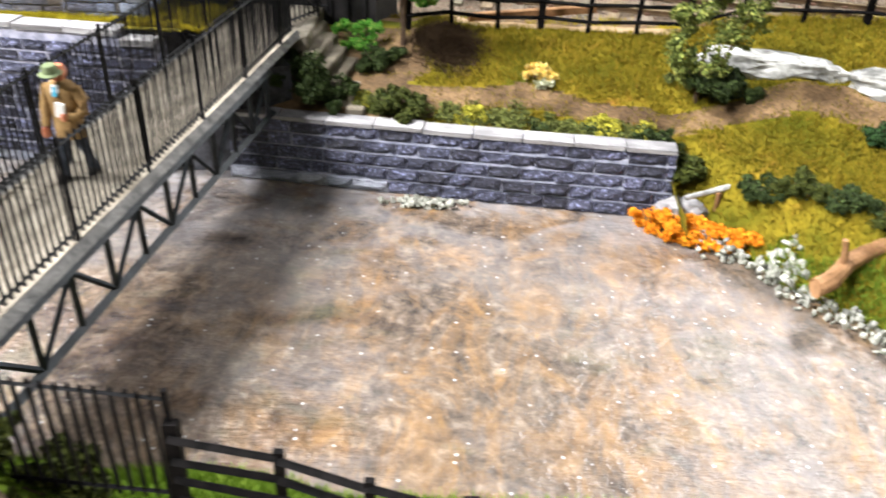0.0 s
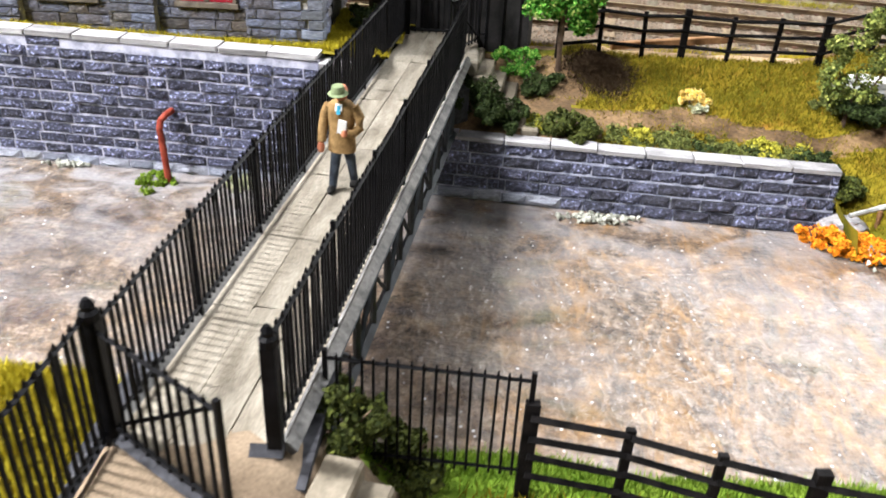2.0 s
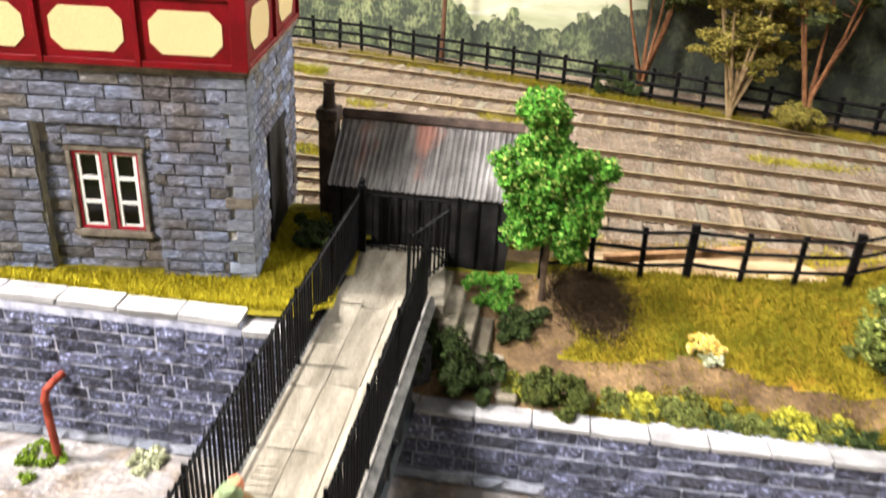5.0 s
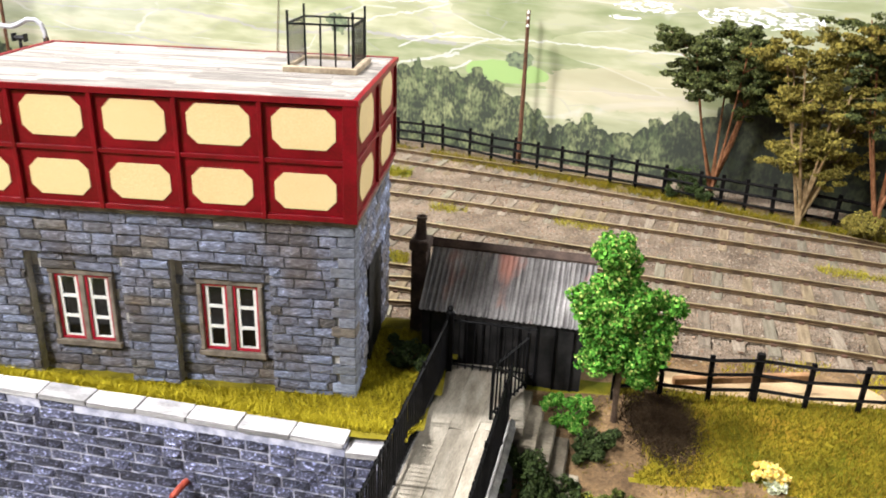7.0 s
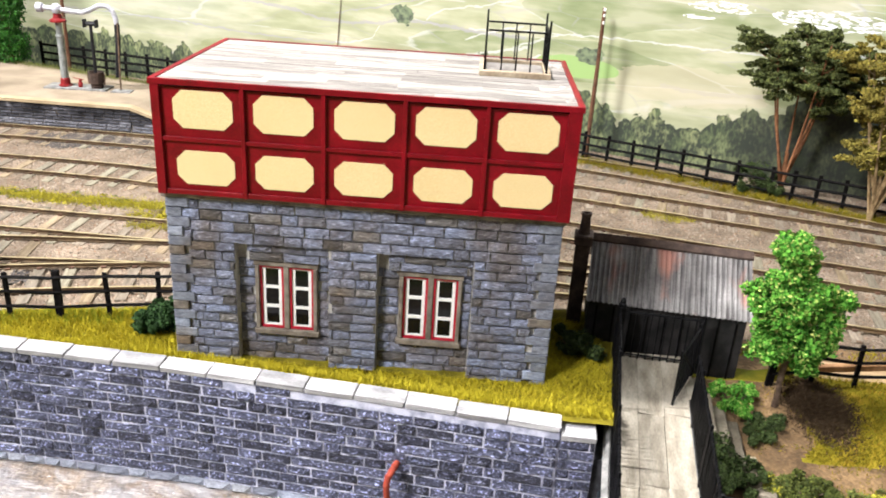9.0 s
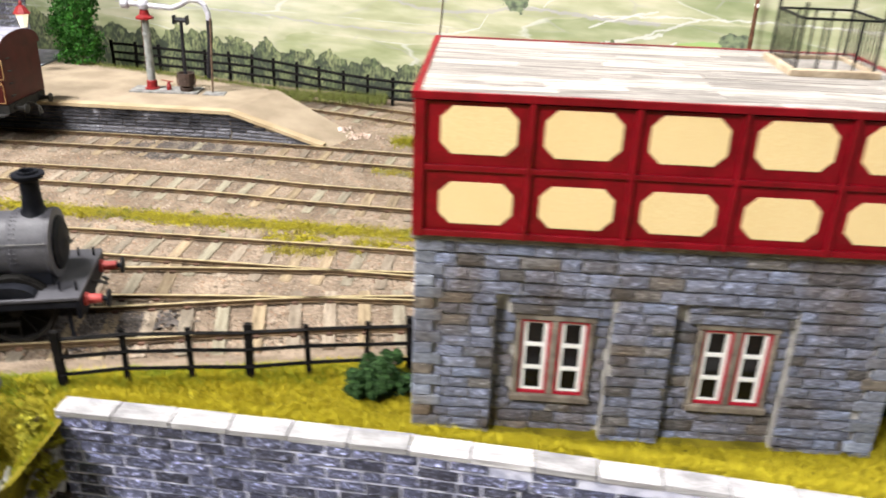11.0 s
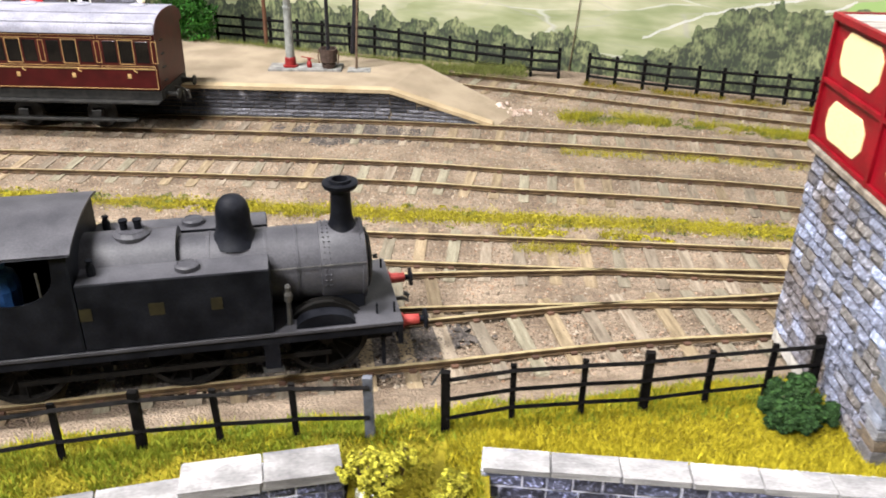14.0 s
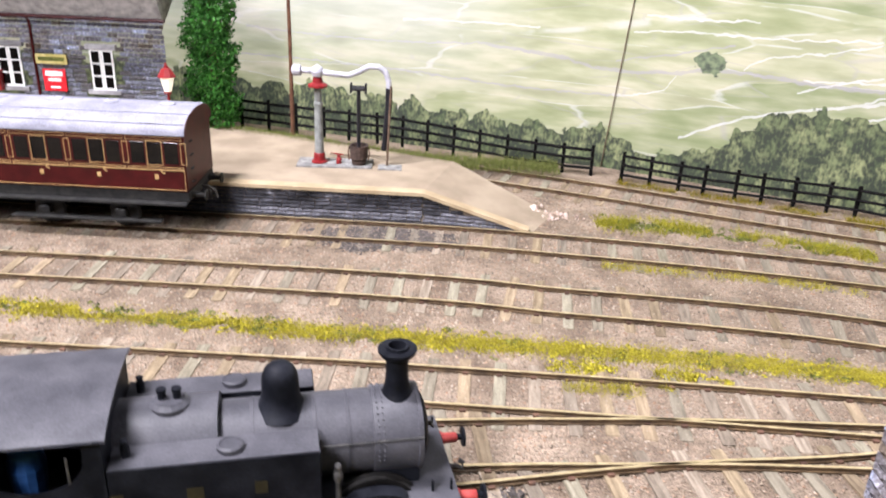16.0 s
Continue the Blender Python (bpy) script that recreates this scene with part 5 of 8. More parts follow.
    # washed-out haze of bright light, mixed into the print up its western end
    west_end = math_("MINIMUM", math_("MAXIMUM", math_("DIVIDE", math_("SUBTRACT", 48.5, u), 10.0), 0.0), 0.35)
    lofty = math_("MINIMUM", math_("MAXIMUM", math_("DIVIDE", math_("SUBTRACT", v, 1.6), 2.6), 0.0), 1.0)
    col = mix(math_("MULTIPLY", west_end, lofty), col, (0.6, 0.6, 0.63))
    # hedgerow and woods along the foot
    crest = n.new("ShaderNodeFloatCurve")
    c = crest.mapping.curves[0]
    for px, py in ((0.3, 0.36), (0.42, 0.3), (0.5, 0.25), (0.53, 0.22), (0.565, 0.19), (0.58, 0.12), (0.597, 0.25), (0.635, 0.48), (0.66, 0.34), (0.685, 0.25), (0.71, 0.32), (0.735, 0.55), (0.8, 0.75)):
        c.points.new(px, py)
    crest.mapping.update()
    l.new(math_("DIVIDE", u, 90.0), crest.inputs["Value"])
    top = math_("ADD", math_("MULTIPLY", crest.outputs[0], 5.0), math_("MULTIPLY", math_("SUBTRACT", noisy(mapped(1.0, 0.15), 0.9, 6), 0.5), 1.4))
    crowns = node("TexVoronoi", Scale=2.5)
    wob = n.new("ShaderNodeVectorMath")
    wob.operation = "MULTIPLY_ADD"
    wob.inputs[1].default_value = (0.55, 0.55, 0)
    rag = node("TexNoise", Scale=3.2, Detail=5)
    l.new(uv, rag.inputs["Vector"])
    l.new(rag.outputs["Color"], wob.inputs[0])
    l.new(mapped(1.1, 0.85), wob.inputs[2])
    l.new(wob.outputs[0], crowns.inputs["Vector"])
    fluff = math_("MULTIPLY", noisy(mapped(1.4, 0.8), 8, 8), 1.2)
    shade = math_("ADD", math_("MULTIPLY", crowns.outputs["Distance"], 0.5), fluff)
    wood = ramp(math_("ADD", math_("SUBTRACT", top, v), math_("MULTIPLY", math_("SUBTRACT", 0.42, crowns.outputs["Distance"]), 0.55)), (0.0, (0, 0, 0)), (0.04, (1, 1, 1)))
    tone = n.new("ShaderNodeSeparateColor")
    l.new(crowns.outputs["Color"], tone.inputs[0])
    lit = mix(tone.outputs[0], (0.085, 0.115, 0.05), (0.24, 0.265, 0.125))
    woodcol = mix(ramp(shade, (0.6, (0, 0, 0)), (0.98, (1, 1, 1))), lit, (0.024, 0.033, 0.02))
    far = mix(ramp(math_("SUBTRACT", u, 63.5), (0.0, (0, 0, 0)), (1.0, (0.72, 0.72, 0.72))), woodcol, (0.01, 0.013, 0.009))
    col = mix(wood, col, far)
    l.new(col, bs.inputs["Base Color"])
    return m


bm = bmesh.new()
layer = bm.loops.layers.uv.new("UVMap")
s = 0.0
for (x0, y0), (x1, y1) in zip(BACK, BACK[1:]):
    d = math.hypot(x1 - x0, y1 - y0)
    f = bm.faces.new([bm.verts.new(p) for p in ((x0, y0, -0.3), (x1, y1, -0.3), (x1, y1, 9), (x0, y0, 9))])
    for lp, (a, b) in zip(f.loops, ((s, -0.3), (s + d, -0.3), (s + d, 9), (s, 9))):
        lp[layer].uv = (a, b)
    s += d
bmesh.ops.remove_doubles(bm, verts=bm.verts[:], dist=1e-4)
solid("backdrop", bm, backscene(), "printed backscene board of pale green fields, dry-stone walls and woods", "backdrop", "structure", smooth=True)


# ---- tracks ----
def curve_points(line, step=0.4):
    """Points along a smooth curve through a plan polyline."""
    p = [Vector((x, y)) for x, y in line]
    p = [2 * p[0] - p[1]] + p + [2 * p[-1] - p[-2]]
    out = []
    for i in range(1, len(p) - 2):
        a, b, c, d = p[i - 1:i + 3]
        n = max(2, round((c - b).length / step))
        for k in range(n):
            t = k / n
            out.append(0.5 * (2 * b + (c - a) * t + (2 * a - 5 * b + 4 * c - d) * t * t + (3 * b - a - 3 * c + d) * t * t * t))
    return out + [p[-2]]


def rail_bar(pts, off):
    bm = bmesh.new()
    rows = []
    for i, p in enumerate(pts):
        d = (pts[min(i + 1, len(pts) - 1)] - pts[max(i - 1, 0)]).normalized()
        nrm = Vector((-d.y, d.x))
        row = []
        for w, z in ((-0.04, -0.085), (-0.04, -0.07), (-0.012, -0.06), (-0.026, -0.035), (-0.026, 0.0), (0.026, 0.0), (0.026, -0.035), (0.012, -0.06), (0.04, -0.07), (0.04, -0.085)):
            q = p + nrm * (off + w)
            row.append(bm.verts.new((q.x, q.y, z)))
        rows.append(row)
    for a, b in zip(rows, rows[1:]):
        for k in range(10):
            f = bm.faces.new((a[k], b[k], b[(k + 1) % 10], a[(k + 1) % 10]))
            f.material_index = 1 if k == 4 else 0
    bm.faces.new(rows[0])
    bm.faces.new(rows[-1][::-1])
    return bm


SLEEPERS = [slab_mesh("sleeper", M_SLEEPER, 0.04, 100 + k) for k in range(4)]
M_CHAIR = mat("rusty_chairs", (0.055, 0.03, 0.02), (0.12, 0.065, 0.042), 8, 0.9, bump=0.2, island=0.3)
GAUGE = 1.05


def track(line, label, sleeper_when=None, x0=-30, x1=13, spacing=0.56):
    t = thing("railway_track", 0, 0, 0, 0, label, "track", "railway tracks", "structure")
    pts = [p for p in curve_points(line) if x0 <= p.x <= x1]
    for side in (-1, 1):
        part("rail", rail_bar(pts, side * GAUGE / 2), [M_RAIL, M_RAILTOP], t, "brown rail with a worn bright head")
    res, chairs, acc, nxt = [], bmesh.new(), 0.0, 0.2
    for a, b in zip(pts, pts[1:]):
        l = (b - a).length
        while nxt < acc + l:
            p = a.lerp(b, (nxt - acc) / l)
            ang = math.atan2(b.y - a.y, b.x - a.x)
            nxt += spacing
            if sleeper_when and not sleeper_when(p.x, p.y):
                continue
            res.append(Matrix.LocRotScale((p.x, p.y + rng.uniform(-0.05, 0.05), -0.118 + rng.uniform(-0.004, 0.004)), Euler((0, 0, ang + rng.uniform(-0.03, 0.03))), (0.2, 1.85, 0.06)))
            for side in (-1, 1):
                q = Vector((p.x, p.y, -0.07)) + Vector((-math.sin(ang), math.cos(ang), 0)) * side * GAUGE / 2
                tri_box(chairs, -0.045, 0.045, -0.085, 0.085, -0.02, 0.018, Matrix.Translation(q) @ Matrix.Rotation(ang, 4, "Z"))
        acc += l
    pieces("sleeper", SLEEPERS, res, t)
    tagged(part("chair_ironwork", chairs, M_CHAIR, t), kind="stuff")
    return t


T0 = [(-18, 29.2), (-13.5, 27.7), (-10.4, 26.7), (-5.9, 25.1), (-0.3, 23.3), (4.9, 21.2), (9, 19.0), (14, 16)]
T1 = [(-40, 23.3), (-18.3, 23.2), (-11.4, 22.85), (-5.0, 21.95), (0.85, 20.5), (7.3, 18.8), (13, 16.9)]
T2 = [(-40, 20.6), (-17.7, 20.5), (-12, 20.1), (-9, 19.85), (-6.2, 19.4), (1.2, 17.6), (6.1, 16.45), (13, 14.6)]
T3 = [(-40, 17.1), (-18, 17.0), (-14.3, 16.95), (-9.7, 16.8), (-5, 16.5), (1.2, 15.55), (5.3, 14.75), (13, 12.8)]
T4 = [(-30, 10.2), (-24, 11.65), (-18.64, 12.98), (-16.65, 13.48), (-14.0, 14.05), (-12, 14.53), (-10.4, 14.85), (-8.7, 15.1), (-5, 15.75), (-1, 15.8)]
T5 = [(-30, 13.4), (-22, 14.5), (-14.2, 15.48), (-12.04, 15.7), (-10.2, 15.85), (-8.4, 15.92), (-4, 16.05)]
track(T0, "curving back siding on weathered sleepers beside the fence")
track(T1, "platform line on weathered sleepers")
track(T2, "running line on weathered sleepers")
track(T3, "loop line on weathered sleepers joining a turnout")
track(T4, "shunting road on weathered sleepers under the tank engine", x1=-2.5)
track(T5, "turnout road of brown rails closing with its neighbour", sleeper_when=lambda x, y: x < -13.3 or x > 99, x1=-7.0)


# ---- timber fences ----
def timber_fence(pts, height, rails, label, heavy=3, rail_r=0.022, sink=0.08, end_material=None):
    """Posts at the points (x, y, z of the ground) and rails between them; every few a stouter post."""
    x, y, z = pts[0]
    f = thing("timber_fence", x, y, z, 0, label, "fence", "timber fences")
    o = Vector(pts[0])
    for k, p in enumerate(pts):
        q = Vector(p) - o
        w = 0.05 if heavy and k % heavy == 0 else 0.032 if rail_r < 0.03 else 0.045
        h = height + (0.05 if w > 0.04 else 0)
        bm = bmesh.new()
        tri_box(bm, -w, w, -w * 0.7, w * 0.7, -sink, h, Matrix.Translation(q) @ Euler((rng.uniform(-0.03, 0.03), rng.uniform(-0.03, 0.03), 0)).to_matrix().to_4x4())
        part("post", bm, end_material if end_material and not k else M_TIMBER, f, "weathered pale grey end post" if end_material and not k else "")
        if k:
            pr = Vector(pts[k - 1]) - o
            for j in range(rails):
                zz = height * (0.92 - j * 0.8 / max(1, rails - 0.55))
                bm = bmesh.new()
                tube(bm, [pr + Vector((0, -0.03, zz + rng.uniform(-0.012, 0.012))), q + Vector((0, -0.03, zz + rng.uniform(-0.012, 0.012)))], rail_r * 1.3, 4)
                part("rail", bm, M_TIMBER, f)
    return f


M_WORNPOST = mat("worn_grey_timber", (0.03, 0.033, 0.042), (0.13, 0.138, 0.165), 5, 0.8, bump=0.4, fine=25)


def ground_pts(xy, fn, dz=0.0):
    return [(x, y, fn(x, y) + dz) for x, y in xy]


timber_fence(ground_pts([(-13.42, 11.62), (-12.7, 11.82), (-11.93, 11.95), (-11.22, 12.07), (-10.5, 12.2), (-9.78, 12.36), (-9.22, 12.46)], bank_left), 0.74, 3, "black three-rail timber fence on the grass bank beside the tower")
timber_fence(ground_pts([(-14.22, 11.52), (-15.0, 11.46), (-15.78, 11.34), (-16.55, 11.18), (-17.3, 10.98), (-18.1, 10.74), (-19.0, 10.45), (-20, 10.1)], bank_left), 0.7, 2, "black two-rail timber fence beside the shunting road", end_material=M_WORNPOST)
timber_fence(ground_pts([(-0.35, 12.24), (0.29, 12.3), (0.98, 12.36), (1.63, 12.46), (2.33, 12.38), (3.05, 12.36), (3.8, 12.42), (4.6, 12.45), (5.5, 12.42), (6.4, 12.35), (7.4, 12.2)], slope_right, 0.02), 0.72, 3, "black three-rail timber fence along the top of the slope")
back_r = curve_points([(-9.75, 27.95), (-8.3, 27.3), (-6.9, 26.8), (-4.08, 25.9), (-2.59, 25.05), (-1.28, 24.35), (0.06, 23.75), (1.3, 23.1), (2.8, 22.35), (5.1, 21.3), (8.5, 19.7), (12, 17.8)], 0.72)
timber_fence([(p.x, p.y, -0.12) for p in back_r], 0.8, 3, "long black three-rail timber fence in front of the backscene", heavy=0, rail_r=0.03)
back_l = curve_points([(-10.55, 28.3), (-12.97, 28.75), (-15.3, 29.25), (-17.7, 29.75), (-21.2, 30.7)], 0.9)
timber_fence([(p.x, p.y, -0.1 + 0.35 * smooth(-11, -17, p.x)) for p in back_l], 0.82, 3, "black three-rail timber fence behind the platform", heavy=0, rail_r=0.034)
timber_fence([(-1.38, 3.95, -0.6), (-0.7, 3.88, -0.66), (-0.12, 3.68, -0.66), (0.5, 3.52, -0.68), (1.2, 3.35, -0.68), (1.9, 3.15, -0.68)], 0.76, 4, "brown-black four-rail timber fence on the near river bank", heavy=3, rail_r=0.026)

# ---- platform ----
PF = [(-45, 24.3), (-22, 24.08), (-15.1, 23.95)]
bm = bmesh.new()
ring = [(-45, 24.3), (-22, 24.08), (-15.1, 23.95), (-14.45, 26.45), (-16.2, 27.1), (-19.3, 28.2), (-22, 29.2), (-45, 31.5)]
top = [bm.verts.new((x, y, 0.7)) for x, y in ring]
bot = [bm.verts.new((x, y, -0.2)) for x, y in ring]
bm.faces.new(top)
for k in range(len(ring)):
    bm.faces.new((top[k], bot[k], bot[(k + 1) % len(ring)], top[(k + 1) % len(ring)]))
e = [bm.verts.new(p) for p in ((-12.55, 23.6, -0.1), (-11.95, 24.95, -0.1))]
bm.faces.new((top[2], e[0], e[1], top[3]))
c = bm.verts.new((-15.1, 23.95, -0.2))
bm.faces.new((top[2], c, e[0]))
platform = solid("platform", bm, M_PLAT, "sandy station platform with a ramp and a dark stone face", "platform", "structure")
part("edging", prism_bm([(-45, 24.17), (-22, 23.95), (-15.1, 23.82), (-12.6, 23.53)], [0.68, 0.68, 0.68, -0.02], 0.3, 0.05), M_SAND2, platform, "paler worn platform edge")
# upper face stones carry the overhang's shadow in their colour
PBLOCK = [block_mesh("platform_block", M_PLATFORM_SHADED, 140 + k, 0.1) for k in range(4)]
M_STONEPALE = mat("limewashed_platform_stone", (0.05, 0.05, 0.06), (0.2, 0.2, 0.225), 3, 0.85, bump=0.5, fine=14, rand=0.3, c3=(0.45, 0.45, 0.5), stretch=(2.5, 1, 1))
PPALE = [block_mesh("platform_pale_block", M_STONEPALE, 150 + k, 0.1) for k in range(4)]


def platform_face(line, low, high, limit, top_at=None):
    """Dark stones under the edge, its overhang's shadow put into their colour, lime-streaked ones towards the rails."""
    every = courses(line, -0.14, 0.62, 0.095, 0.32, 0.026)
    if top_at:
        every = [m for m in every if m.translation.z < top_at(m.translation.x)]
    edge = lambda m: 0.2 + 0.1 * noise.noise((m.translation.x * 1.3, 0, m.translation.z * 3)) + (m.translation.x + 15.1) * 0.02
    pieces("stone", PBLOCK, [m for m in every if m.translation.z > edge(m) or m.translation.z < -0.07], platform, limit, low)
    pieces("stone", PPALE, [m for m in every if -0.07 <= m.translation.z <= edge(m)], platform, limit, high)


platform_face([(-30, 24.12), (-22, 24.04), (-15.1, 23.91)], "platform face stones, dark with the edge's shadow", "lime-streaked platform face stones", 130)
platform_face([(-15.1, 23.91), (-12.6, 23.57)], "", "", 130, lambda x: 0.6 - (x + 15.1) * 0.29)

# ---- water crane on the platform ----
PZ = 0.7
crane = thing("water_crane", -17.86, 25.75, PZ, 3, "grey and red water crane with a swan-neck arm and leather hose", "water crane")
part("base_plate", box(-0.55, 1.35, -0.35, 0.35, -0.01, 0.05, 0.01), M_RIDGE, crane)
bm = bmesh.new()
lathe(bm, [(0.2, 0.051), (0.2, 0.09), (0.15, 0.1), (0.14, 0.28), (0.12, 0.3)], 14)
part("plinth", bm, M_CRANERED, crane, "red painted column foot")
bm = bmesh.new()
lathe(bm, [(0.115, 0.3), (0.1, 1.5), (0.115, 1.52), (0.115, 1.58), (0.095, 1.6), (0.09, 1.95)], 14)
part("column", bm, M_GREYPAINT, crane, "grey fluted column")
bm = bmesh.new()
lathe(bm, [(0.09, 1.95), (0.24, 1.97), (0.24, 2.02), (0.13, 2.08), (0.11, 2.2)], 14)
part("collar", bm, M_CRANERED, crane, "red collar")
bm = bmesh.new()
lathe(bm, [(0.05, 2.2), (0.13, 2.24), (0.16, 2.34), (0.13, 2.44), (0.04, 2.5)], 12)
part("valve_ball", bm, M_PALEGREY, crane)
bm = bmesh.new()
tube(bm, [(-0.42, 0, 2.36), (0, 0, 2.34), (0.35, 0, 2.3), (0.75, 0, 2.27), (1.0, 0, 2.36), (1.25, 0, 2.5), (1.5, 0, 2.5), (1.66, 0, 2.38), (1.74, 0, 2.15), (1.75, 0, 1.98)], 0.072, 10)
part("arm", bm, M_PALEGREY, crane, "pale grey swan-neck arm")
bm = bmesh.new()
lathe(bm, [(0.06, -0.13), (0.14, -0.08), (0.14, 0.08), (0.06, 0.13)], 12, Matrix.Translation((-0.5, 0, 2.36)) @ Matrix.Rotation(math.pi / 2, 4, "Y"))
part("counterweight", bm, M_PALEGREY, crane)
bm = bmesh.new()
tube(bm, [(1.75, 0, 1.99), (1.74, 0.01, 1.5), (1.68, 0, 0.9), (1.63, 0, 0.4)], 0.085, 8, 0.07)
part("drain_plate", box(1.5, 2.1, -0.4, 0.0, -0.01, 0.03, 0.01), M_RIDGE, crane, "grey drain plate")
part("hose", bm, M_HOSE, crane, "black leather hose")
bm = bmesh.new()
tube(bm, [(1.72, -0.1, 0.0), (1.8, -0.06, 2.05)], 0.03, 6)
part("prop", bm, M_BARK, crane)
bm = bmesh.new()
lathe(bm, [(0.07, 0.051), (0.07, 0.16), (0.04, 0.22), (0.05, 0.28)], 10, Matrix.Translation((0.5, -0.1, 0)))
tube(bm, [(0.3, -0.12, 0.33), (0.62, -0.1, 0.28)], 0.014, 5)
part("valve_wheel", bm, M_CRANERED, crane, "small red valve spindle")
brazier = thing("fire_devil", -16.85, 25.7, PZ + 0.05, 0, "rusty brown brazier with a tall flue pipe and tee cowl", "brazier")
bm = bmesh.new()
lathe(bm, [(0.17, 0.0), (0.19, 0.1), (0.15, 0.13), (0.22, 0.16), (0.235, 0.48), (0.25, 0.5), (0.2, 0.5), (0.18, 0.3)], 14)
part("pot", bm, M_BRICKDK, brazier, "sooty brown iron pot")
bm = bmesh.new()
tube(bm, [(0, 0, 0.3), (0.0, 0, 1.9)], 0.05, 8)
part("flue", bm, M_HOSE, brazier)
bm = bmesh.new()
tube(bm, [(-0.17, 0, 1.93), (0.17, 0, 1.93)], 0.07, 8)
part("cowl", bm, M_HOSE, brazier)
for sx in (-1, 1):
    part("cowl_plate", box(sx * 0.18 - 0.02, sx * 0.18 + 0.02, -0.1, 0.1, 1.82, 2.05), M_HOSE, brazier)
for sx in (-1, 1):
    bm = bmesh.new()
    tube(bm, [(sx * 0.24, 0, 0.1), (sx * 0.27, 0, 0.3), (sx * 0.24, 0, 0.45)], 0.018, 5)
    part("handle", bm, M_CHAIR, brazier)


# ---- poles ----
M_POLE = mat("brown_pole_wood", (0.075, 0.033, 0.018), (0.15, 0.07, 0.038), 4, 0.85, bump=0.3, fine=30)


def pole(x, y, z, h, r, label, arms=()):
    p = thing("telegraph_pole", x, y, z, 0, label, "pole", "telegraph poles")
    bm = bmesh.new()
    tube(bm, [(0, 0, -0.05), (0.01, 0, h * 0.5), (0, 0, h)], r, 8, r * 0.7)
    part("shaft", bm, M_POLE, p)
    for a in arms:
        part("crossarm", box(-0.02, 0.02, -0.15, 0.15, a - 0.02, a + 0.02), M_POLE, p)
        for s_ in (-1, 1):
            bm = bmesh.new()
            lathe(bm, [(0.03, a + 0.02), (0.035, a + 0.06), (0.02, a + 0.1)], 8, Matrix.Translation((0, s_ * 0.11, 0)))
            part("insulator", bm, M_WHITE, p)
    return p


pole(-1.8, 25.0, -0.12, 4.3, 0.075, "brown wooden telegraph pole with white insulators", (3.85, 4.05, 4.2))
pole(-19.15, 28.6, 0.6, 5.2, 0.065, "tall brown wooden telegraph pole behind the platform")
# added rod in place of the board's gap, leaning to fit the camera's view
joint_rod = thing("backscene_joint", -10.16, 29.1, -0.12, 0, "thin dark rod standing in for the open joint in the backscene", "rod")
bm = bmesh.new()
tube(bm, [(0, 0, 0), (0.45, -0.16, 6.0)], 0.015, 5)
part("rod", bm, M_BARK, joint_rod)

# ---- tank engine ----
M_GOLD = mat("dull_gold_lettering", (0.014, 0.0115, 0.0045), (0.023, 0.019, 0.007), 9, 0.6, bump=0)
# boiler, plate, tank tops and roof take this lighter grey; sides stay black
M_LOCOTOP = mat("grey_loco_upperworks", (0.038, 0.038, 0.045), (0.066, 0.065, 0.074), 2.2, 0.5, bump=0.05, fine=40, spec=0.22)
M_BUFRED = mat("faded_buffer_red", (0.22, 0.022, 0.02), (0.34, 0.055, 0.048), 8, 0.55, bump=0.1)
M_UNDER2 = mat("oily_black_running_gear", (0.003, 0.003, 0.003), (0.01, 0.009, 0.008), 6, 0.7, bump=0.2, spec=0.15)
M_STEEL = mat("dull_steel", (0.05, 0.05, 0.05), (0.11, 0.105, 0.1), 8, 0.5, 0.6, bump=0.1)
M_BLUE = mat("blue_overall_paint", (0.01, 0.05, 0.16), (0.03, 0.1, 0.28), 8, 0.7, bump=0.1)
engine = thing("tank_engine", -14.19, 14.1, 0, 13.8, "weathered black side-tank steam locomotive standing on the shunting road", "locomotive")
LAY = Matrix.Rotation(math.pi / 2, 4, "Y")


def drum(profile, x, z, sides=40, y=0.0):
    """A turned body lying along x; the profile's z runs forward."""
    bm = bmesh.new()
    lathe(bm, profile, sides, Matrix.Translation((x, y, z)) @ LAY)
    return bm


BZ = 1.33
part("footplate", box(-6.9, 0.0, -0.85, 0.85, 0.78, 0.83, 0.008), M_LOCOTOP, engine, "grey running plate")
for sy in (-1, 1):
    part("valance", box(-6.9, -0.06, sy * 0.8 - 0.015, sy * 0.8 + 0.015, 0.66, 0.779), M_LOCO, engine)
part("buffer_beam", box(-0.06, 0.0, -0.83, 0.83, 0.48, 0.779, 0.006), M_LOCO, engine)
for sy in (-1, 1):
    bf = part("buffer", drum([(0.1, -0.001), (0.1, 0.04), (0.075, 0.05), (0.065, 0.24), (0.05, 0.25)], 0.0, 0.66, 14, sy * 0.56), M_BUFRED, engine, "faded red buffer shank")
    part("head", drum([(0.04, 0.25), (0.04, 0.31), (0.13, 0.315), (0.13, 0.345), (0.06, 0.36)], 0.0, 0.66, 16, sy * 0.56), M_LOCO, bf)
bm = bmesh.new()
tube(bm, [(0.0, 0, 0.66), (0.12, 0, 0.66), (0.2, 0, 0.62), (0.2, 0, 0.7), (0.15, 0, 0.74)], 0.03, 6)
part("coupling_hook", bm, M_STEEL, engine)
part("smokebox", drum([(0.42, -0.02), (0.5, 0.0), (0.51, 0.02), (0.51, 0.5), (0.52, 0.51), (0.52, 0.56), (0.44, 0.575)], -0.95, BZ), M_LOCOTOP, engine, "grey smokebox", smooth=True)
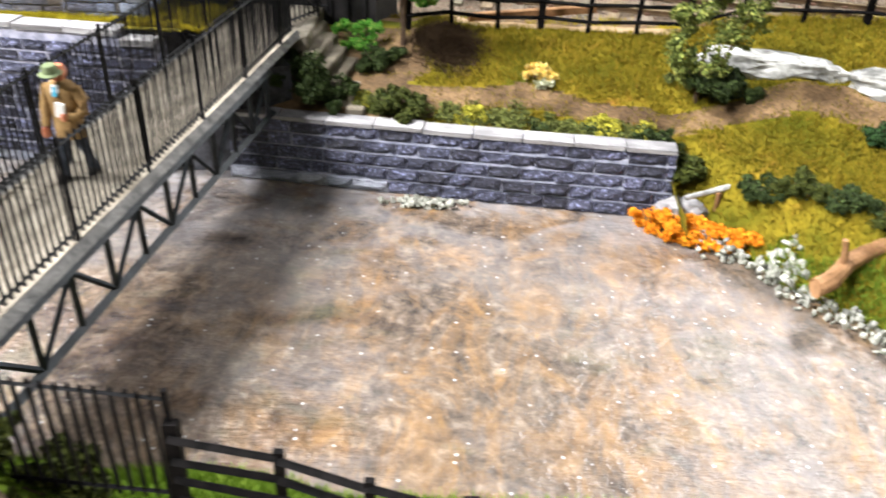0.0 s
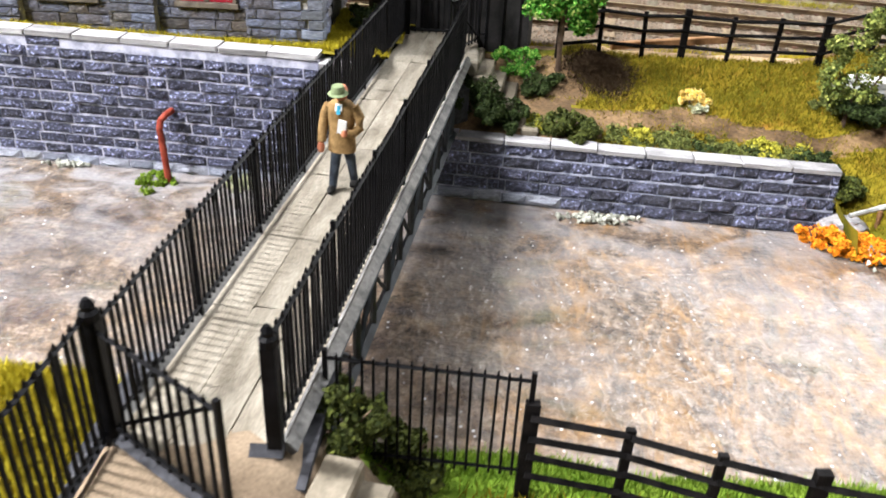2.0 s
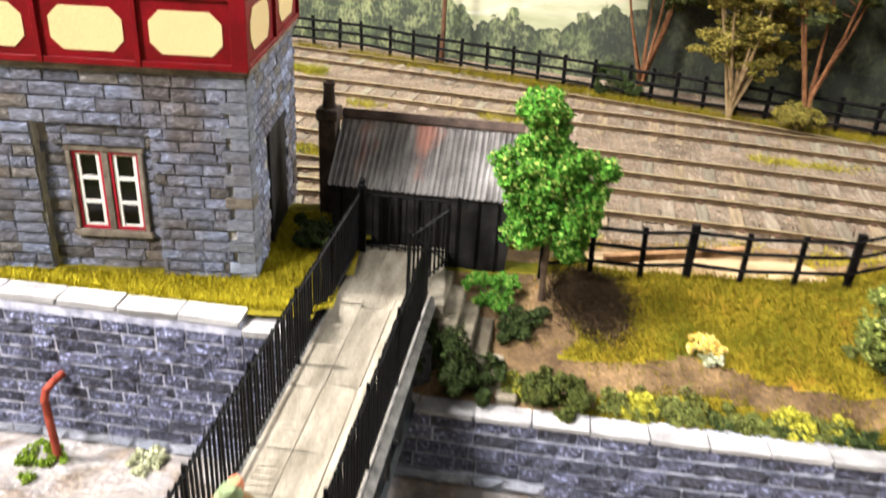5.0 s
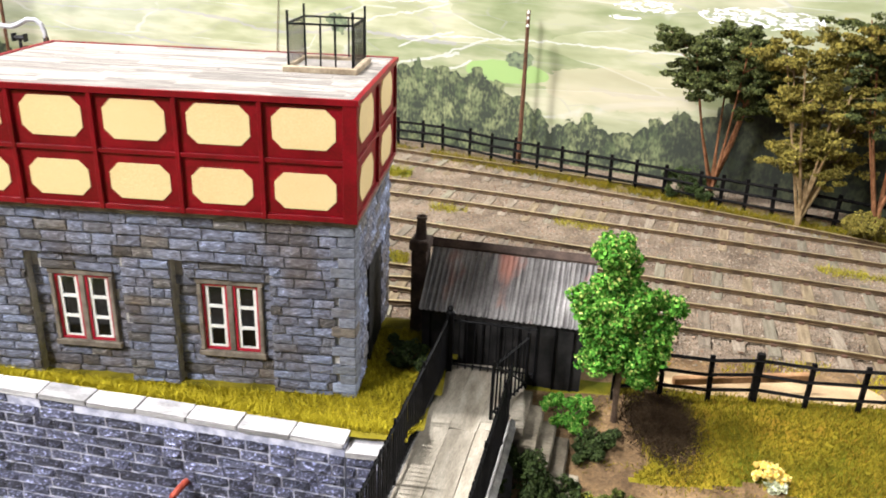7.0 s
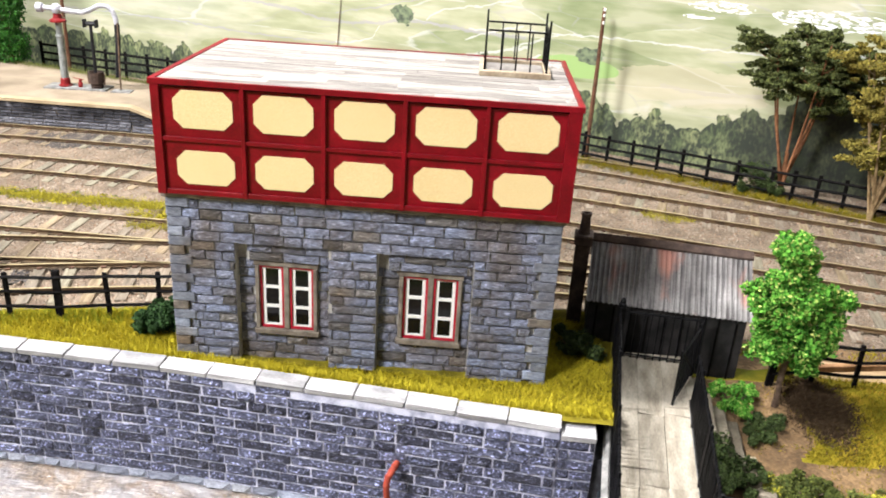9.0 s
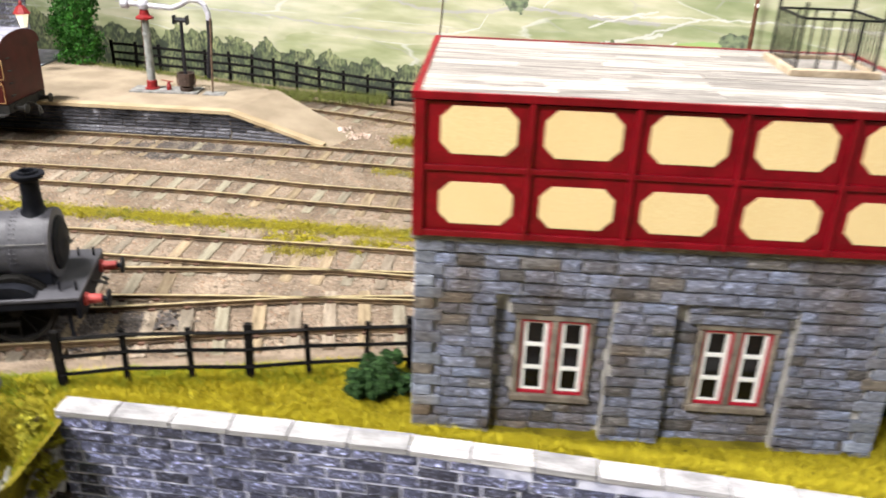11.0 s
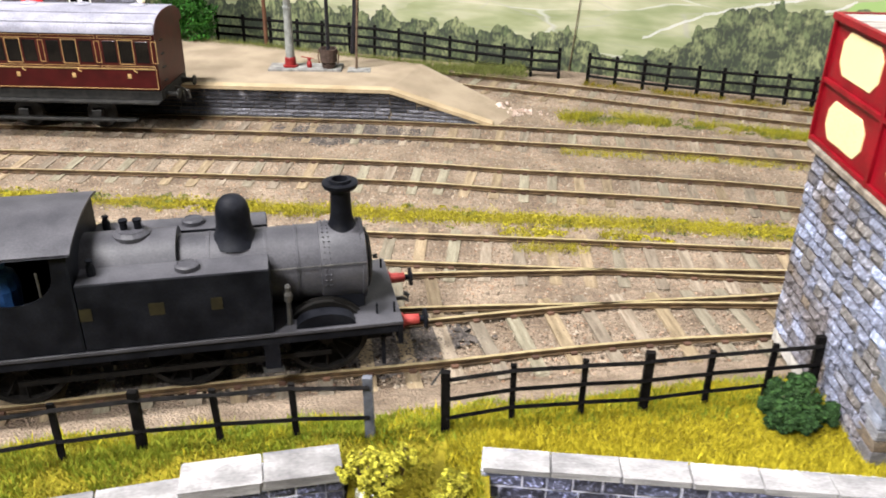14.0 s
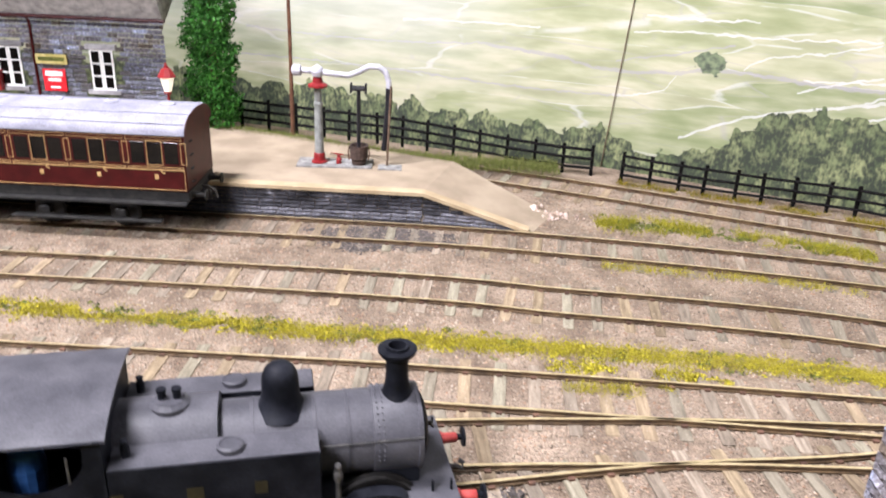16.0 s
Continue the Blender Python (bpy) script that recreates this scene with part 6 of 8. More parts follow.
part("smokebox_saddle", box(-0.95, -0.42, -0.42, 0.42, 0.831, 1.1, 0.02), M_LOCO, engine)
part("smokebox_door", drum([(0.4, 0.0), (0.39, 0.03), (0.3, 0.07), (0.05, 0.1)], -0.375, BZ, 24), M_LOCO, engine)
bm = bmesh.new()
tube(bm, [(-0.26, 0, BZ), (-0.2, 0, BZ)], 0.03, 6)
tube(bm, [(-0.22, -0.12, BZ + 0.04), (-0.22, 0.12, BZ - 0.04)], 0.012, 5)
part("door_dart", bm, M_STEEL, engine)
rv = bmesh.new()
for xx in (-0.9, -0.84, -0.44):
    for k in range(26):
        a = math.radians(-100 + 200 * k / 25)
        bmesh.ops.create_icosphere(rv, subdivisions=1, radius=0.014, matrix=Matrix.Translation((xx, 0.513 * math.sin(a), BZ + 0.513 * math.cos(a))))
tagged(part("riveting", rv, M_LOCOTOP, engine), kind="stuff")
part("boiler", drum([(0.48, 0.0), (0.485, 0.0), (0.485, 1.72), (0.48, 1.72)], -2.67, BZ), M_LOCOTOP, engine, "grey boiler barrel", smooth=True)
for xx in (-1.25, -1.62, -2.3):
    part("boiler_band", drum([(0.486, 0), (0.493, 0.003), (0.493, 0.037), (0.486, 0.04)], xx, BZ), M_LOCOTOP, engine)
fb = bmesh.new()
sec = [(-0.53, 0.83), (-0.53, 1.5)] + [(-0.53 * math.cos(math.radians(a)), 1.42 + 0.5 * math.sin(math.radians(a))) for a in range(15, 166, 15)] + [(0.53, 1.5), (0.53, 0.83)]
fa, fbk = [fb.verts.new((-2.64, y, z)) for y, z in sec], [fb.verts.new((-3.72, y, z)) for y, z in sec]
fb.faces.new(fa)
fb.faces.new(fbk[::-1])
for k in range(len(sec)):
    j = (k + 1) % len(sec)
    fb.faces.new((fa[k], fbk[k], fbk[j], fa[j]))
part("firebox", fb, M_LOCOTOP, engine, smooth=True)
bm = bmesh.new()
lathe(bm, [(0.22, 1.9), (0.22, 1.95), (0.17, 1.99), (0.165, 2.0)], 18, Matrix.Translation((-3.15, 0, -0.02)))
part("valve_base", bm, M_LOCOTOP, engine)
for sx in (-0.08, 0.08):
    bm = bmesh.new()
    lathe(bm, [(0.045, 1.97), (0.045, 2.06), (0.055, 2.07), (0.055, 2.1), (0.03, 2.1)], 10, Matrix.Translation((-3.15 + sx, 0, 0)))
    part("safety_valve", bm, M_LOCO, engine)
bm = bmesh.new()
lathe(bm, [(0.26, 1.75), (0.2, 1.8), (0.16, 1.87), (0.14, 1.96), (0.13, 2.1), (0.128, 2.27), (0.145, 2.3), (0.2, 2.33), (0.225, 2.37), (0.225, 2.4), (0.19, 2.41), (0.135, 2.4), (0.13, 2.44), (0.1, 2.44), (0.095, 2.2)], 32, Matrix.Translation((-0.64, 0, 0)))
part("chimney", bm, M_LOCO, engine, "tall black chimney with a flared lip", smooth=True)
bm = bmesh.new()
lathe(bm, [(0.34, 1.72), (0.29, 1.77), (0.24, 1.83), (0.215, 1.92), (0.208, 2.0), (0.206, 2.1), (0.195, 2.18), (0.165, 2.25), (0.12, 2.295), (0.06, 2.32), (0.01, 2.325)], 36, Matrix.Translation((-1.96, 0, 0)))
part("dome", bm, M_LOCO, engine, "round-topped black steam dome", smooth=True)
for sy in (-1, 1):
    tk = part("side_tank", box(-3.71, -1.57, min(sy * 0.42, sy * 0.83), max(sy * 0.42, sy * 0.83), 0.831, 1.7, 0.012), M_LOCO, engine, "black side tank with dull gold lettering" if sy < 0 else "")
    bm = bmesh.new()
    lathe(bm, [(0.13, 1.7), (0.14, 1.71), (0.14, 1.76), (0.11, 1.775), (0.105, 1.765), (0.02, 1.77)], 16, Matrix.Translation((-2.5, sy * 0.63, 0)))
    part("filler_cap", bm, M_LOCOTOP, tk)
    part("tank_top", box(-3.7, -1.58, min(sy * 0.42, sy * 0.82), max(sy * 0.42, sy * 0.82), 1.701, 1.706), M_LOCOTOP, tk, "grey tank top")
    bm = bmesh.new()
    lathe(bm, [(0.05, 1.7), (0.05, 1.82), (0.03, 1.86), (0.045, 1.9)], 8, Matrix.Translation((-3.55, sy * 0.6, 0)))
    part("vent", bm, M_LOCO, tk)
for x, w in ((-3.64, 0.13), (-2.87, 0.17), (-2.2, 0.13)):
    part("letter_bar", box(x - w / 2, x + w / 2, -0.835, -0.831, 1.24, 1.4), M_GOLD, engine, "dull gold painted mark")
for sy in (-1, 1):
    bm = bmesh.new()
    n = 14
    out = [(-0.95 + 0.36 * math.cos(math.pi * k / n), 0.831 + 0.17 * math.sin(math.pi * k / n)) for k in range(n + 1)]
    ya_, yb_ = sorted((sy * 0.62, sy * 0.8))
    f1, f2 = [bm.verts.new((x, ya_, z)) for x, z in out], [bm.verts.new((x, yb_, z)) for x, z in out]
    bm.faces.new(f1)
    bm.faces.new(f2[::-1])
    for k in range(n):
        bm.faces.new((f1[k], f1[k + 1], f2[k + 1], f2[k]))
    part("splasher", bm, M_LOCO, engine)
    bm = bmesh.new()
    lathe(bm, [(0.035, 0.831), (0.03, 1.15), (0.05, 1.17), (0.055, 1.25), (0.035, 1.3), (0.04, 1.36), (0.02, 1.39)], 10, Matrix.Translation((-1.38, sy * 0.66, 0)))
    part("lubricator", bm, M_STEEL, engine)
    bm = bmesh.new()
    tube(bm, [(-0.4, sy * 0.53, BZ + 0.2), (-1.55, sy * 0.53, BZ + 0.2)], 0.012, 5)
    part("handrail", bm, M_STEEL, engine)
    for xx in (-0.08, -0.3):
        part("lamp_iron", box(xx - 0.012, xx + 0.012, sy * 0.6 - 0.02, sy * 0.6 + 0.02, 0.831, 0.97), M_LOCO, engine)
    part("step", box(-1.75, -1.5, sy * 0.82 - 0.06, sy * 0.82 + 0.06, 0.28, 0.3), M_STEEL, engine)
    part("step_hanger", box(-1.72, -1.53, sy * 0.8 - 0.008, sy * 0.8 + 0.008, 0.301, 0.66), M_LOCO, engine)
    part("guard_iron", box(-0.25, -0.2, sy * 0.6 - 0.02, sy * 0.6 + 0.02, 0.06, 0.48), M_LOCO, engine)
# cab and bunker
roof_sec = [(-0.9, 2.13)] + [(0.9 * math.sin(math.radians(a)) / math.sin(math.radians(55)), 2.13 + 0.11 * (math.cos(math.radians(a)) - math.cos(math.radians(55))) / (1 - math.cos(math.radians(55)))) for a in range(-46, 47, 9)] + [(0.9, 2.13)]
bm = bmesh.new()
rows = [[bm.verts.new((x, y, z + d)) for y, z in roof_sec] for x, d in ((-3.66, 0), (-5.35, 0), (-5.35, -0.03), (-3.66, -0.03))]
for a in range(4):
    b = (a + 1) % 4
    for k in range(len(roof_sec) - 1):
        bm.faces.new((rows[a][k], rows[b][k], rows[b][k + 1], rows[a][k + 1]))
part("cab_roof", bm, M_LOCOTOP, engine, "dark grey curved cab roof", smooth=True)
for xx in (-3.72, -5.3):
    bm = bmesh.new()
    sec = [(-0.83, 0.83), (0.83, 0.83)] + [(y * 0.93, z - 0.03) for y, z in reversed(roof_sec)]
    f1, f2 = [bm.verts.new((xx, y, z)) for y, z in sec], [bm.verts.new((xx - 0.03, y, z)) for y, z in sec]
    bm.faces.new(f1)
    bm.faces.new(f2[::-1])
    for k in range(len(sec)):
        bm.faces.new((f1[k], f2[k], f2[(k + 1) % len(sec)], f1[(k + 1) % len(sec)]))
    part("cab_sheet", bm, M_LOCO, engine)
for sy in (-1, 1):
    y = sy * 0.815
    # one sheet with a wide round-bottomed opening under the roof
    edge_line = [(-5.3, 2.12), (-4.9, 2.12)] + [(-4.4 - 0.499 * math.cos(math.radians(a)), 1.95 - 0.45 * math.sin(math.radians(a)) ** 0.7) for a in range(0, 181, 15)] + [(-3.9, 2.12), (-3.72, 2.12)]
    bm = bmesh.new()
    cols = [[bm.verts.new((u, y + d, v)) for v in (0.831, w_) for d in (-0.015, 0.015)] for u, w_ in edge_line]
    for a, b in zip(cols, cols[1:]):
        for k in ((0, 2), (2, 3), (3, 1), (1, 0)):
            bm.faces.new((a[k[0]], a[k[1]], b[k[1]], b[k[0]]))
    part("cab_side", bm, M_LOCO, engine)
    bm = bmesh.new()
    tube(bm, [(-4.06, y, 0.9), (-4.06, y, 1.9)], 0.014, 5)
    part("grab_rail", bm, M_STEEL, engine)
part("bunker", box(-6.7, -5.34, -0.83, 0.83, 0.831, 1.75, 0.015), M_LOCO, engine)
part("frame", box(-6.6, -0.07, -0.36, 0.36, 0.3, 0.775), M_LOCO, engine)
wheel_places = [(x, sy) for x in (-0.95, -2.65, -4.55) for sy in (-1, 1)]
for x, sy in wheel_places:
    R = 0.52
    bm = bmesh.new()
    lathe(bm, [(R - 0.06, -0.04), (R + 0.03, -0.04), (R + 0.03, -0.02), (R, 0.0), (R - 0.005, 0.06), (R - 0.06, 0.06), (R - 0.06, -0.04)], 28, Matrix.Translation((x, sy * 0.5, R)) @ Matrix.Rotation(math.pi / 2 * -sy, 4, "X"))
    w = part("wheel", bm, M_UNDER2, engine, "spoked driving wheel")
    sp = bmesh.new()
    for k in range(12):
        a = math.pi * 2 * k / 12
        tube(sp, [(x, sy * 0.51, R), (x + 0.47 * math.cos(a), sy * 0.51, R + 0.47 * math.sin(a))], 0.018, 4)
    lathe(sp, [(0.09, -0.05), (0.09, 0.09), (0.04, 0.1)], 12, Matrix.Translation((x, sy * 0.5, R)) @ Matrix.Rotation(math.pi / 2 * -sy, 4, "X"))
    part("spoke_centre", sp, M_UNDER2, w)
for sy in (-1, 1):
    part("coupling_rod", box(-4.6, -0.9, sy * 0.6 - 0.02, sy * 0.6 + 0.02, 0.3, 0.37), M_UNDER2, engine)
    for x in (-1.8, -3.6):
        part("brake_hanger", box(x - 0.05, x + 0.05, sy * 0.5 - 0.04, sy * 0.5 + 0.04, 0.2, 0.7), M_LOCO, engine)
figure = bmesh.new()
lathe(figure, [(0.1, 0.83), (0.17, 1.2), (0.2, 1.5), (0.16, 1.68), (0.07, 1.74), (0.09, 1.85), (0.06, 1.96), (0.01, 1.98)], 14)
solid("crew_figurine", figure, M_BLUE, "small painted crew figurine in blue inside the cab", "figurine", m=engine.matrix_basis.copy() @ Matrix.Scale(1 / S, 4) @ at(-4.6, -0.3, 0))

# ---- passenger coach ----
M_LININGS = mat("gold_lining", (0.34, 0.21, 0.08), (0.5, 0.34, 0.15), 8, 0.4, bump=0)
M_COACHROOF = mat("pale_lilac_grey_roof", (0.185, 0.185, 0.225), (0.29, 0.29, 0.345), 2, 0.55, bump=0.08, fine=30, spec=0.2)
M_UNDER = mat("black_underframe", (0.008, 0.008, 0.008), (0.025, 0.024, 0.022), 6, 0.7, bump=0.2)
coach = thing("passenger_coach", -20.1, 23.25, 0, 0, "maroon panelled coach with gold lining and a pale roof", "coach")
CL, HW = 11.25, 0.9
part("body", box(-CL, 0, -HW, HW, 1.0, 2.28, 0.02), M_MAROON, coach, "maroon panelled body")
sec = [(-HW - 0.04, 2.26)] + [((HW + 0.04) * math.sin(math.radians(a)), 2.26 + 0.42 * (math.cos(math.radians(a)) ** 0.8)) for a in range(-82, 83, 10)] + [(HW + 0.04, 2.26)]
bm = bmesh.new()
f1, f2 = [bm.verts.new((0.03, y, z)) for y, z in sec], [bm.verts.new((-CL - 0.03, y, z)) for y, z in sec]
bm.faces.new(f2[::-1])
bm.faces.new(f1)
for k in range(len(sec)):
    bm.faces.new((f1[k], f2[k], f2[(k + 1) % len(sec)], f1[(k + 1) % len(sec)]))
part("roof", bm, M_COACHROOF, coach, "pale lilac-grey curved roof", smooth=True)
bm = bmesh.new()
e1 = [bm.verts.new((0.034, y * 0.97, z - 0.005)) for y, z in sec]
bm.faces.new(e1)
e2 = [bm.verts.new((0.05, y * 0.97, z - 0.005)) for y, z in sec]
bm.faces.new(e2)
for k in range(len(sec)):
    bm.faces.new((e1[k], e2[k], e2[(k + 1) % len(sec)], e1[(k + 1) % len(sec)]))
part("end_panel", bm, M_MAROON, coach)
for a in (-64, -34, 34, 64):
    y, z = (HW + 0.04) * math.sin(math.radians(a)), 2.26 + 0.42 * (math.cos(math.radians(a)) ** 0.8)
    part("rain_strip", box(-CL, 0.0, y - 0.012, y + 0.012, z - 0.01, z + 0.02), M_COACHROOF, coach)
PITCH = 1.25


def lined(x0, x1, z0, z1, y, w=0.016):
    bm = bmesh.new()
    w *= 0.72
    for a in ((x0, x0 + w, z0, z1), (x1 - w, x1, z0, z1), (x0 + w, x1 - w, z0, z0 + w), (x0 + w, x1 - w, z1 - w, z1)):
        tri_box(bm, a[0], a[1], y - 0.006, y + 0.004, a[2], a[3])
    return bm


for k in range(9):
    c = -0.65 - PITCH * k
    for sy in (-1, 1):
        yy = sy * (HW + 0.004)
        for off in (-0.36, 0.0, 0.36):
            part("window", box(c + off - 0.15, c + off + 0.15, min(yy, yy - sy * 0.02), max(yy, yy - sy * 0.02) + 0.001, 1.62, 2.1, 0.004), M_GLASSDK, coach)
        if sy < 0:
            part("door_lining", lined(c - 0.17, c + 0.17, 1.59, 2.13, -HW - 0.004), M_LININGS, coach, "gold lining round the door light")
            part("waist_lining", lined(c - 0.6, c + 0.6, 1.5, 1.555, -HW - 0.004, 0.012), M_LININGS, coach)
            part("top_lining", lined(c - 0.6, c + 0.6, 2.15, 2.22, -HW - 0.004, 0.012), M_LININGS, coach)
            part("pillar_lining", lined(c + 0.565, c + 0.685, 1.62, 2.1, -HW - 0.004, 0.014), M_LININGS, coach)
            part("class_mark", box(c - 0.04, c + 0.04, -HW - 0.012, -HW - 0.001, 1.28, 1.38), M_LININGS, coach, "small gold mark on the door")
            bm = bmesh.new()
            tube(bm, [(c + 0.13, -HW - 0.01, 1.5), (c + 0.13, -HW - 0.04, 1.46), (c + 0.2, -HW - 0.04, 1.42)], 0.014, 5)
            part("door_handle", bm, M_LININGS, coach)
    bm = bmesh.new()
    lathe(bm, [(0.19, 2.62), (0.19, 2.69), (0.16, 2.71), (0.05, 2.72), (0.04, 2.745)], 14, Matrix.Translation((c, 0.12, 0)))
    part("roof_vent", bm, M_COACHROOF, coach)
part("bottom_lining", lined(-CL + 0.03, -0.03, 1.04, 1.49, -HW - 0.004, 0.014), M_LININGS, coach)
part("solebar", box(-CL, 0, -0.86, 0.86, 0.78, 0.995), M_UNDER, coach)
for sy in (-1, 1):
    part("footboard", box(-CL, -0.02, sy * 0.98 - 0.1, sy * 0.98 + 0.1, 0.74, 0.775), M_UNDER, coach, "long black upper footboard")
    for a, b in ((-3.9, -0.6), (-CL + 0.6, -CL + 3.9)):
        part("footboard", box(a, b, sy * 0.98 - 0.1, sy * 0.98 + 0.1, 0.33, 0.365), M_UNDER, coach)
for x in (-1.6, -3.3, -CL + 3.3, -CL + 1.6):
    for sy in (-1, 1):
        bm = bmesh.new()
        lathe(bm, [(0.1, -0.05), (0.34, -0.04), (0.36, -0.03), (0.33, 0.05), (0.1, 0.06)], 20, Matrix.Translation((x, sy * 0.52, 0.345)) @ Matrix.Rotation(math.pi / 2 * -sy, 4, "X"))
        part("wheel", bm, M_UNDER, coach)
        part("axle_box", box(x - 0.12, x + 0.12, sy * 0.72 - 0.08, sy * 0.72 + 0.08, 0.22, 0.5, 0.02), M_UNDER, coach)
for sy in (-1, 1):
    bf = part("buffer", drum([(0.09, 0.0), (0.06, 0.06), (0.05, 0.26), (0.12, 0.27), (0.12, 0.3), (0.05, 0.32)], 0.0, 0.86, 14, sy * 0.58), M_UNDER, coach)
for z in (1.2, 1.5, 1.8, 2.1):
    part("end_step", box(0.051, 0.1, -0.75, -0.6, z - 0.012, z + 0.012), M_UNDER, coach)
bm = bmesh.new()
tube(bm, [(0.0, 0, 0.86), (0.15, 0, 0.84), (0.32, -0.05, 0.78), (0.36, -0.05, 0.6)], 0.03, 6)
tube(bm, [(0.03, 0.25, 0.8), (0.1, 0.25, 0.62), (0.12, 0.22, 0.45)], 0.035, 6)
part("coupling", bm, M_STEEL, coach)

# ---- station building ----
M_SLATE = mat("grey_slate", (0.19, 0.19, 0.24), (0.32, 0.32, 0.39), 3, 0.7, bump=0.3, fine=20)
M_SIGNRED = mat("enamel_red", (0.55, 0.015, 0.02), (0.65, 0.03, 0.04), 5, 0.3, bump=0)
M_SIGNYEL = mat("faded_yellow_enamel", (0.45, 0.38, 0.12), (0.6, 0.52, 0.22), 7, 0.5, bump=0)
station = thing("station_building", -22.42, 28.0, 0.7, 0, "grey stone station building with slate roof and maroon gutter", "building")
part("wall", box(-10, -0.03, 0.03, 2.2, -0.3, 3.12), M_TMORTAR, station)
M_STATION = mat("station_stone", (0.5, 0.48, 0.47), (0.85, 0.85, 0.86), 4, 0.85, bump=0.7, fine=9, rand=0.2, lo=0.36, hi=0.56, c3=(2.4, 2.4, 2.6), stretch=(2.5, 1, 1), palette=[(0.1, 0.103, 0.135), (0.135, 0.142, 0.18), (0.12, 0.115, 0.125), (0.2, 0.21, 0.26), (0.11, 0.103, 0.108), (0.16, 0.165, 0.2)])
SBLOCK = [block_mesh("station_block", M_STATION, 160 + k, 0.08) for k in range(4)]


def station_gap(x, y, z, s):
    return (-2.2 < x < -1.36 and 0.95 < z < 2.38) or (-4.77 < x < -3.93 and 0.95 < z < 2.38)


part("roof", box(-10.2, 0.12, -0.22, 2.4, 0, 0.05, 0.01), M_SLATE, station, "dark grey slate roof")
rf = station.children[-1]
rf.matrix_basis = pose(0, -0.02, 3.15, 33, 0, 0)
bm = bmesh.new()
tube(bm, [(-10.2, -0.24, 3.06), (0.14, -0.24, 3.06)], 0.05, 8)
part("gutter", bm, M_MAROON, station, "maroon gutter")
bm = bmesh.new()
tube(bm, [(-3.62, -0.22, 3.05), (-3.62, -0.05, 2.9), (-3.62, -0.05, 0.0)], 0.04, 8)
part("downpipe", bm, M_MAROON, station)
for wx in (-1.78, -4.35):
    for a in ((-0.42, 0.42, -0.06, 0.1, 2.2, 2.34), (-0.46, 0.46, -0.08, 0.1, 0.98, 1.1)):
        part("lintel" if a[4] > 2 else "window_sill", box(wx + a[0], wx + a[1], a[2], a[3], a[4], a[5], 0.01), M_COPING, station)
    for k in range(2):
        x0 = wx - 0.32 + k * 0.33
        fr = part("window", box(x0, x0 + 0.31, -0.02, 0.02, 1.1, 2.2), M_WHITE, station, "white sash window with six panes")
        for j in range(3):
            part("pane", box(x0 + 0.05, x0 + 0.26, -0.026, -0.021, 1.16 + j * 0.345, 1.46 + j * 0.345), M_GLASSDK, fr)
sign = thing("enamel_sign", -25.55, 27.93, 2.08, 0, "red enamel advertising sign with pale marks on the stone wall", "sign")
part("plate", box(-0.31, 0.31, -0.012, 0.03, -0.35, 0.25), M_SIGNRED, sign)
for a in ((-0.24, 0.24, 0.06, 0.2), (-0.18, 0.18, -0.08, 0.0), (-0.14, 0.14, -0.27, -0.22)):
    part("pale_bar", box(a[0], a[1], -0.018, -0.013, a[2], a[3]), M_WHITE, sign)
sign2 = thing("wall_sign", -25.57, 27.93, 2.6, 0, "faded yellow sign with dark worn marks on the stone wall", "sign")
part("plate", box(-0.43, 0.43, -0.012, 0.03, -0.13, 0.13), M_SIGNYEL, sign2)
part("dark_bar", box(-0.36, 0.36, -0.018, -0.013, -0.05, 0.06), M_LEAF_O, sign2)
box2 = thing("wall_box", -27.2, 27.85, 1.9, 0, "small dark red box fixed to the station wall", "box")
part("case", box(-0.2, 0.2, -0.1, 0.12, -0.2, 0.35, 0.02), M_CRANERED, box2)

# platform lamp, alight
M_LAMPGLOW = bpy.data.materials.new("lit_lantern_glass")
M_LAMPGLOW.use_nodes = True
M_LAMPGLOW.node_tree.nodes["Principled BSDF"].inputs["Emission Color"].default_value = (1.0, 0.9, 0.6, 1)
M_LAMPGLOW.node_tree.nodes["Principled BSDF"].inputs["Emission Strength"].default_value = 0.8
lamp = thing("platform_lamp", -22.15, 27.2, 0.7, 0, "red cast-iron platform lamp with a lit lantern", "lamp")
bm = bmesh.new()
lathe(bm, [(0.1, 0.0), (0.08, 0.2), (0.045, 0.3), (0.04, 1.25), (0.1, 1.28), (0.1, 1.34)], 10)
part("post", bm, M_CRANERED, lamp)
bm = bmesh.new()
lathe(bm, [(0.1, 1.34), (0.2, 1.72)], 6)
part("lantern", bm, M_LAMPGLOW, lamp, "glowing lantern glass")
bm = bmesh.new()
lathe(bm, [(0.25, 1.721), (0.23, 1.76), (0.12, 1.93), (0.05, 1.97), (0.05, 2.03), (0.01, 2.1)], 8)
part("lantern_cap", bm, M_CRANERED, lamp)

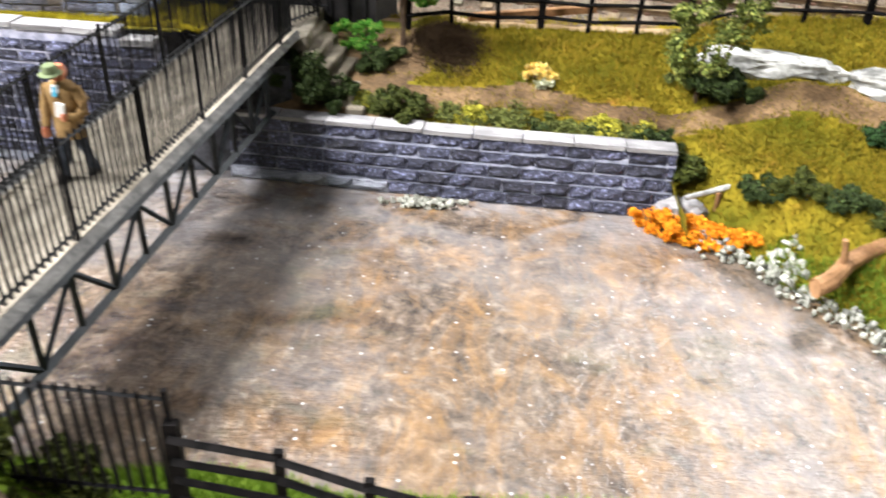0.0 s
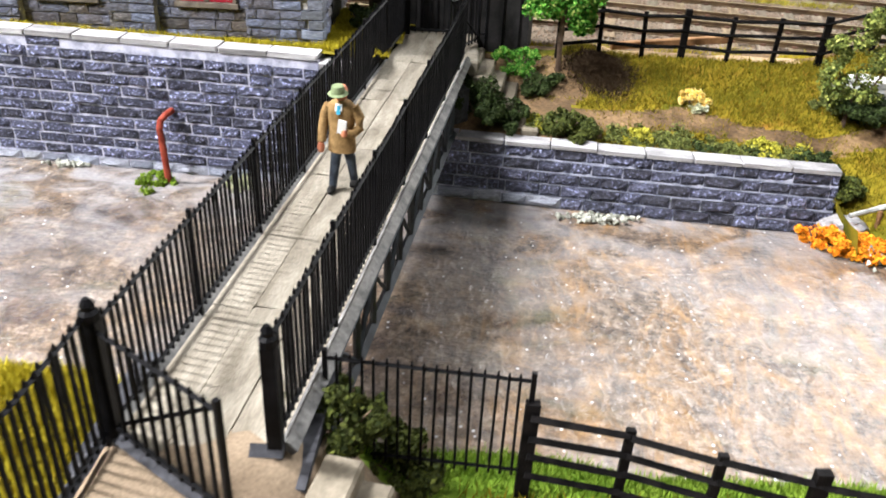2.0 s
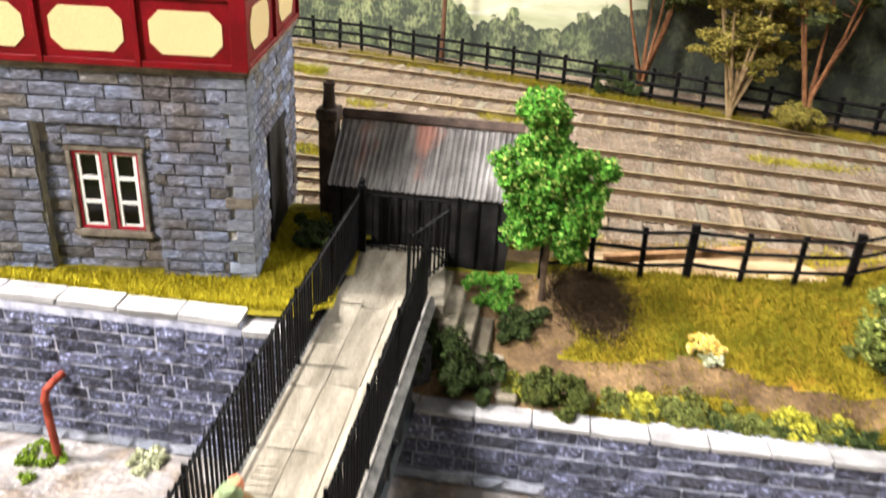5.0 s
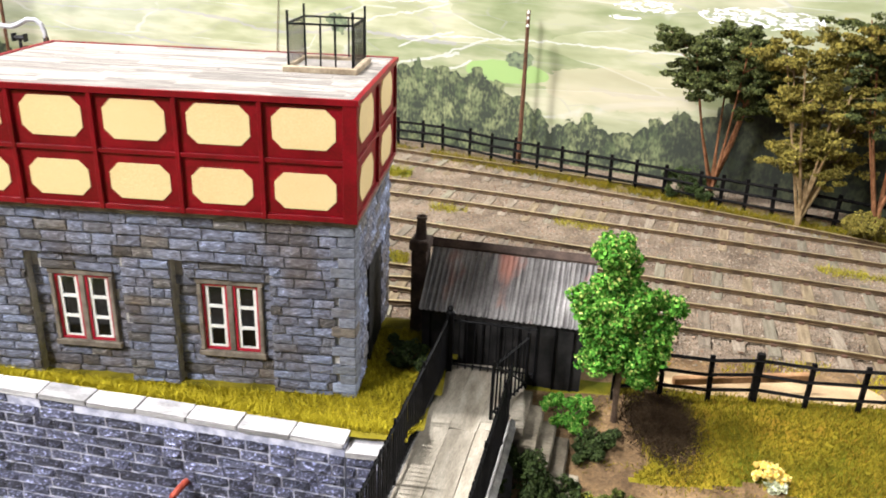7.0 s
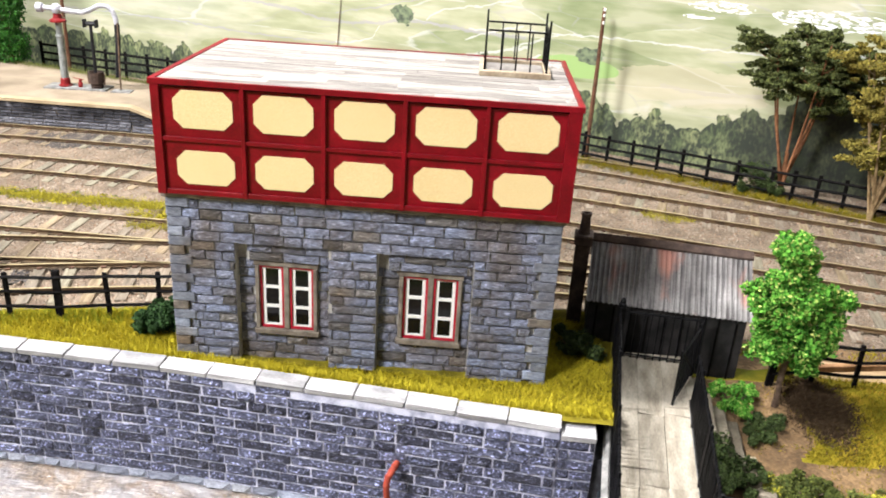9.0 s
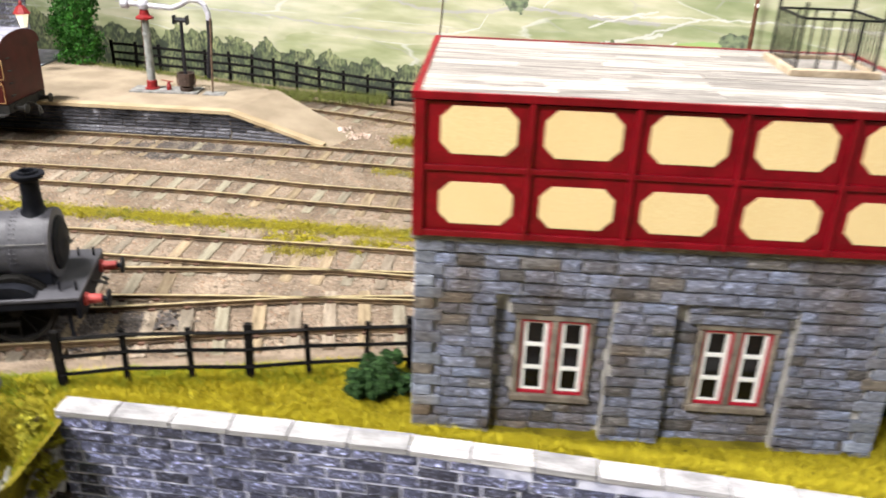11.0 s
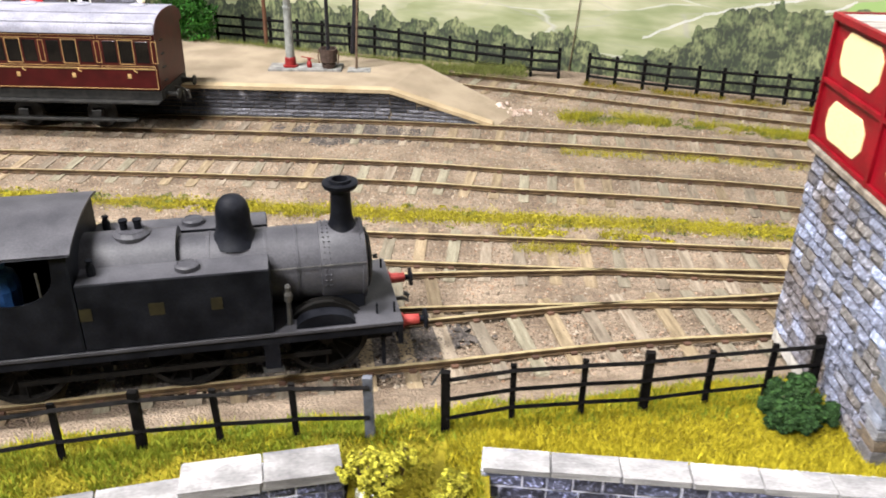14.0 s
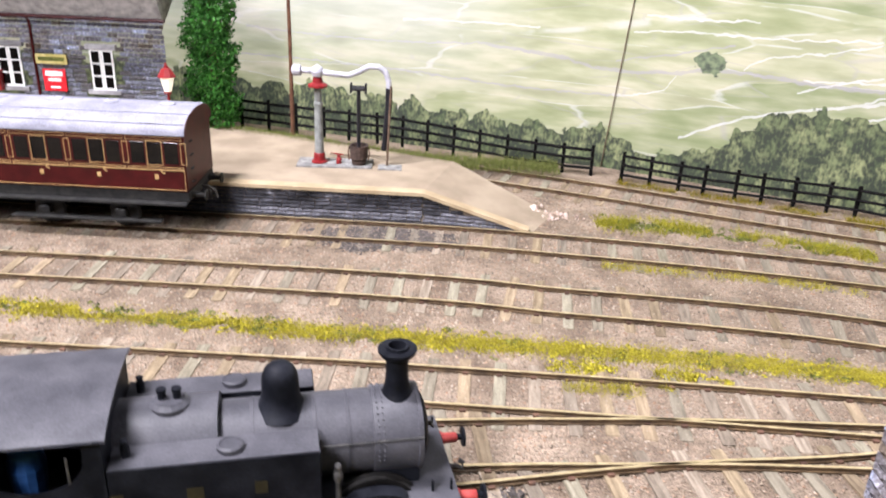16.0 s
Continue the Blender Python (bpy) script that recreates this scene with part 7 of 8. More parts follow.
# ---- figurine on the bridge: one plain shape ----
def figurine():
    bm = bmesh.new()

    def add(fn, idx):
        before = len(bm.faces)
        fn()
        bm.faces.ensure_lookup_table()
        for f in bm.faces[before:]:
            f.material_index = idx
    add(lambda: tube(bm, [(-0.085, -0.1, 0.03), (-0.075, -0.06, 0.2), (-0.06, -0.02, 0.36), (-0.045, 0, 0.5)], 0.042, 12, 0.068), 1)
    add(lambda: tube(bm, [(0.1, 0.1, 0.03), (0.085, 0.07, 0.2), (0.065, 0.03, 0.36), (0.045, 0, 0.5)], 0.042, 12, 0.068), 1)
    for x, y in ((-0.09, -0.14), (0.105, 0.06)):
        add(lambda: lathe(bm, [(0.005, 0.0), (0.05, 0.005), (0.052, 0.03), (0.03, 0.055), (0.005, 0.06)], 12, Matrix.Translation((x, y, 0)) @ Matrix.Diagonal((0.85, 1.75, 1, 1))), 4)
    add(lambda: lathe(bm, [(0.1, 0.38), (0.15, 0.385), (0.152, 0.45), (0.142, 0.56), (0.138, 0.64), (0.152, 0.74), (0.158, 0.8), (0.145, 0.85), (0.1, 0.885), (0.06, 0.9)], 24, Matrix.Diagonal((1.0, 0.66, 1, 1))), 0)
    add(lambda: tube(bm, [(-0.13, 0, 0.83), (-0.18, 0.0, 0.73), (-0.2, -0.02, 0.62), (-0.205, -0.06, 0.48)], 0.058, 12, 0.045), 0)
    add(lambda: tube(bm, [(0.13, 0, 0.83), (0.195, 0.0, 0.73), (0.2, -0.03, 0.64), (0.14, -0.1, 0.6), (0.09, -0.13, 0.62)], 0.058, 12, 0.042), 0)
    add(lambda: lathe(bm, [(0.005, -0.06), (0.032, -0.045), (0.04, 0.0), (0.03, 0.04), (0.005, 0.05)], 12, Matrix.Translation((-0.21, -0.075, 0.43))), 2)
    add(lambda: lathe(bm, [(0.005, -0.045), (0.03, -0.03), (0.036, 0.0), (0.028, 0.03), (0.005, 0.04)], 12, Matrix.Translation((0.065, -0.145, 0.62))), 2)
    add(lambda: tri_box(bm, -0.045, 0.045, -0.012, 0.012, -0.065, 0.065, Matrix.Translation((0.045, -0.15, 0.68)) @ Matrix.Rotation(0.15, 4, "Y")), 3)
    add(lambda: lathe(bm, [(0.05, 0.87), (0.045, 0.9), (0.066, 0.925), (0.075, 0.965), (0.072, 1.0), (0.05, 1.03)], 18, Matrix.Diagonal((0.92, 1.05, 1, 1))), 2)
    add(lambda: lathe(bm, [(0.065, 0.985), (0.1, 0.988), (0.104, 0.996), (0.074, 1.008), (0.07, 1.045), (0.058, 1.07), (0.035, 1.078), (0.005, 1.07)], 24, Matrix.Translation((0, -0.01, 0)) @ Matrix.Rotation(0.1, 4, "X")), 5)
    add(lambda: tri_box(bm, -0.035, 0.035, -0.006, 0.006, -0.04, 0.03, Matrix.Translation((0, -0.098, 0.855)) @ Matrix.Rotation(-0.4, 4, "X")), 3)
    add(lambda: tri_box(bm, -0.02, 0.02, -0.01, 0.004, -0.055, 0.03, Matrix.Translation((0, -0.105, 0.84)) @ Matrix.Rotation(-0.3, 4, "X")), 6)
    return bm


M_TWEED = mat("tan_jacket_paint", (0.2, 0.12, 0.045), (0.32, 0.2, 0.08), 14, 0.85, bump=0.2)
M_TROUSER = mat("slate_trouser_paint", (0.03, 0.04, 0.055), (0.07, 0.085, 0.11), 10, 0.85, bump=0.2)
M_SKIN = mat("painted_skin", (0.5, 0.16, 0.08), (0.62, 0.25, 0.14), 9, 0.7, bump=0.1)
M_HAT = mat("green_hat_paint", (0.12, 0.16, 0.08), (0.2, 0.25, 0.13), 9, 0.85, bump=0.2)
M_TIE = mat("blue_tie_paint", (0.02, 0.25, 0.4), (0.05, 0.35, 0.5), 9, 0.7, bump=0)
solid("model_figurine", figurine(), [M_TWEED, M_TROUSER, M_SKIN, M_WHITE, M_UNDER, M_HAT, M_TIE], "painted model figurine in tan jacket and green hat", "figurine", m=at(-3.04, 6.9, deck_z(6.9), 0, 0, -8) @ Matrix.Diagonal((0.9, 0.95, 1.0, 1.0)), smooth=True)

# ---- overflow pipe at the wall ----
pipe = thing("red_pipe", -5.88, 9.92, WATER, 0, "rusty red pipe with a bent top against the river wall", "pipe")
bm = bmesh.new()
tube(bm, [(0.02, -0.08, -0.05), (0.0, -0.08, 0.5), (-0.015, -0.07, 0.78), (0.0, -0.03, 0.88), (0.05, 0.06, 0.93), (0.09, 0.2, 0.94)], 0.045, 12)
part("tube", bm, M_REDPIPE, pipe)

# ---- the many small blocks ----
LIMED = [block_mesh("wall_block", M_LIME, 70 + k, 0.06, arris=0.1) for k in range(3)]


def split_foot(places):
    return [m for m in places if m.translation.z < -0.95], [m for m in places if m.translation.z >= -0.95]


foot, left_places = split_foot(left_places)
pieces("stone", LIMED, foot, wall_left, 60, "lime-stained stones along the foot of the wall", "foot_stonework")
pieces("stone", BLOCKS, left_places, wall_left, 260, "blue-grey wall stones of the farther stretch", rest_material=M_STONE_REST)
foot, upper = split_foot(courses(WALL_R, -1.28, -0.33, 0.147, 0.37, 0.066, 0.25, g=0.008))
pieces("stone", LIMED, [m for m in foot if m.translation.x < -0.6], wall_right)
# right wall blocks, in the shaded copy of the stone
SHADED_BLOCKS = [block_mesh("wall_block", M_STONE_SHADED, 50 + k, 0.1, arris=0.1) for k in range(5)]
pieces("stone", SHADED_BLOCKS, [m for m in foot if m.translation.x >= -0.6] + upper, wall_right)
pieces("stone", BLOCKS, courses(WALL_W, -1.3, 0.46, 0.157, 0.37, 0.068, g=0.0135), wall_west)
pieces("stone", BLOCKS, courses(WALL_W2, -1.3, 0.6, 0.157, 0.37, 0.068, g=0.0135), wall_west_end)
pieces("stone", BLOCKS, courses(WALL_E, -1.3, 0.56, 0.157, 0.37, 0.068, g=0.0135), wall_end)
shift = Matrix.Translation(-TB)
pieces("stone", TBLOCKS, [shift @ m for m in tower_places], tower, 300, "grey and brown tower stones", "upper_stonework", M_TOWER_REST)
pieces("stone", TBLOCKS, [shift @ m for m in side_places], tower, 0, "grey stones of the tower's side walls", "side_stonework", M_TOWER_REST)
pieces("quoin", QUOIN, [shift @ m for m in quoins], tower)
pieces("stone", SBLOCK, [Matrix.Translation((0, 0, 0)) @ m for m in courses([(-7.0, 0.0), (0, 0.0)], 0.0, 3.05, 0.125, 0.33, 0.03, skip=station_gap)], station, 300, "grey station wall stones", "farther_stonework", M_TOWER_REST)

# ---- grass ----
gr = random.Random(11)


def scatter(n, x0, x1, y0, y1, fn, test, dz=-0.01):
    out = []
    while n > 0:
        n -= 1
        x, y = gr.uniform(x0, x1), gr.uniform(y0, y1)
        if test(x, y):
            out.append((x, y, fn(x, y) + dz))
    return out


M_GRASS_G2 = mat("mixed_green_static_grass", (0.12, 0.17, 0.012), (0.26, 0.29, 0.03), 1.5, 0.95, bump=0, island=0.25, spec=0.1)


M_GRASS_LIME = mat("mossy_lime_static_grass", (0.14, 0.15, 0.012), (0.34, 0.3, 0.03), 1.4, 0.95, bump=0, island=0.25, spec=0.1, c3=(0.42, 0.33, 0.06))


def patchy(x, y, f=1.1, cut=-0.15):
    return noise.noise((x * f, y * f, 21)) > cut


lawn = scatter(120000, -13.4, -2.9, 10.0, 13.2, bank_left, lambda x, y: behind_wall(x, y - 0.16) and grassy_left(x, y) == 0 and y > 10.05 and not (-9.1 < x < -3.85 and 11.2 < y < 14.1) and not (y > along(FENCE_LINE, x) + 0.1 and not patchy(x, y, 1.6, -0.15)))
blades("grass_verge", lawn, 0.08, M_GRASS_Y, "golden yellow static grass on the bank by the tower")
rough_lawn = scatter(60000, -20, -13.0, 9.5, 13.0, bank_left, lambda x, y: behind_wall(x, y - 0.27) and grassy_left(x, y) == 0)
blades("grass_verge", rough_lawn, 0.07, M_GRASS_LIME, "short olive static grass on the bank by the broken wall", lean=0.5)
tufty = [p for p in rough_lawn if patchy(p[0], p[1], 1.4, 0.08)]
blades("rough_grass", tufty, 0.09, M_GRASS_G2, "green tufts of grass by the broken wall", lean=0.4)
mixed = scatter(9000, -20, -9, 10.8, 13.0, bank_left, lambda x, y: behind_wall(x, y) and abs(y - along(FENCE_LINE, x) - 0.05) < 0.35 and patchy(x, y, 1.3, 0.0) and not x > -9.1)
blades("rough_grass", mixed, 0.11, M_GRASS_G, "green tufts of grass along the timber fence")
fringe = scatter(42000, -20, -9.2, 10.3, 13.4, bank_left, lambda x, y: -0.15 < y - along(FENCE_LINE, x) < 0.66 + 0.3 * noise.noise((x * 1.5, y * 1.5, 31)) and patchy(x, y, 2.1, -0.42))
blades("rough_grass", fringe, 0.085, M_GRASS_G2, "lime-green rough grass between the timber fence and the rails", lean=0.5)
golden = [p for p in fringe if patchy(p[0] + 4, p[1], 1.7, 0.02)]
blades("rough_grass", golden, 0.1, M_GRASS_Y, "golden grass between the timber fence and the rails", lean=0.5)
slope = scatter(170000, -0.2, 10, 6.5, 13.2, slope_right, lambda x, y: grassy_right(x + gr.gauss(0, 0.06), y + gr.gauss(0, 0.07)) == 0 and (y > along(WALL_R, min(x, 3.0)) + 0.3 if x < 3.05 else y > along(EDGE_R, x) + 0.35))
blades("slope_grass", slope, 0.075, M_GRASS_O, "short olive static grass on the river slope", lean=0.5)
ochre = scatter(30000, 0.3, 10, 6.5, 12.9, slope_right, lambda x, y: grassy_right(x, y) == 0 and patchy(x, y, 1.7, 0.1) and (y > along(WALL_R, min(x, 3.0)) + 0.3 if x < 3.05 else y > along(EDGE_R, x) + 0.35))
sparse = scatter(14000, -0.9, 9, 9.4, 12.6, slope_right, lambda x, y: grassy_right(x, y) == 1 and patchy(x, y, 2.6, 0.02 if x > 0 else 0.14) and y > along(WALL_R, min(x, 3.0)) + 0.3 and (x > 3.05 or y > 9.9))
blades("sparse_grass", sparse, 0.055, M_GRASS_O, "thin olive grass creeping over the bare earth", lean=0.7)
lush = scatter(24000, 3.5, 6.5, 5.5, 8.2, slope_right, lambda x, y: 0.12 < y - along(EDGE_R, x) < 1.0 + 0.4 * noise.noise((x * 2, y * 2, 4)))
blades("bank_grass", lush, 0.13, M_GRASS_G, "bright green grass round the fallen log", lean=0.5)
# blades paint the tree's shadow over dark earth, thinning to a soft edge
shade_spots = []
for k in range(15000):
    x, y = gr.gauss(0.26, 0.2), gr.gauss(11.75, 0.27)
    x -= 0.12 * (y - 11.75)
    shade_spots.append((x, y, slope_right(x, y)))
blades("dead_moss", shade_spots, 0.06, mat("tree_shade_and_earth", (0.022, 0.015, 0.009), (0.075, 0.048, 0.026), 2.5, 0.95, bump=0, island=0.4, spec=0.08), "dark brown blades painting the tree's shadow over its dark earth", lean=0.8)
M_GRASS_K = mat("ochre_static_grass", (0.17, 0.125, 0.01), (0.33, 0.24, 0.022), 1.5, 0.95, bump=0, island=0.25, spec=0.1, c3=(0.34, 0.18, 0.03))
blades("slope_grass", ochre, 0.08, M_GRASS_K, "ochre patches of static grass on the river slope", lean=0.5)
behind = scatter(9000, -1.7, 9, 12.5, 14.3, slope_right, lambda x, y: patchy(x, y, 1.3, 0.05) and y > 12.7 and not (12.5 < y < 13.5 and 0.3 < x < 3.6) or (x < -0.2 and 11.6 < y < 12.4))
blades("rough_grass", behind, 0.09, M_GRASS_Y, "yellow grass beside the rails behind the fence")


def near_test(x, y):
    return grassy_near(x, y) != 1 and near_land(x, y) > WATER + 0.05


blades("bank_grass", scatter(24000, -4.1, 4, 1.0, 4.9, near_land, lambda x, y: near_test(x, y) and grassy_near(x, y) == 0), 0.11, M_GRASS_O, "golden olive static grass on the near river bank")
blades("bank_grass", scatter(80000, -9.5, -4.1, 1.5, 5.2, near_land, lambda x, y: near_test(x, y) and grassy_near(x, y) == 0), 0.1, M_GRASS_Y, "golden yellow static grass on the near river bank")
blades("bank_grass", scatter(26000, -4.1, 4, 3.4, 5.2, near_land, lambda x, y: near_test(x, y) and grassy_near(x, y) == 2), 0.1, M_GRASS_G, "bright green grass at the water's edge")
blades("bank_grass", scatter(30000, -9.5, -3.4, 4.7, 6.4, near_land, lambda x, y: near_test(x, y) and x < -4.0 + 0.1 * (y - 3.3) and grassy_near(x, y) == 2), 0.1, M_GRASS_G, "bright green grass fringing the water by the bridge")


def strip(line, width, per, height, material, label, z=-0.13, cut=-0.2):
    pts = curve_points(line, 0.25)
    out = []
    for a, b in zip(pts, pts[1:]):
        for _ in range(int(per * (b - a).length)):
            t = gr.random()
            p = a.lerp(b, t)
            o = gr.gauss(0, width)
            if patchy(p.x, p.y + o, 1.5, cut):
                out.append((p.x, p.y + o, z))
    return blades("track_grass", out, height, material, label, lean=0.6)


M_GRASS_L = mat("lime_olive_static_grass", (0.185, 0.165, 0.012), (0.39, 0.335, 0.03), 1.5, 0.9, bump=0, island=0.35)
strip([(-30, 18.95), (-22.5, 18.9), (-18.3, 18.65), (-14.2, 18.45), (-10.2, 18.3), (-6.9, 17.95), (-4, 17.4)], 0.15, 2000, 0.09, M_GRASS_L, "yellow-olive grass growing between two tracks", cut=-0.3)
strip([(-12.6, 17.75), (-11.3, 17.8), (-9.5, 17.6)], 0.1, 300, 0.16, M_GRASS_L, "yellow grass tufts between two tracks")
strip([(-12.4, 17.15), (-11.6, 17.2), (-10.6, 17.25)], 0.1, 600, 0.12, M_GRASS_L, "yellow grass tufts beside a rail")
strip([(-10.9, 24.6), (-9.5, 24.45), (-8.2, 24.4)], 0.24, 1100, 0.18, M_GRASS_LIME, "olive grass patch between the sidings")
strip([(-7.6, 24.1), (-6.2, 23.7), (-4.7, 23.3)], 0.2, 900, 0.16, M_GRASS_LIME, "olive grass patch between the sidings")
strip([(-11.1, 22.0), (-8.3, 21.75), (-5.8, 21.35)], 0.1, 420, 0.12, M_GRASS_L, "yellow grass between the sleepers")
strip([(4.0, 18.35), (6.4, 17.9), (8.5, 17.3)], 0.12, 600, 0.12, M_GRASS_L, "yellow grass between the sidings")
strip([(-5.6, 23.4), (-5.0, 23.2)], 0.15, 700, 0.12, M_GRASS_L, "yellow grass tuft in the ballast")
strip([(-3.9, 20.8), (-3.0, 20.5)], 0.15, 700, 0.12, M_GRASS_L, "yellow grass tuft in the ballast")
strip([(-0.9, 20.3), (0.3, 19.9)], 0.15, 600, 0.12, M_GRASS_L, "yellow grass tuft in the ballast")
strip([(-4.4, 25.45), (-1.2, 24.05), (1.4, 22.85), (3.0, 21.95), (5.6, 20.7), (9, 19.4), (12, 17.4)], 0.2, 900, 0.16, M_GRASS_O, "olive grass verge along the back fence", cut=-0.6)
strip([(-9.9, 27.7), (-8.2, 27.1), (-6.6, 26.55), (-4.3, 25.5)], 0.12, 400, 0.14, M_GRASS_O, "olive grass verge along the back fence", cut=-0.3)
strip([(-22, 30.0), (-19, 28.9), (-16.4, 28.0), (-14.5, 28.2), (-11.5, 28.1)], 0.3, 900, 0.2, M_LEAF_O, "mossy undergrowth behind the platform", z=0.1, cut=-0.6)
strip([(-21.5, 28.75), (-19.3, 28.15), (-16.2, 27.1), (-14.4, 26.5)], 0.12, 800, 0.18, M_LEAF_O, "moss and weeds along the platform's back edge", z=0.6, cut=-0.5)

def moss(line, n, width, label, seed, material, cut):
    """Uneven cushions of scatter material along a line between the tracks."""
    r = random.Random(seed)
    pts = curve_points(line, 0.2)
    lumps = []
    for _ in range(n):
        a = r.randrange(len(pts) - 1)
        p = pts[a].lerp(pts[a + 1], r.random())
        y = p.y + r.gauss(0, width)
        if noise.noise((p.x * 1.1, y * 1.1, seed)) > cut:
            e = r.uniform(0.035, 0.1)
            lumps.append((p.x, y, -0.13 + e * 0.3, e * 1.4, e, e * r.uniform(0.5, 0.9)))
    vs, fs = leaf_cloud(lumps, 55, 0.016, seed)
    me = bpy.data.meshes.new("track_moss")
    me.from_pydata(vs, [], fs)
    me.materials.append(material)
    solid("track_moss", me, None, label, "moss", "stuff")


STRIP = [(-30, 18.95), (-22.5, 18.9), (-18.3, 18.65), (-14.2, 18.45), (-10.2, 18.3), (-6.9, 17.95), (-4, 17.4)]
M_MOSS = mat("lime_scatter", (0.21, 0.185, 0.014), (0.43, 0.375, 0.035), 3, 0.95, bump=0, island=0.35, spec=0.1, c3=(0.5, 0.34, 0.03))
moss(STRIP, 900, 0.15, "lime and yellow scatter cushions between two tracks", 71, M_MOSS, -0.1)
moss(STRIP, 500, 0.17, "olive scatter cushions between two tracks", 72, M_LEAF_O, 0.05)
moss([(-12.6, 17.75), (-11.3, 17.8), (-9.5, 17.6)], 90, 0.1, "lime scatter cushions beside the turnout", 73, M_MOSS, -0.2)
moss([(-10.9, 24.6), (-9.5, 24.45), (-8.2, 24.3), (-7.6, 24.1), (-6.2, 23.7), (-4.7, 23.3)], 220, 0.16, "olive scatter cushions between the sidings", 74, M_LEAF_O, -0.15)

# ---- shrubs ----
M_LIMEWEED = mat("pale_flowering_weed", (0.3, 0.33, 0.16), (0.6, 0.6, 0.46), 5, 0.95, bump=0, island=0.4, spec=0.1)
for i, (x, y, r, h, m, lab) in enumerate((
        (-1.62, 10.55, 0.46, 0.62, M_LEAF_D, "dark green foam bush beside the stone steps"),
        (-1.2, 10.38, 0.34, 0.4, M_LEAF_D, "dark green foam bush above the river wall"),
        (-0.42, 10.2, 0.4, 0.38, M_LEAF_B, "dark olive bush on top of the river wall"),
        (0.55, 10.12, 0.24, 0.17, M_LEAF_Y, "yellow-green ground cover behind the wall coping"),
        (1.05, 10.05, 0.2, 0.15, M_LEAF_O, "olive ground cover behind the wall coping"),
        (1.7, 9.98, 0.22, 0.16, M_LEAF_O, "olive ground cover behind the wall coping"),
        (2.3, 9.92, 0.26, 0.2, M_LEAF_Y, "yellow-green bush behind the wall coping"),
        (2.85, 9.75, 0.24, 0.2, M_LEAF_D, "dark green bush at the end of the wall"),
        (3.15, 9.6, 0.36, 0.36, M_LEAF_B, "olive bush at the end of the wall"),
        (-1.02, 11.75, 0.36, 0.42, M_LEAF_G, "bright green grassy clump beside the steps"),
        (-0.72, 11.3, 0.34, 0.3, M_LEAF_D, "dark green bush at the foot of the tree"),
        (3.9, 10.72, 0.5, 0.45, M_LEAF_D, "dense dark green bush below the rock ledge"),
        (-3.35, 12.25, 0.4, 0.42, M_LEAF_D, "dark bush in the shade behind the tower"),
        (-2.7, 3.84, 0.42, 0.46, M_LEAF_B, "dark olive bush beside the near bridge steps"),
        (-2.26, 4.1, 0.38, 0.38, M_LEAF_B, "dark olive bush spreading beside the iron fence"),
        (3.55, 10.95, 0.33, 0.52, M_LEAF_O, "olive foam bush beside the rock ledge"),
        (3.95, 8.75, 0.28, 0.22, M_LEAF_D, "low dark scrub above the river stones"),
        (4.35, 8.5, 0.3, 0.24, M_LEAF_B, "low dark olive scrub above the river stones"),
        (4.75, 8.25, 0.3, 0.22, M_LEAF_D, "low dark scrub above the river stones"),
        (5.15, 8.0, 0.28, 0.2, M_LEAF_B, "low dark olive scrub above the river stones"),
        (5.9, 9.9, 0.35, 0.3, M_LEAF_BG, "deep green bush on the grass slope"),
        (-14.08, 10.8, 0.2, 0.24, M_LEAF_Y, "yellow-green creeper spilling over the broken wall"),
        (-13.35, 10.72, 0.17, 0.2, M_LEAF_Y, "yellow-green creeper at the wall's broken end"))):
    fn = bank_left if x < -2.9 and y > 8 else near_land if y < 5 else slope_right
    z = fn(x, y) - 0.03
    bush(x, y, z, r, h, m, lab, 200 + i, count=int(900 * (r / 0.35) ** 2))
for i, (x, y, z, r, h) in enumerate(((-14.2, 10.62, 0.76, 0.22, 0.28), (-13.98, 10.58, 0.7, 0.22, 0.3), (-13.82, 10.58, 0.88, 0.16, 0.28), (-14.04, 10.54, 0.44, 0.18, 0.34), (-13.28, 10.62, 0.52, 0.16, 0.36), (-13.18, 10.56, 0.22, 0.22, 0.4), (-13.12, 10.5, -0.1, 0.2, 0.4))):
    bush(x, y, z, r, h, M_LEAF_Y, "yellow-green creeper hanging down the wall face", 240 + i, count=300)
bush(-9.56, 11.98, bank_left(-9.56, 11.98) - 0.03, 0.38, 0.6, M_LEAF_BG, "round deep green bush at the tower's corner", 208, count=3400, lumps=14)
bush(1.5, 11.0, slope_right(1.5, 11.0) - 0.02, 0.19, 0.3, M_YFLOWER, "yellow flowering shrub on the grass slope", 260, count=110)
bush(1.56, 10.86, slope_right(1.56, 10.86) - 0.02, 0.12, 0.13, M_LIMEWEED, "small white flowering plant below the yellow shrub", 261, count=110)
for i, (x, y, r) in enumerate(((2.8, 8.92, 0.24), (3.05, 8.72, 0.26), (3.3, 8.55, 0.27), (3.55, 8.42, 0.26), (3.85, 8.5, 0.22))):
    bush(x, y, -1.14, r, 0.36, M_ORANGE, "bright orange fern clump at the water's edge", 270 + i, count=330, name="fern_clump")
bush(-6.05, 9.8, WATER - 0.03, 0.3, 0.07, M_GRASS_G, "bright green weed at the foot of the red pipe", 280, count=420, leaf=0.012)
bush(-4.85, 9.85, WATER - 0.03, 0.24, 0.13, M_LIMEWEED, "pale flowering weed at the foot of the wall", 281, count=240)
bush(2.62, 22.75, -0.15, 0.6, 0.95, M_LEAF_D, "dark bush below the tall tree by the back fence", 282, count=900)

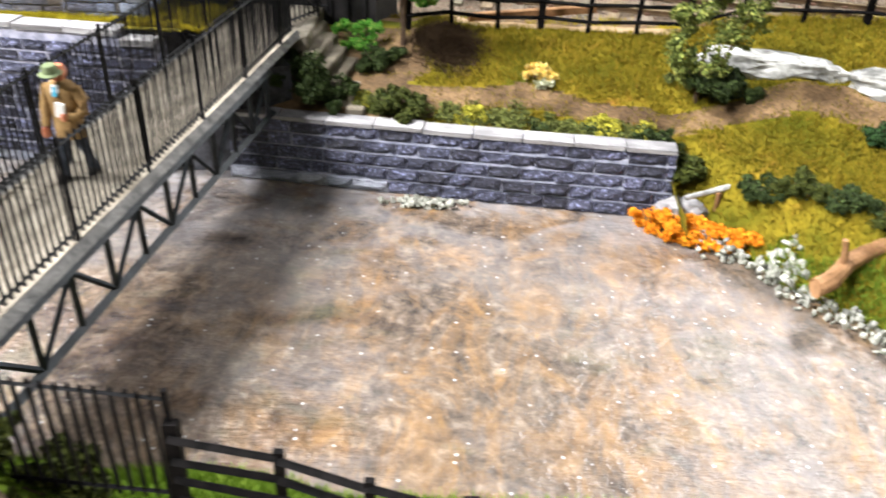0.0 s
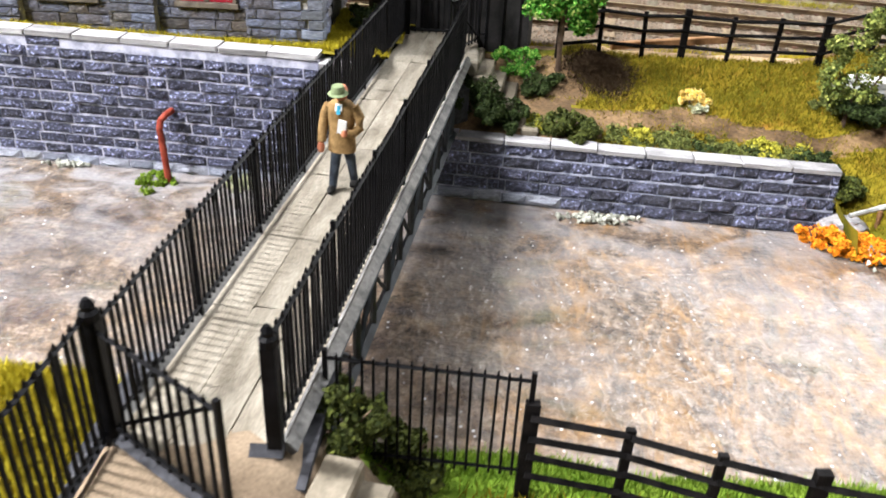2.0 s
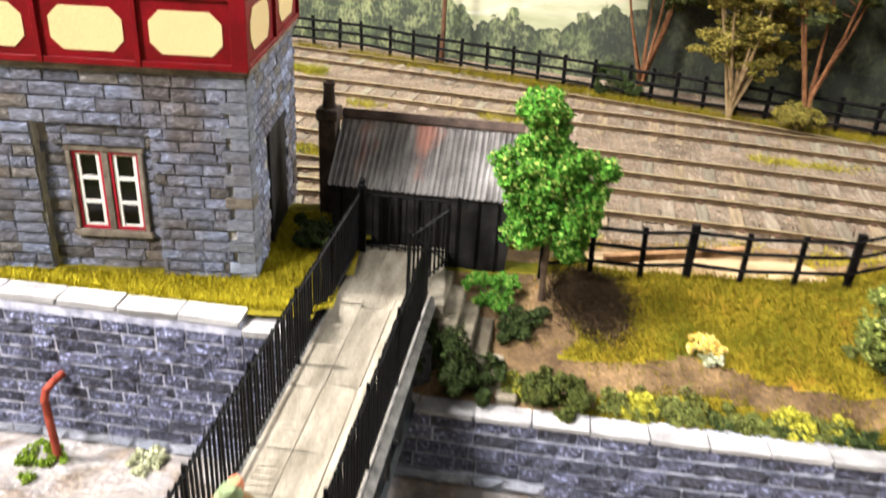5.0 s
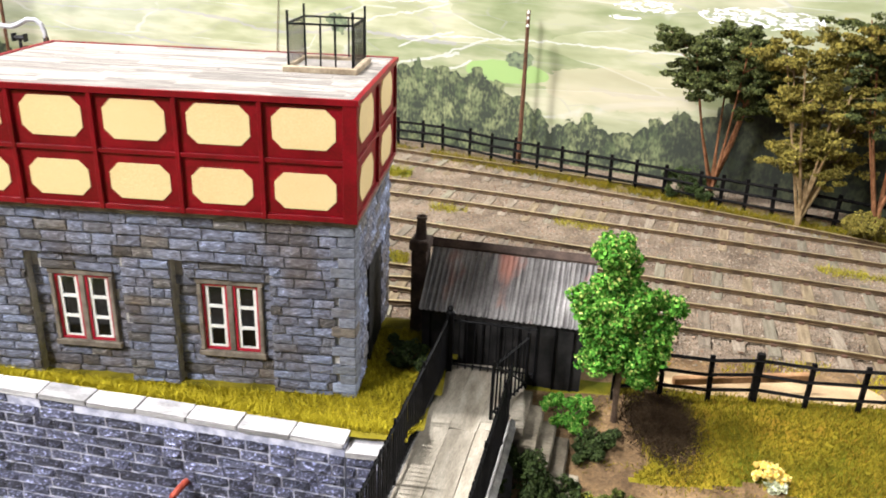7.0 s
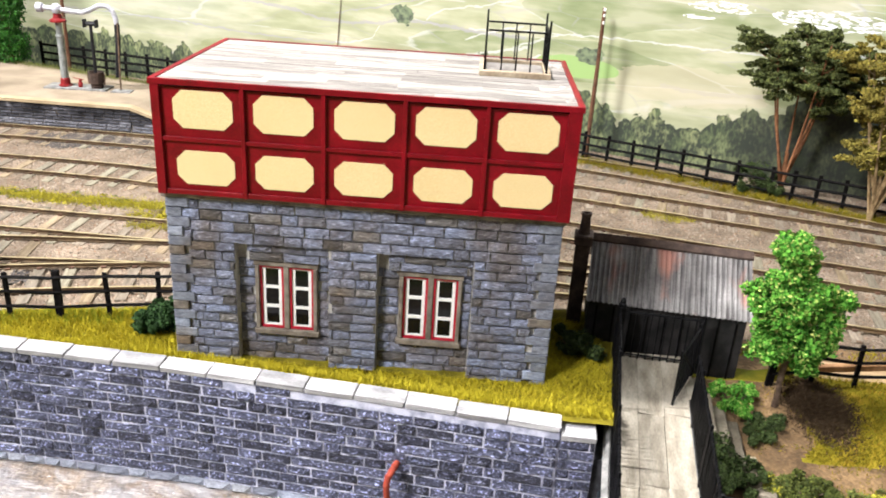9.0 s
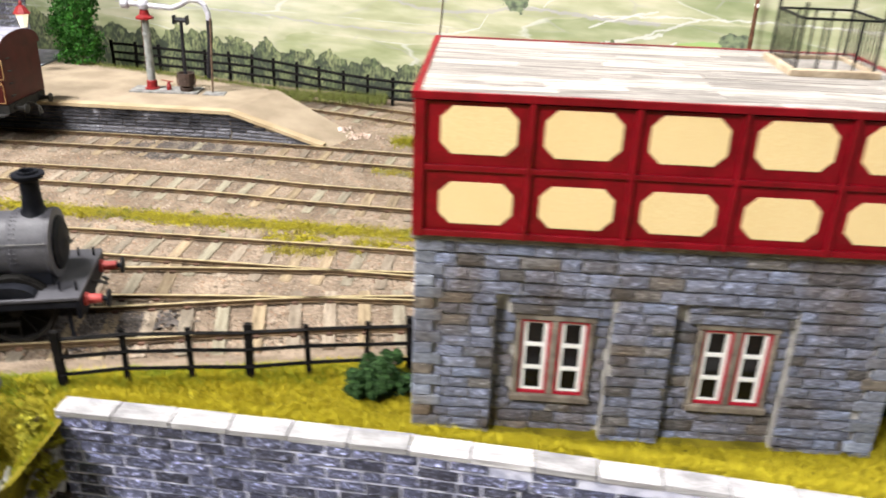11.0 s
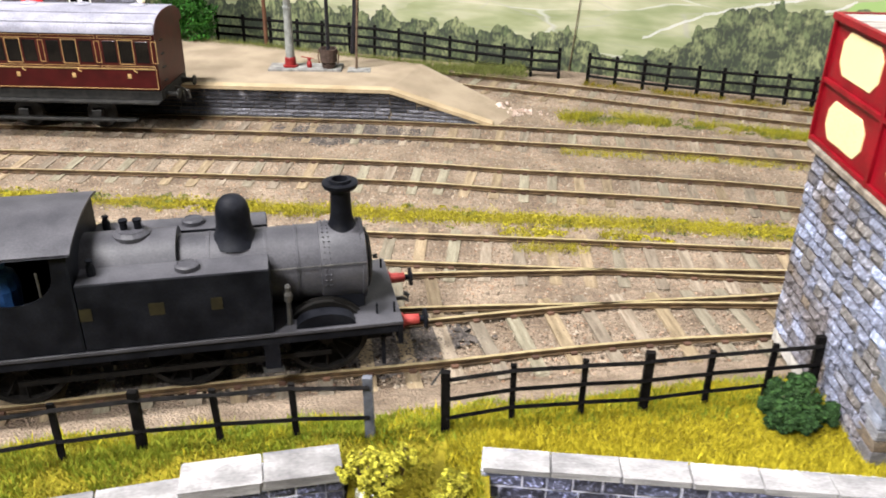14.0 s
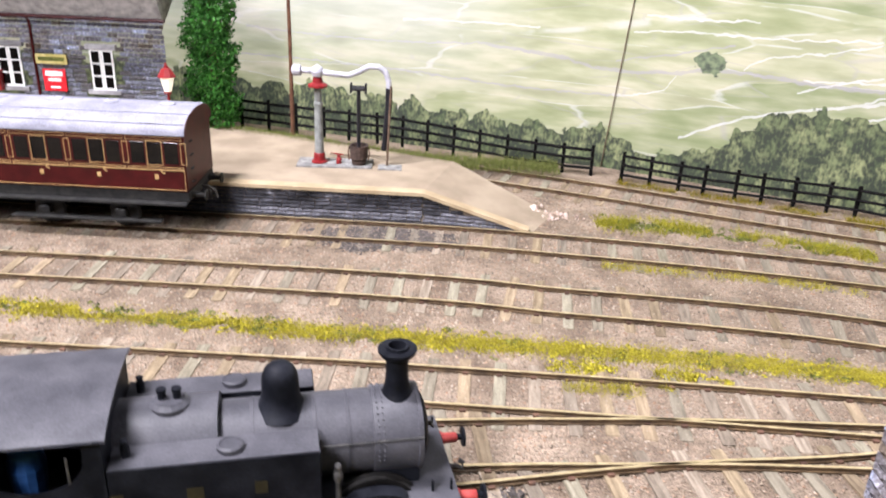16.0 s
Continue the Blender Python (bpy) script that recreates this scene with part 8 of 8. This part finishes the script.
scrub = random.Random(77)
for mt, lab, cut in ((M_LEAF_O, "low olive scrub along the top of the river wall", -0.3), (M_LEAF_Y, "yellow-green moss tufts along the top of the river wall", 0.12), (M_LEAF_D, "dark green creeping scrub along the top of the river wall", 0.1)):
    tufts = []
    for k in range(150):
        x = scrub.uniform(-0.9, 3.0)
        y = along(WALL_R, x) + 0.36 + abs(scrub.gauss(0, 0.14))
        if noise.noise((x * 1.6, cut * 40, 3)) > cut:
            r_ = scrub.uniform(0.04, 0.11)
            tufts.append((x, y, slope_right(x, y) + r_ * 0.35, r_, r_, r_ * scrub.uniform(0.5, 1.0)))
    vs, fs = leaf_cloud(tufts, 130, 0.015, 77)
    me = bpy.data.meshes.new("wall_scrub")
    me.from_pydata(vs, [], fs)
    me.materials.append(mt)
    solid("wall_scrub", me, None, lab, "scrub", "stuff")

# ---- trees ----
def tree(x, y, z, trunk, limbs, clouds, leaf_mat, label, seed, count, leaf, bark=None, name="tree"):
    """trunk and limbs: lists of points with a start radius; clouds: ellipsoids of leaves."""
    t = thing(name, x, y, z, 0, label, "tree", "trees")
    bm = bmesh.new()
    tube(bm, trunk[0], trunk[1], 9, trunk[1] * 0.45)
    part("trunk", bm, bark or M_BARK, t)
    for pts, r in limbs:
        bm = bmesh.new()
        tube(bm, pts, r, 6, r * 0.3)
        part("limb", bm, bark or M_BARK, t)
    foliage("crown", clouds, count, leaf, leaf_mat, seed, t)
    return t


clouds = [(-0.24, 0, 2.5, 0.27, 0.26, 0.28), (-0.16, 0, 2.24, 0.24, 0.24, 0.22), (-0.28, 0.02, 2.02, 0.24, 0.25, 0.22), (-0.5, 0, 1.8, 0.27, 0.27, 0.25), (0.0, -0.05, 1.78, 0.36, 0.34, 0.36), (0.38, 0, 1.72, 0.28, 0.28, 0.28), (-0.3, 0.02, 1.45, 0.36, 0.34, 0.34), (0.22, -0.04, 1.35, 0.38, 0.36, 0.38), (-0.26, 0, 1.08, 0.32, 0.3, 0.28), (0.14, 0, 0.98, 0.32, 0.3, 0.28), (0.32, 0.02, 0.78, 0.22, 0.22, 0.22)]
tree(-0.38, 11.78, slope_right(-0.38, 11.78) - 0.03, ([(0, 0, -0.05), (-0.02, 0, 0.5), (0.0, 0, 1.1), (-0.1, 0, 2.2)], 0.06),
     [([(0, 0, 0.75), (0.2, -0.03, 1.1), (0.35, -0.05, 1.6)], 0.03), ([(0, 0, 0.8), (-0.2, 0.03, 1.15), (-0.42, 0.05, 1.7)], 0.03), ([(0, 0, 1.3), (-0.12, 0, 1.9), (-0.22, 0, 2.4)], 0.025)],
     [(x, y, z, a * 0.86, b * 0.86, c * 0.86) for x, y, z, a, b, c in clouds] + foamy([(x, y, z, a * 1.02, b * 1.02, c * 1.02) for x, y, z, a, b, c in clouds], 24, 0.34, 31), M_LEAF_G, "bright green foam-leaved tree with a slim brown trunk", 301, 170, 0.021)
M_BARKP = mat("pale_bark", (0.2, 0.13, 0.06), (0.36, 0.26, 0.14), 6, 0.9, fine=30, bump=0.5)


def tall_tree(x, y, z, h, spread, leaf_mat, label, seed, stems, low, bark, leaves=85):
    """A few long stems from near the ground, each with twigs that carry small leaf tufts above the given share of the height."""
    r = random.Random(seed)
    limbs, tufts = [], []
    for k in range(stems):
        a = 6.283 * k / stems + r.uniform(-0.5, 0.5)
        lean = spread * r.uniform(0.5, 1.0)
        top = Vector((lean * math.cos(a), 0.5 * lean * math.sin(a), h * r.uniform(0.8, 1.0)))
        base = Vector((0, 0, h * r.uniform(0.02, 0.16)))
        mid = base.lerp(top, 0.5) + Vector((0, 0, -0.06 * h))
        limbs.append(([base, base.lerp(mid, 0.5) * 1.0, mid, top], 0.05))
        for j in range(9):
            u = r.uniform(low, 1.0)
            p = base.lerp(top, u)
            d = Vector((r.gauss(0, 0.4), r.gauss(0, 0.25), r.uniform(0.05, 0.45)))
            limbs.append(([p, p + d * 0.5 + Vector((0, 0, 0.03)), p + d], 0.014))
            for _ in range(6):
                q = p + d * r.uniform(0.5, 1.15)
                e = r.uniform(0.06, 0.17)
                tufts.append((q.x + r.gauss(0, 0.17), q.y + r.gauss(0, 0.12), q.z + r.gauss(0, 0.13), e * 1.5, e, e * 0.6))
    return tree(x, y, z, ([(0, 0, -0.1), (0.02, 0, h * 0.12), (0.0, 0, h * 0.3)], 0.085), limbs, tufts, leaf_mat, label, seed, leaves, 0.028, bark)


M_LEAF_DO = mat("dark_olive_leaves", (0.026, 0.038, 0.01), (0.115, 0.13, 0.034), 3, 0.9, bump=0, island=0.5)
M_LEAF_K = mat("ochre_olive_leaves", (0.1, 0.085, 0.012), (0.26, 0.21, 0.04), 3, 0.9, bump=0, island=0.4)
M_BARKR = mat("russet_bark", (0.13, 0.05, 0.02), (0.26, 0.12, 0.055), 6, 0.9, fine=30, bump=0.5)
tall_tree(3.1, 22.5, -0.15, 4.15, 1.3, M_LEAF_DO, "tall tree with bare russet stems and a dark olive crown", 311, 7, 0.66, M_BARKR, 170)
tall_tree(4.85, 20.95, -0.15, 4.6, 1.5, M_LEAF_K, "airy ochre-leaved tree with a pale forked trunk", 312, 8, 0.25, M_BARKP, 140)
tall_tree(6.4, 20.5, -0.15, 5.2, 1.2, M_LEAF_DO, "tall tree with russet stems before the backscene", 313, 5, 0.5, M_BARKR)
bush(6.15, 20.2, -0.15, 0.55, 0.9, M_LEAF_K, "ochre olive bush at the foot of a tall tree", 316, count=900)
tall_tree(8.4, 19.4, -0.15, 5.0, 1.5, M_LEAF_D, "tall dark tree before the backscene", 314, 6, 0.3, M_BARK)
M_LEAF_S = mat("yellow_olive_foam", (0.05, 0.08, 0.014), (0.2, 0.23, 0.045), 5, 0.9, bump=0, island=0.45, c3=(0.45, 0.47, 0.13), lo=0.38, hi=0.58)
tree(3.55, 10.6, slope_right(3.55, 10.6) - 0.03, ([(0, 0, -0.05), (0.02, 0, 0.3), (0, 0, 0.8)], 0.035), [([(0, 0, 0.2), (0.25, 0, 0.6), (0.5, 0, 1.2)], 0.02), ([(0, 0, 0.2), (-0.2, 0, 0.55), (-0.25, 0, 0.85)], 0.02)],
     foamy([(0, 0, 1.0, 0.36, 0.33, 0.36), (0.45, 0, 1.1, 0.34, 0.28, 0.3), (-0.28, 0, 0.72, 0.26, 0.28, 0.28), (0.05, 0, 1.42, 0.2, 0.22, 0.24), (0.6, 0, 1.5, 0.22, 0.2, 0.22), (-0.38, 0, 1.2, 0.15, 0.15, 0.12), (0, 0, 0.5, 0.34, 0.32, 0.25)], 17, 0.36, 44), M_LEAF_S, "airy olive shrub on the slope by the rock ledge", 315, 60, 0.02, name="shrub")
creeper = thing("creeper", -21.45, 28.9, 0.6, 0, "dense dark green creeper clothing a tall stump", "creeper")
bm = bmesh.new()
tube(bm, [(0, 0, -0.1), (0.02, 0, 2.0), (0, 0, 4.0)], 0.2, 8, 0.1)
part("trunk", bm, M_BARK, creeper)
foliage("crown", [(0.1 * math.sin(k * 2.1), 0.1 * math.cos(k * 1.7), 0.35 + 0.45 * k, 0.72, 0.6, 0.5) for k in range(10)], 2000, 0.034, M_LEAF_G2, 320, creeper)

# ---- rocks, rubble, logs ----
def rubble(places, label, material, seed, name="rubble"):
    """A heap of small angular stones, one joined mesh."""
    r = random.Random(seed)
    bm = bmesh.new()
    for x, y, z, s_ in places:
        vs = bmesh.ops.create_icosphere(bm, subdivisions=1, radius=s_, matrix=Matrix.Translation((x, y, z)) @ Euler((r.uniform(0, 3), r.uniform(0, 3), r.uniform(0, 3))).to_matrix().to_4x4() @ Matrix.Diagonal((1, r.uniform(0.6, 1), r.uniform(0.45, 0.8), 1)))["verts"]
        for v in vs:
            v.co += Vector([r.uniform(-0.25, 0.25) * s_ for _ in range(3)])
    return solid(name, bm, material, label, "rubble", "stuff")


rr = random.Random(9)
rubble([(rr.gauss(0.0, 0.22), 9.32 - 0.16 * rr.random(), WATER + 0.01 + 0.08 * rr.random(), rr.uniform(0.03, 0.055)) for _ in range(110)], "small heap of pale rubble at the foot of the wall", M_RUBBLE, 1)
rubble([(rr.gauss(-7.4, 0.16), 10.15 + 0.08 * rr.random(), WATER + 0.01 + 0.05 * rr.random(), rr.uniform(0.03, 0.055)) for _ in range(40)], "small heap of white rubble at the foot of the wall", M_RUBBLE, 2)
rubble([(x, along(EDGE_R, x) + rr.gauss(0.12, 0.16), -1.1 + rr.uniform(0, 0.16), rr.uniform(0.025, 0.055)) for x in (rr.uniform(3.2, 6.0) for _ in range(420))], "grey-green river stones along the water's edge", M_RUBBLE, 3)
M_PLASTER = mat("pinkish_plaster", (0.42, 0.31, 0.25), (0.62, 0.52, 0.46), 3, 0.9, fine=16, bump=0.5, c3=(0.75, 0.7, 0.68))
rubble([(rr.gauss(-12.45, 0.16), rr.gauss(25.1, 0.12), -0.08 + 0.1 * rr.random(), rr.uniform(0.06, 0.13)) for _ in range(26)] + [(rr.gauss(-11.95, 0.3), rr.gauss(24.85, 0.16), -0.1 + 0.04 * rr.random(), rr.uniform(0.02, 0.06)) for _ in range(70)], "pinkish broken plaster at the foot of the platform ramp", M_PLASTER, 4)
rubble([(x_, y_, slope_right(x_, y_) + rr.uniform(0.0, 0.04), rr.uniform(0.03, 0.065)) for x_, y_ in ((rr.uniform(3.6, 4.25), rr.uniform(7.35, 8.15)) for _ in range(210))], "grey and white river stones heaped on the bank below the log", M_RUBBLE, 8)
rubble([(rr.gauss(-13.8, 0.22), rr.gauss(10.8, 0.3), bank_left(-13.8, 10.8) + rr.uniform(-0.1, 0.1), rr.uniform(0.05, 0.13)) for _ in range(60)], "pale rocks tumbled in the gap of the wall", M_ROCK, 5)


def rock(x, y, z, sx, sy, sz, label, seed, material=None, rz=0):
    r = random.Random(seed)
    bm = bmesh.new()
    bmesh.ops.create_icosphere(bm, subdivisions=4, radius=1.0)
    for v in bm.verts:
        d = v.co.normalized()
        k = 1 + 0.28 * noise.noise(d * 2.3 + Vector((seed, 0, 0))) + 0.12 * noise.noise(d * 7 + Vector((0, seed, 0)))
        v.co = Vector((d.x * sx, d.y * sy, d.z * sz)) * k
        if v.co.z > sz * 0.6:
            v.co.z = sz * 0.6 + (v.co.z - sz * 0.6) * 0.3
    return solid("rock", bm, material or M_ROCK, label, "rock", m=at(x, y, z, 0, 0, rz))


rock(4.62, 11.08, slope_right(4.6, 11.0) + 0.06, 0.95, 0.27, 0.26, "pale grey-white rock ledge in the grass slope", 3, rz=-20)
rock(6.25, 10.55, slope_right(6.2, 10.5) + 0.05, 0.8, 0.3, 0.28, "pale grey-white rock ledge in the grass slope", 4, rz=-14)
rock(3.15, 9.05, -0.95, 0.3, 0.18, 0.2, "grey rock at the wall's end above the ferns", 7, M_COPING)
rock(-13.22, 10.78, 0.1, 0.17, 0.22, 0.5, "pale rough rock standing in the gap of the wall", 12)
rock(-14.2, 10.9, 0.05, 0.2, 0.25, 0.42, "pale rough rock standing in the gap of the wall", 13)
log = thing("fallen_log", 4.08, 7.18, -0.76, 32, "brown fallen log with a broken branch on the bank", "log")
bm = bmesh.new()
tube(bm, [(-0.02, 0.01, 0.0), (0.0, 0, 0.0), (0.15, -0.02, 0.05), (0.32, 0.0, 0.1), (0.5, 0.04, 0.12), (0.75, 0.03, 0.16), (1.0, -0.02, 0.22), (1.3, 0.0, 0.28), (1.7, 0.06, 0.36)], 0.105, 12, 0.075)
for v in bm.verts:
    v.co += Vector((0, 1, 1)) * 0.02 * noise.noise(v.co * 9)
part("stem", bm, M_LOG, log)
bm = bmesh.new()
tube(bm, [(0.36, 0, 0.1), (0.36, 0.03, 0.3), (0.32, 0.05, 0.45)], 0.045, 7, 0.03)
part("branch", bm, M_LOG, log)
baulk = thing("timber_baulk", 0.55, 12.72, slope_right(1.5, 12.72) + 0.1, 3, "brown weathered timber baulk lying on the sand behind the fence", "timber")
bm = box(0.0, 1.95, -0.05, 0.05, -0.06, 0.06, 0.015)
for v in bm.verts:
    v.co.z += 0.09 * v.co.x
part("beam", bm, M_LOG, baulk)
drift = thing("driftwood", 3.15, 8.95, -0.72, 14, "grey-white driftwood branch propped over the ferns", "driftwood")
bm = bmesh.new()
tube(bm, [(0, 0, 0), (0.35, 0.02, 0.05), (0.75, 0, 0.14)], 0.03, 6, 0.04)
part("stem", bm, M_ROCK, drift)
bm = bmesh.new()
tube(bm, [(0.42, -0.03, 0.05), (0.42, -0.06, -0.35)], 0.03, 6)
part("prop", bm, M_LOG, drift)

# baseboard joint across the tracks and loose ballast
solid("joint", prism_bm([(-13.75, 12.9), (-13.1, 14.7), (-12.6, 17.0), (-12.0, 20.3), (-11.5, 22.9), (-10.6, 27.3)], [-0.165] * 6, 0.03, 0.02), M_UNDER, "thin dark joint across the ballast", "joint", "structure")
st = np.random.RandomState(4)
N = 70000
px, py = st.uniform(-25, 9, N), st.uniform(12.8, 27.5, N)
size = st.uniform(0.012, 0.03, N)
octv = np.array([(1, 0, 0), (-1, 0, 0), (0, 1, 0), (0, -1, 0), (0, 0, 1.0), (0, 0, -1.0)], float)
v = octv[None] * size[:, None, None] * st.uniform(0.6, 1.3, (N, 6, 3)) + np.stack([px, py, np.full(N, -0.105)], 1)[:, None]
f = np.array([(0, 2, 4), (2, 1, 4), (1, 3, 4), (3, 0, 4)])
fs = (f[None] + 6 * np.arange(N)[:, None, None]).reshape(-1, 3)
me = bpy.data.meshes.new("ballast_chips")
me.from_pydata(v.reshape(-1, 3), [], fs)
me.materials.append(M_CHIPS)
solid("ballast_chips", me, None, "loose grey and brown ballast chippings", "ballast", "stuff")
M_ASH_SHADE = mat("black_ash_and_shade", (0.035, 0.03, 0.028), (0.1, 0.085, 0.075), 3, 0.95, bump=0, island=0.4)


def ash(cx, cy, rx, ry, slant, label):
    """Dark grit strewn over the ballast, as ash or as painted shade, thinning towards its edge."""
    keep = [i for i in range(N) if noise.noise((px[i] * 1.3, py[i] * 2.0, 8)) > -0.12 + 0.9 * (((px[i] - cx) / rx) ** 2 + ((py[i] - cy - slant * (px[i] - cx)) / ry) ** 2 - 0.75)]
    n = len(keep) * 6
    at = np.stack([np.repeat(px[keep], 6) + st.normal(0, 0.1, n), np.repeat(py[keep], 6) + st.normal(0, 0.08, n), np.full(n, -0.1)], 1)
    av = octv[None] * 0.03 * st.uniform(0.6, 1.3, (n, 6, 3)) * np.array((1.5, 1.5, 0.5)) + at[:, None]
    me = bpy.data.meshes.new("ash_patch")
    me.from_pydata(av.reshape(-1, 3), [], (f[None] + 6 * np.arange(n)[:, None, None]).reshape(-1, 3))
    me.materials.append(M_ASH_SHADE)
    solid("ash_patch", me, None, label, "ash", "stuff")


ash(-15.9, 22.95, 1.6, 0.7, 0.0, "dark ash and oil dropped between the rails by the platform")
# the engine's shadow laid as dark grit, since light passes beneath it
ash(-17.2, 13.4, 4.0, 0.75, 0.245, "dark grit painting the shadow under the tank engine")
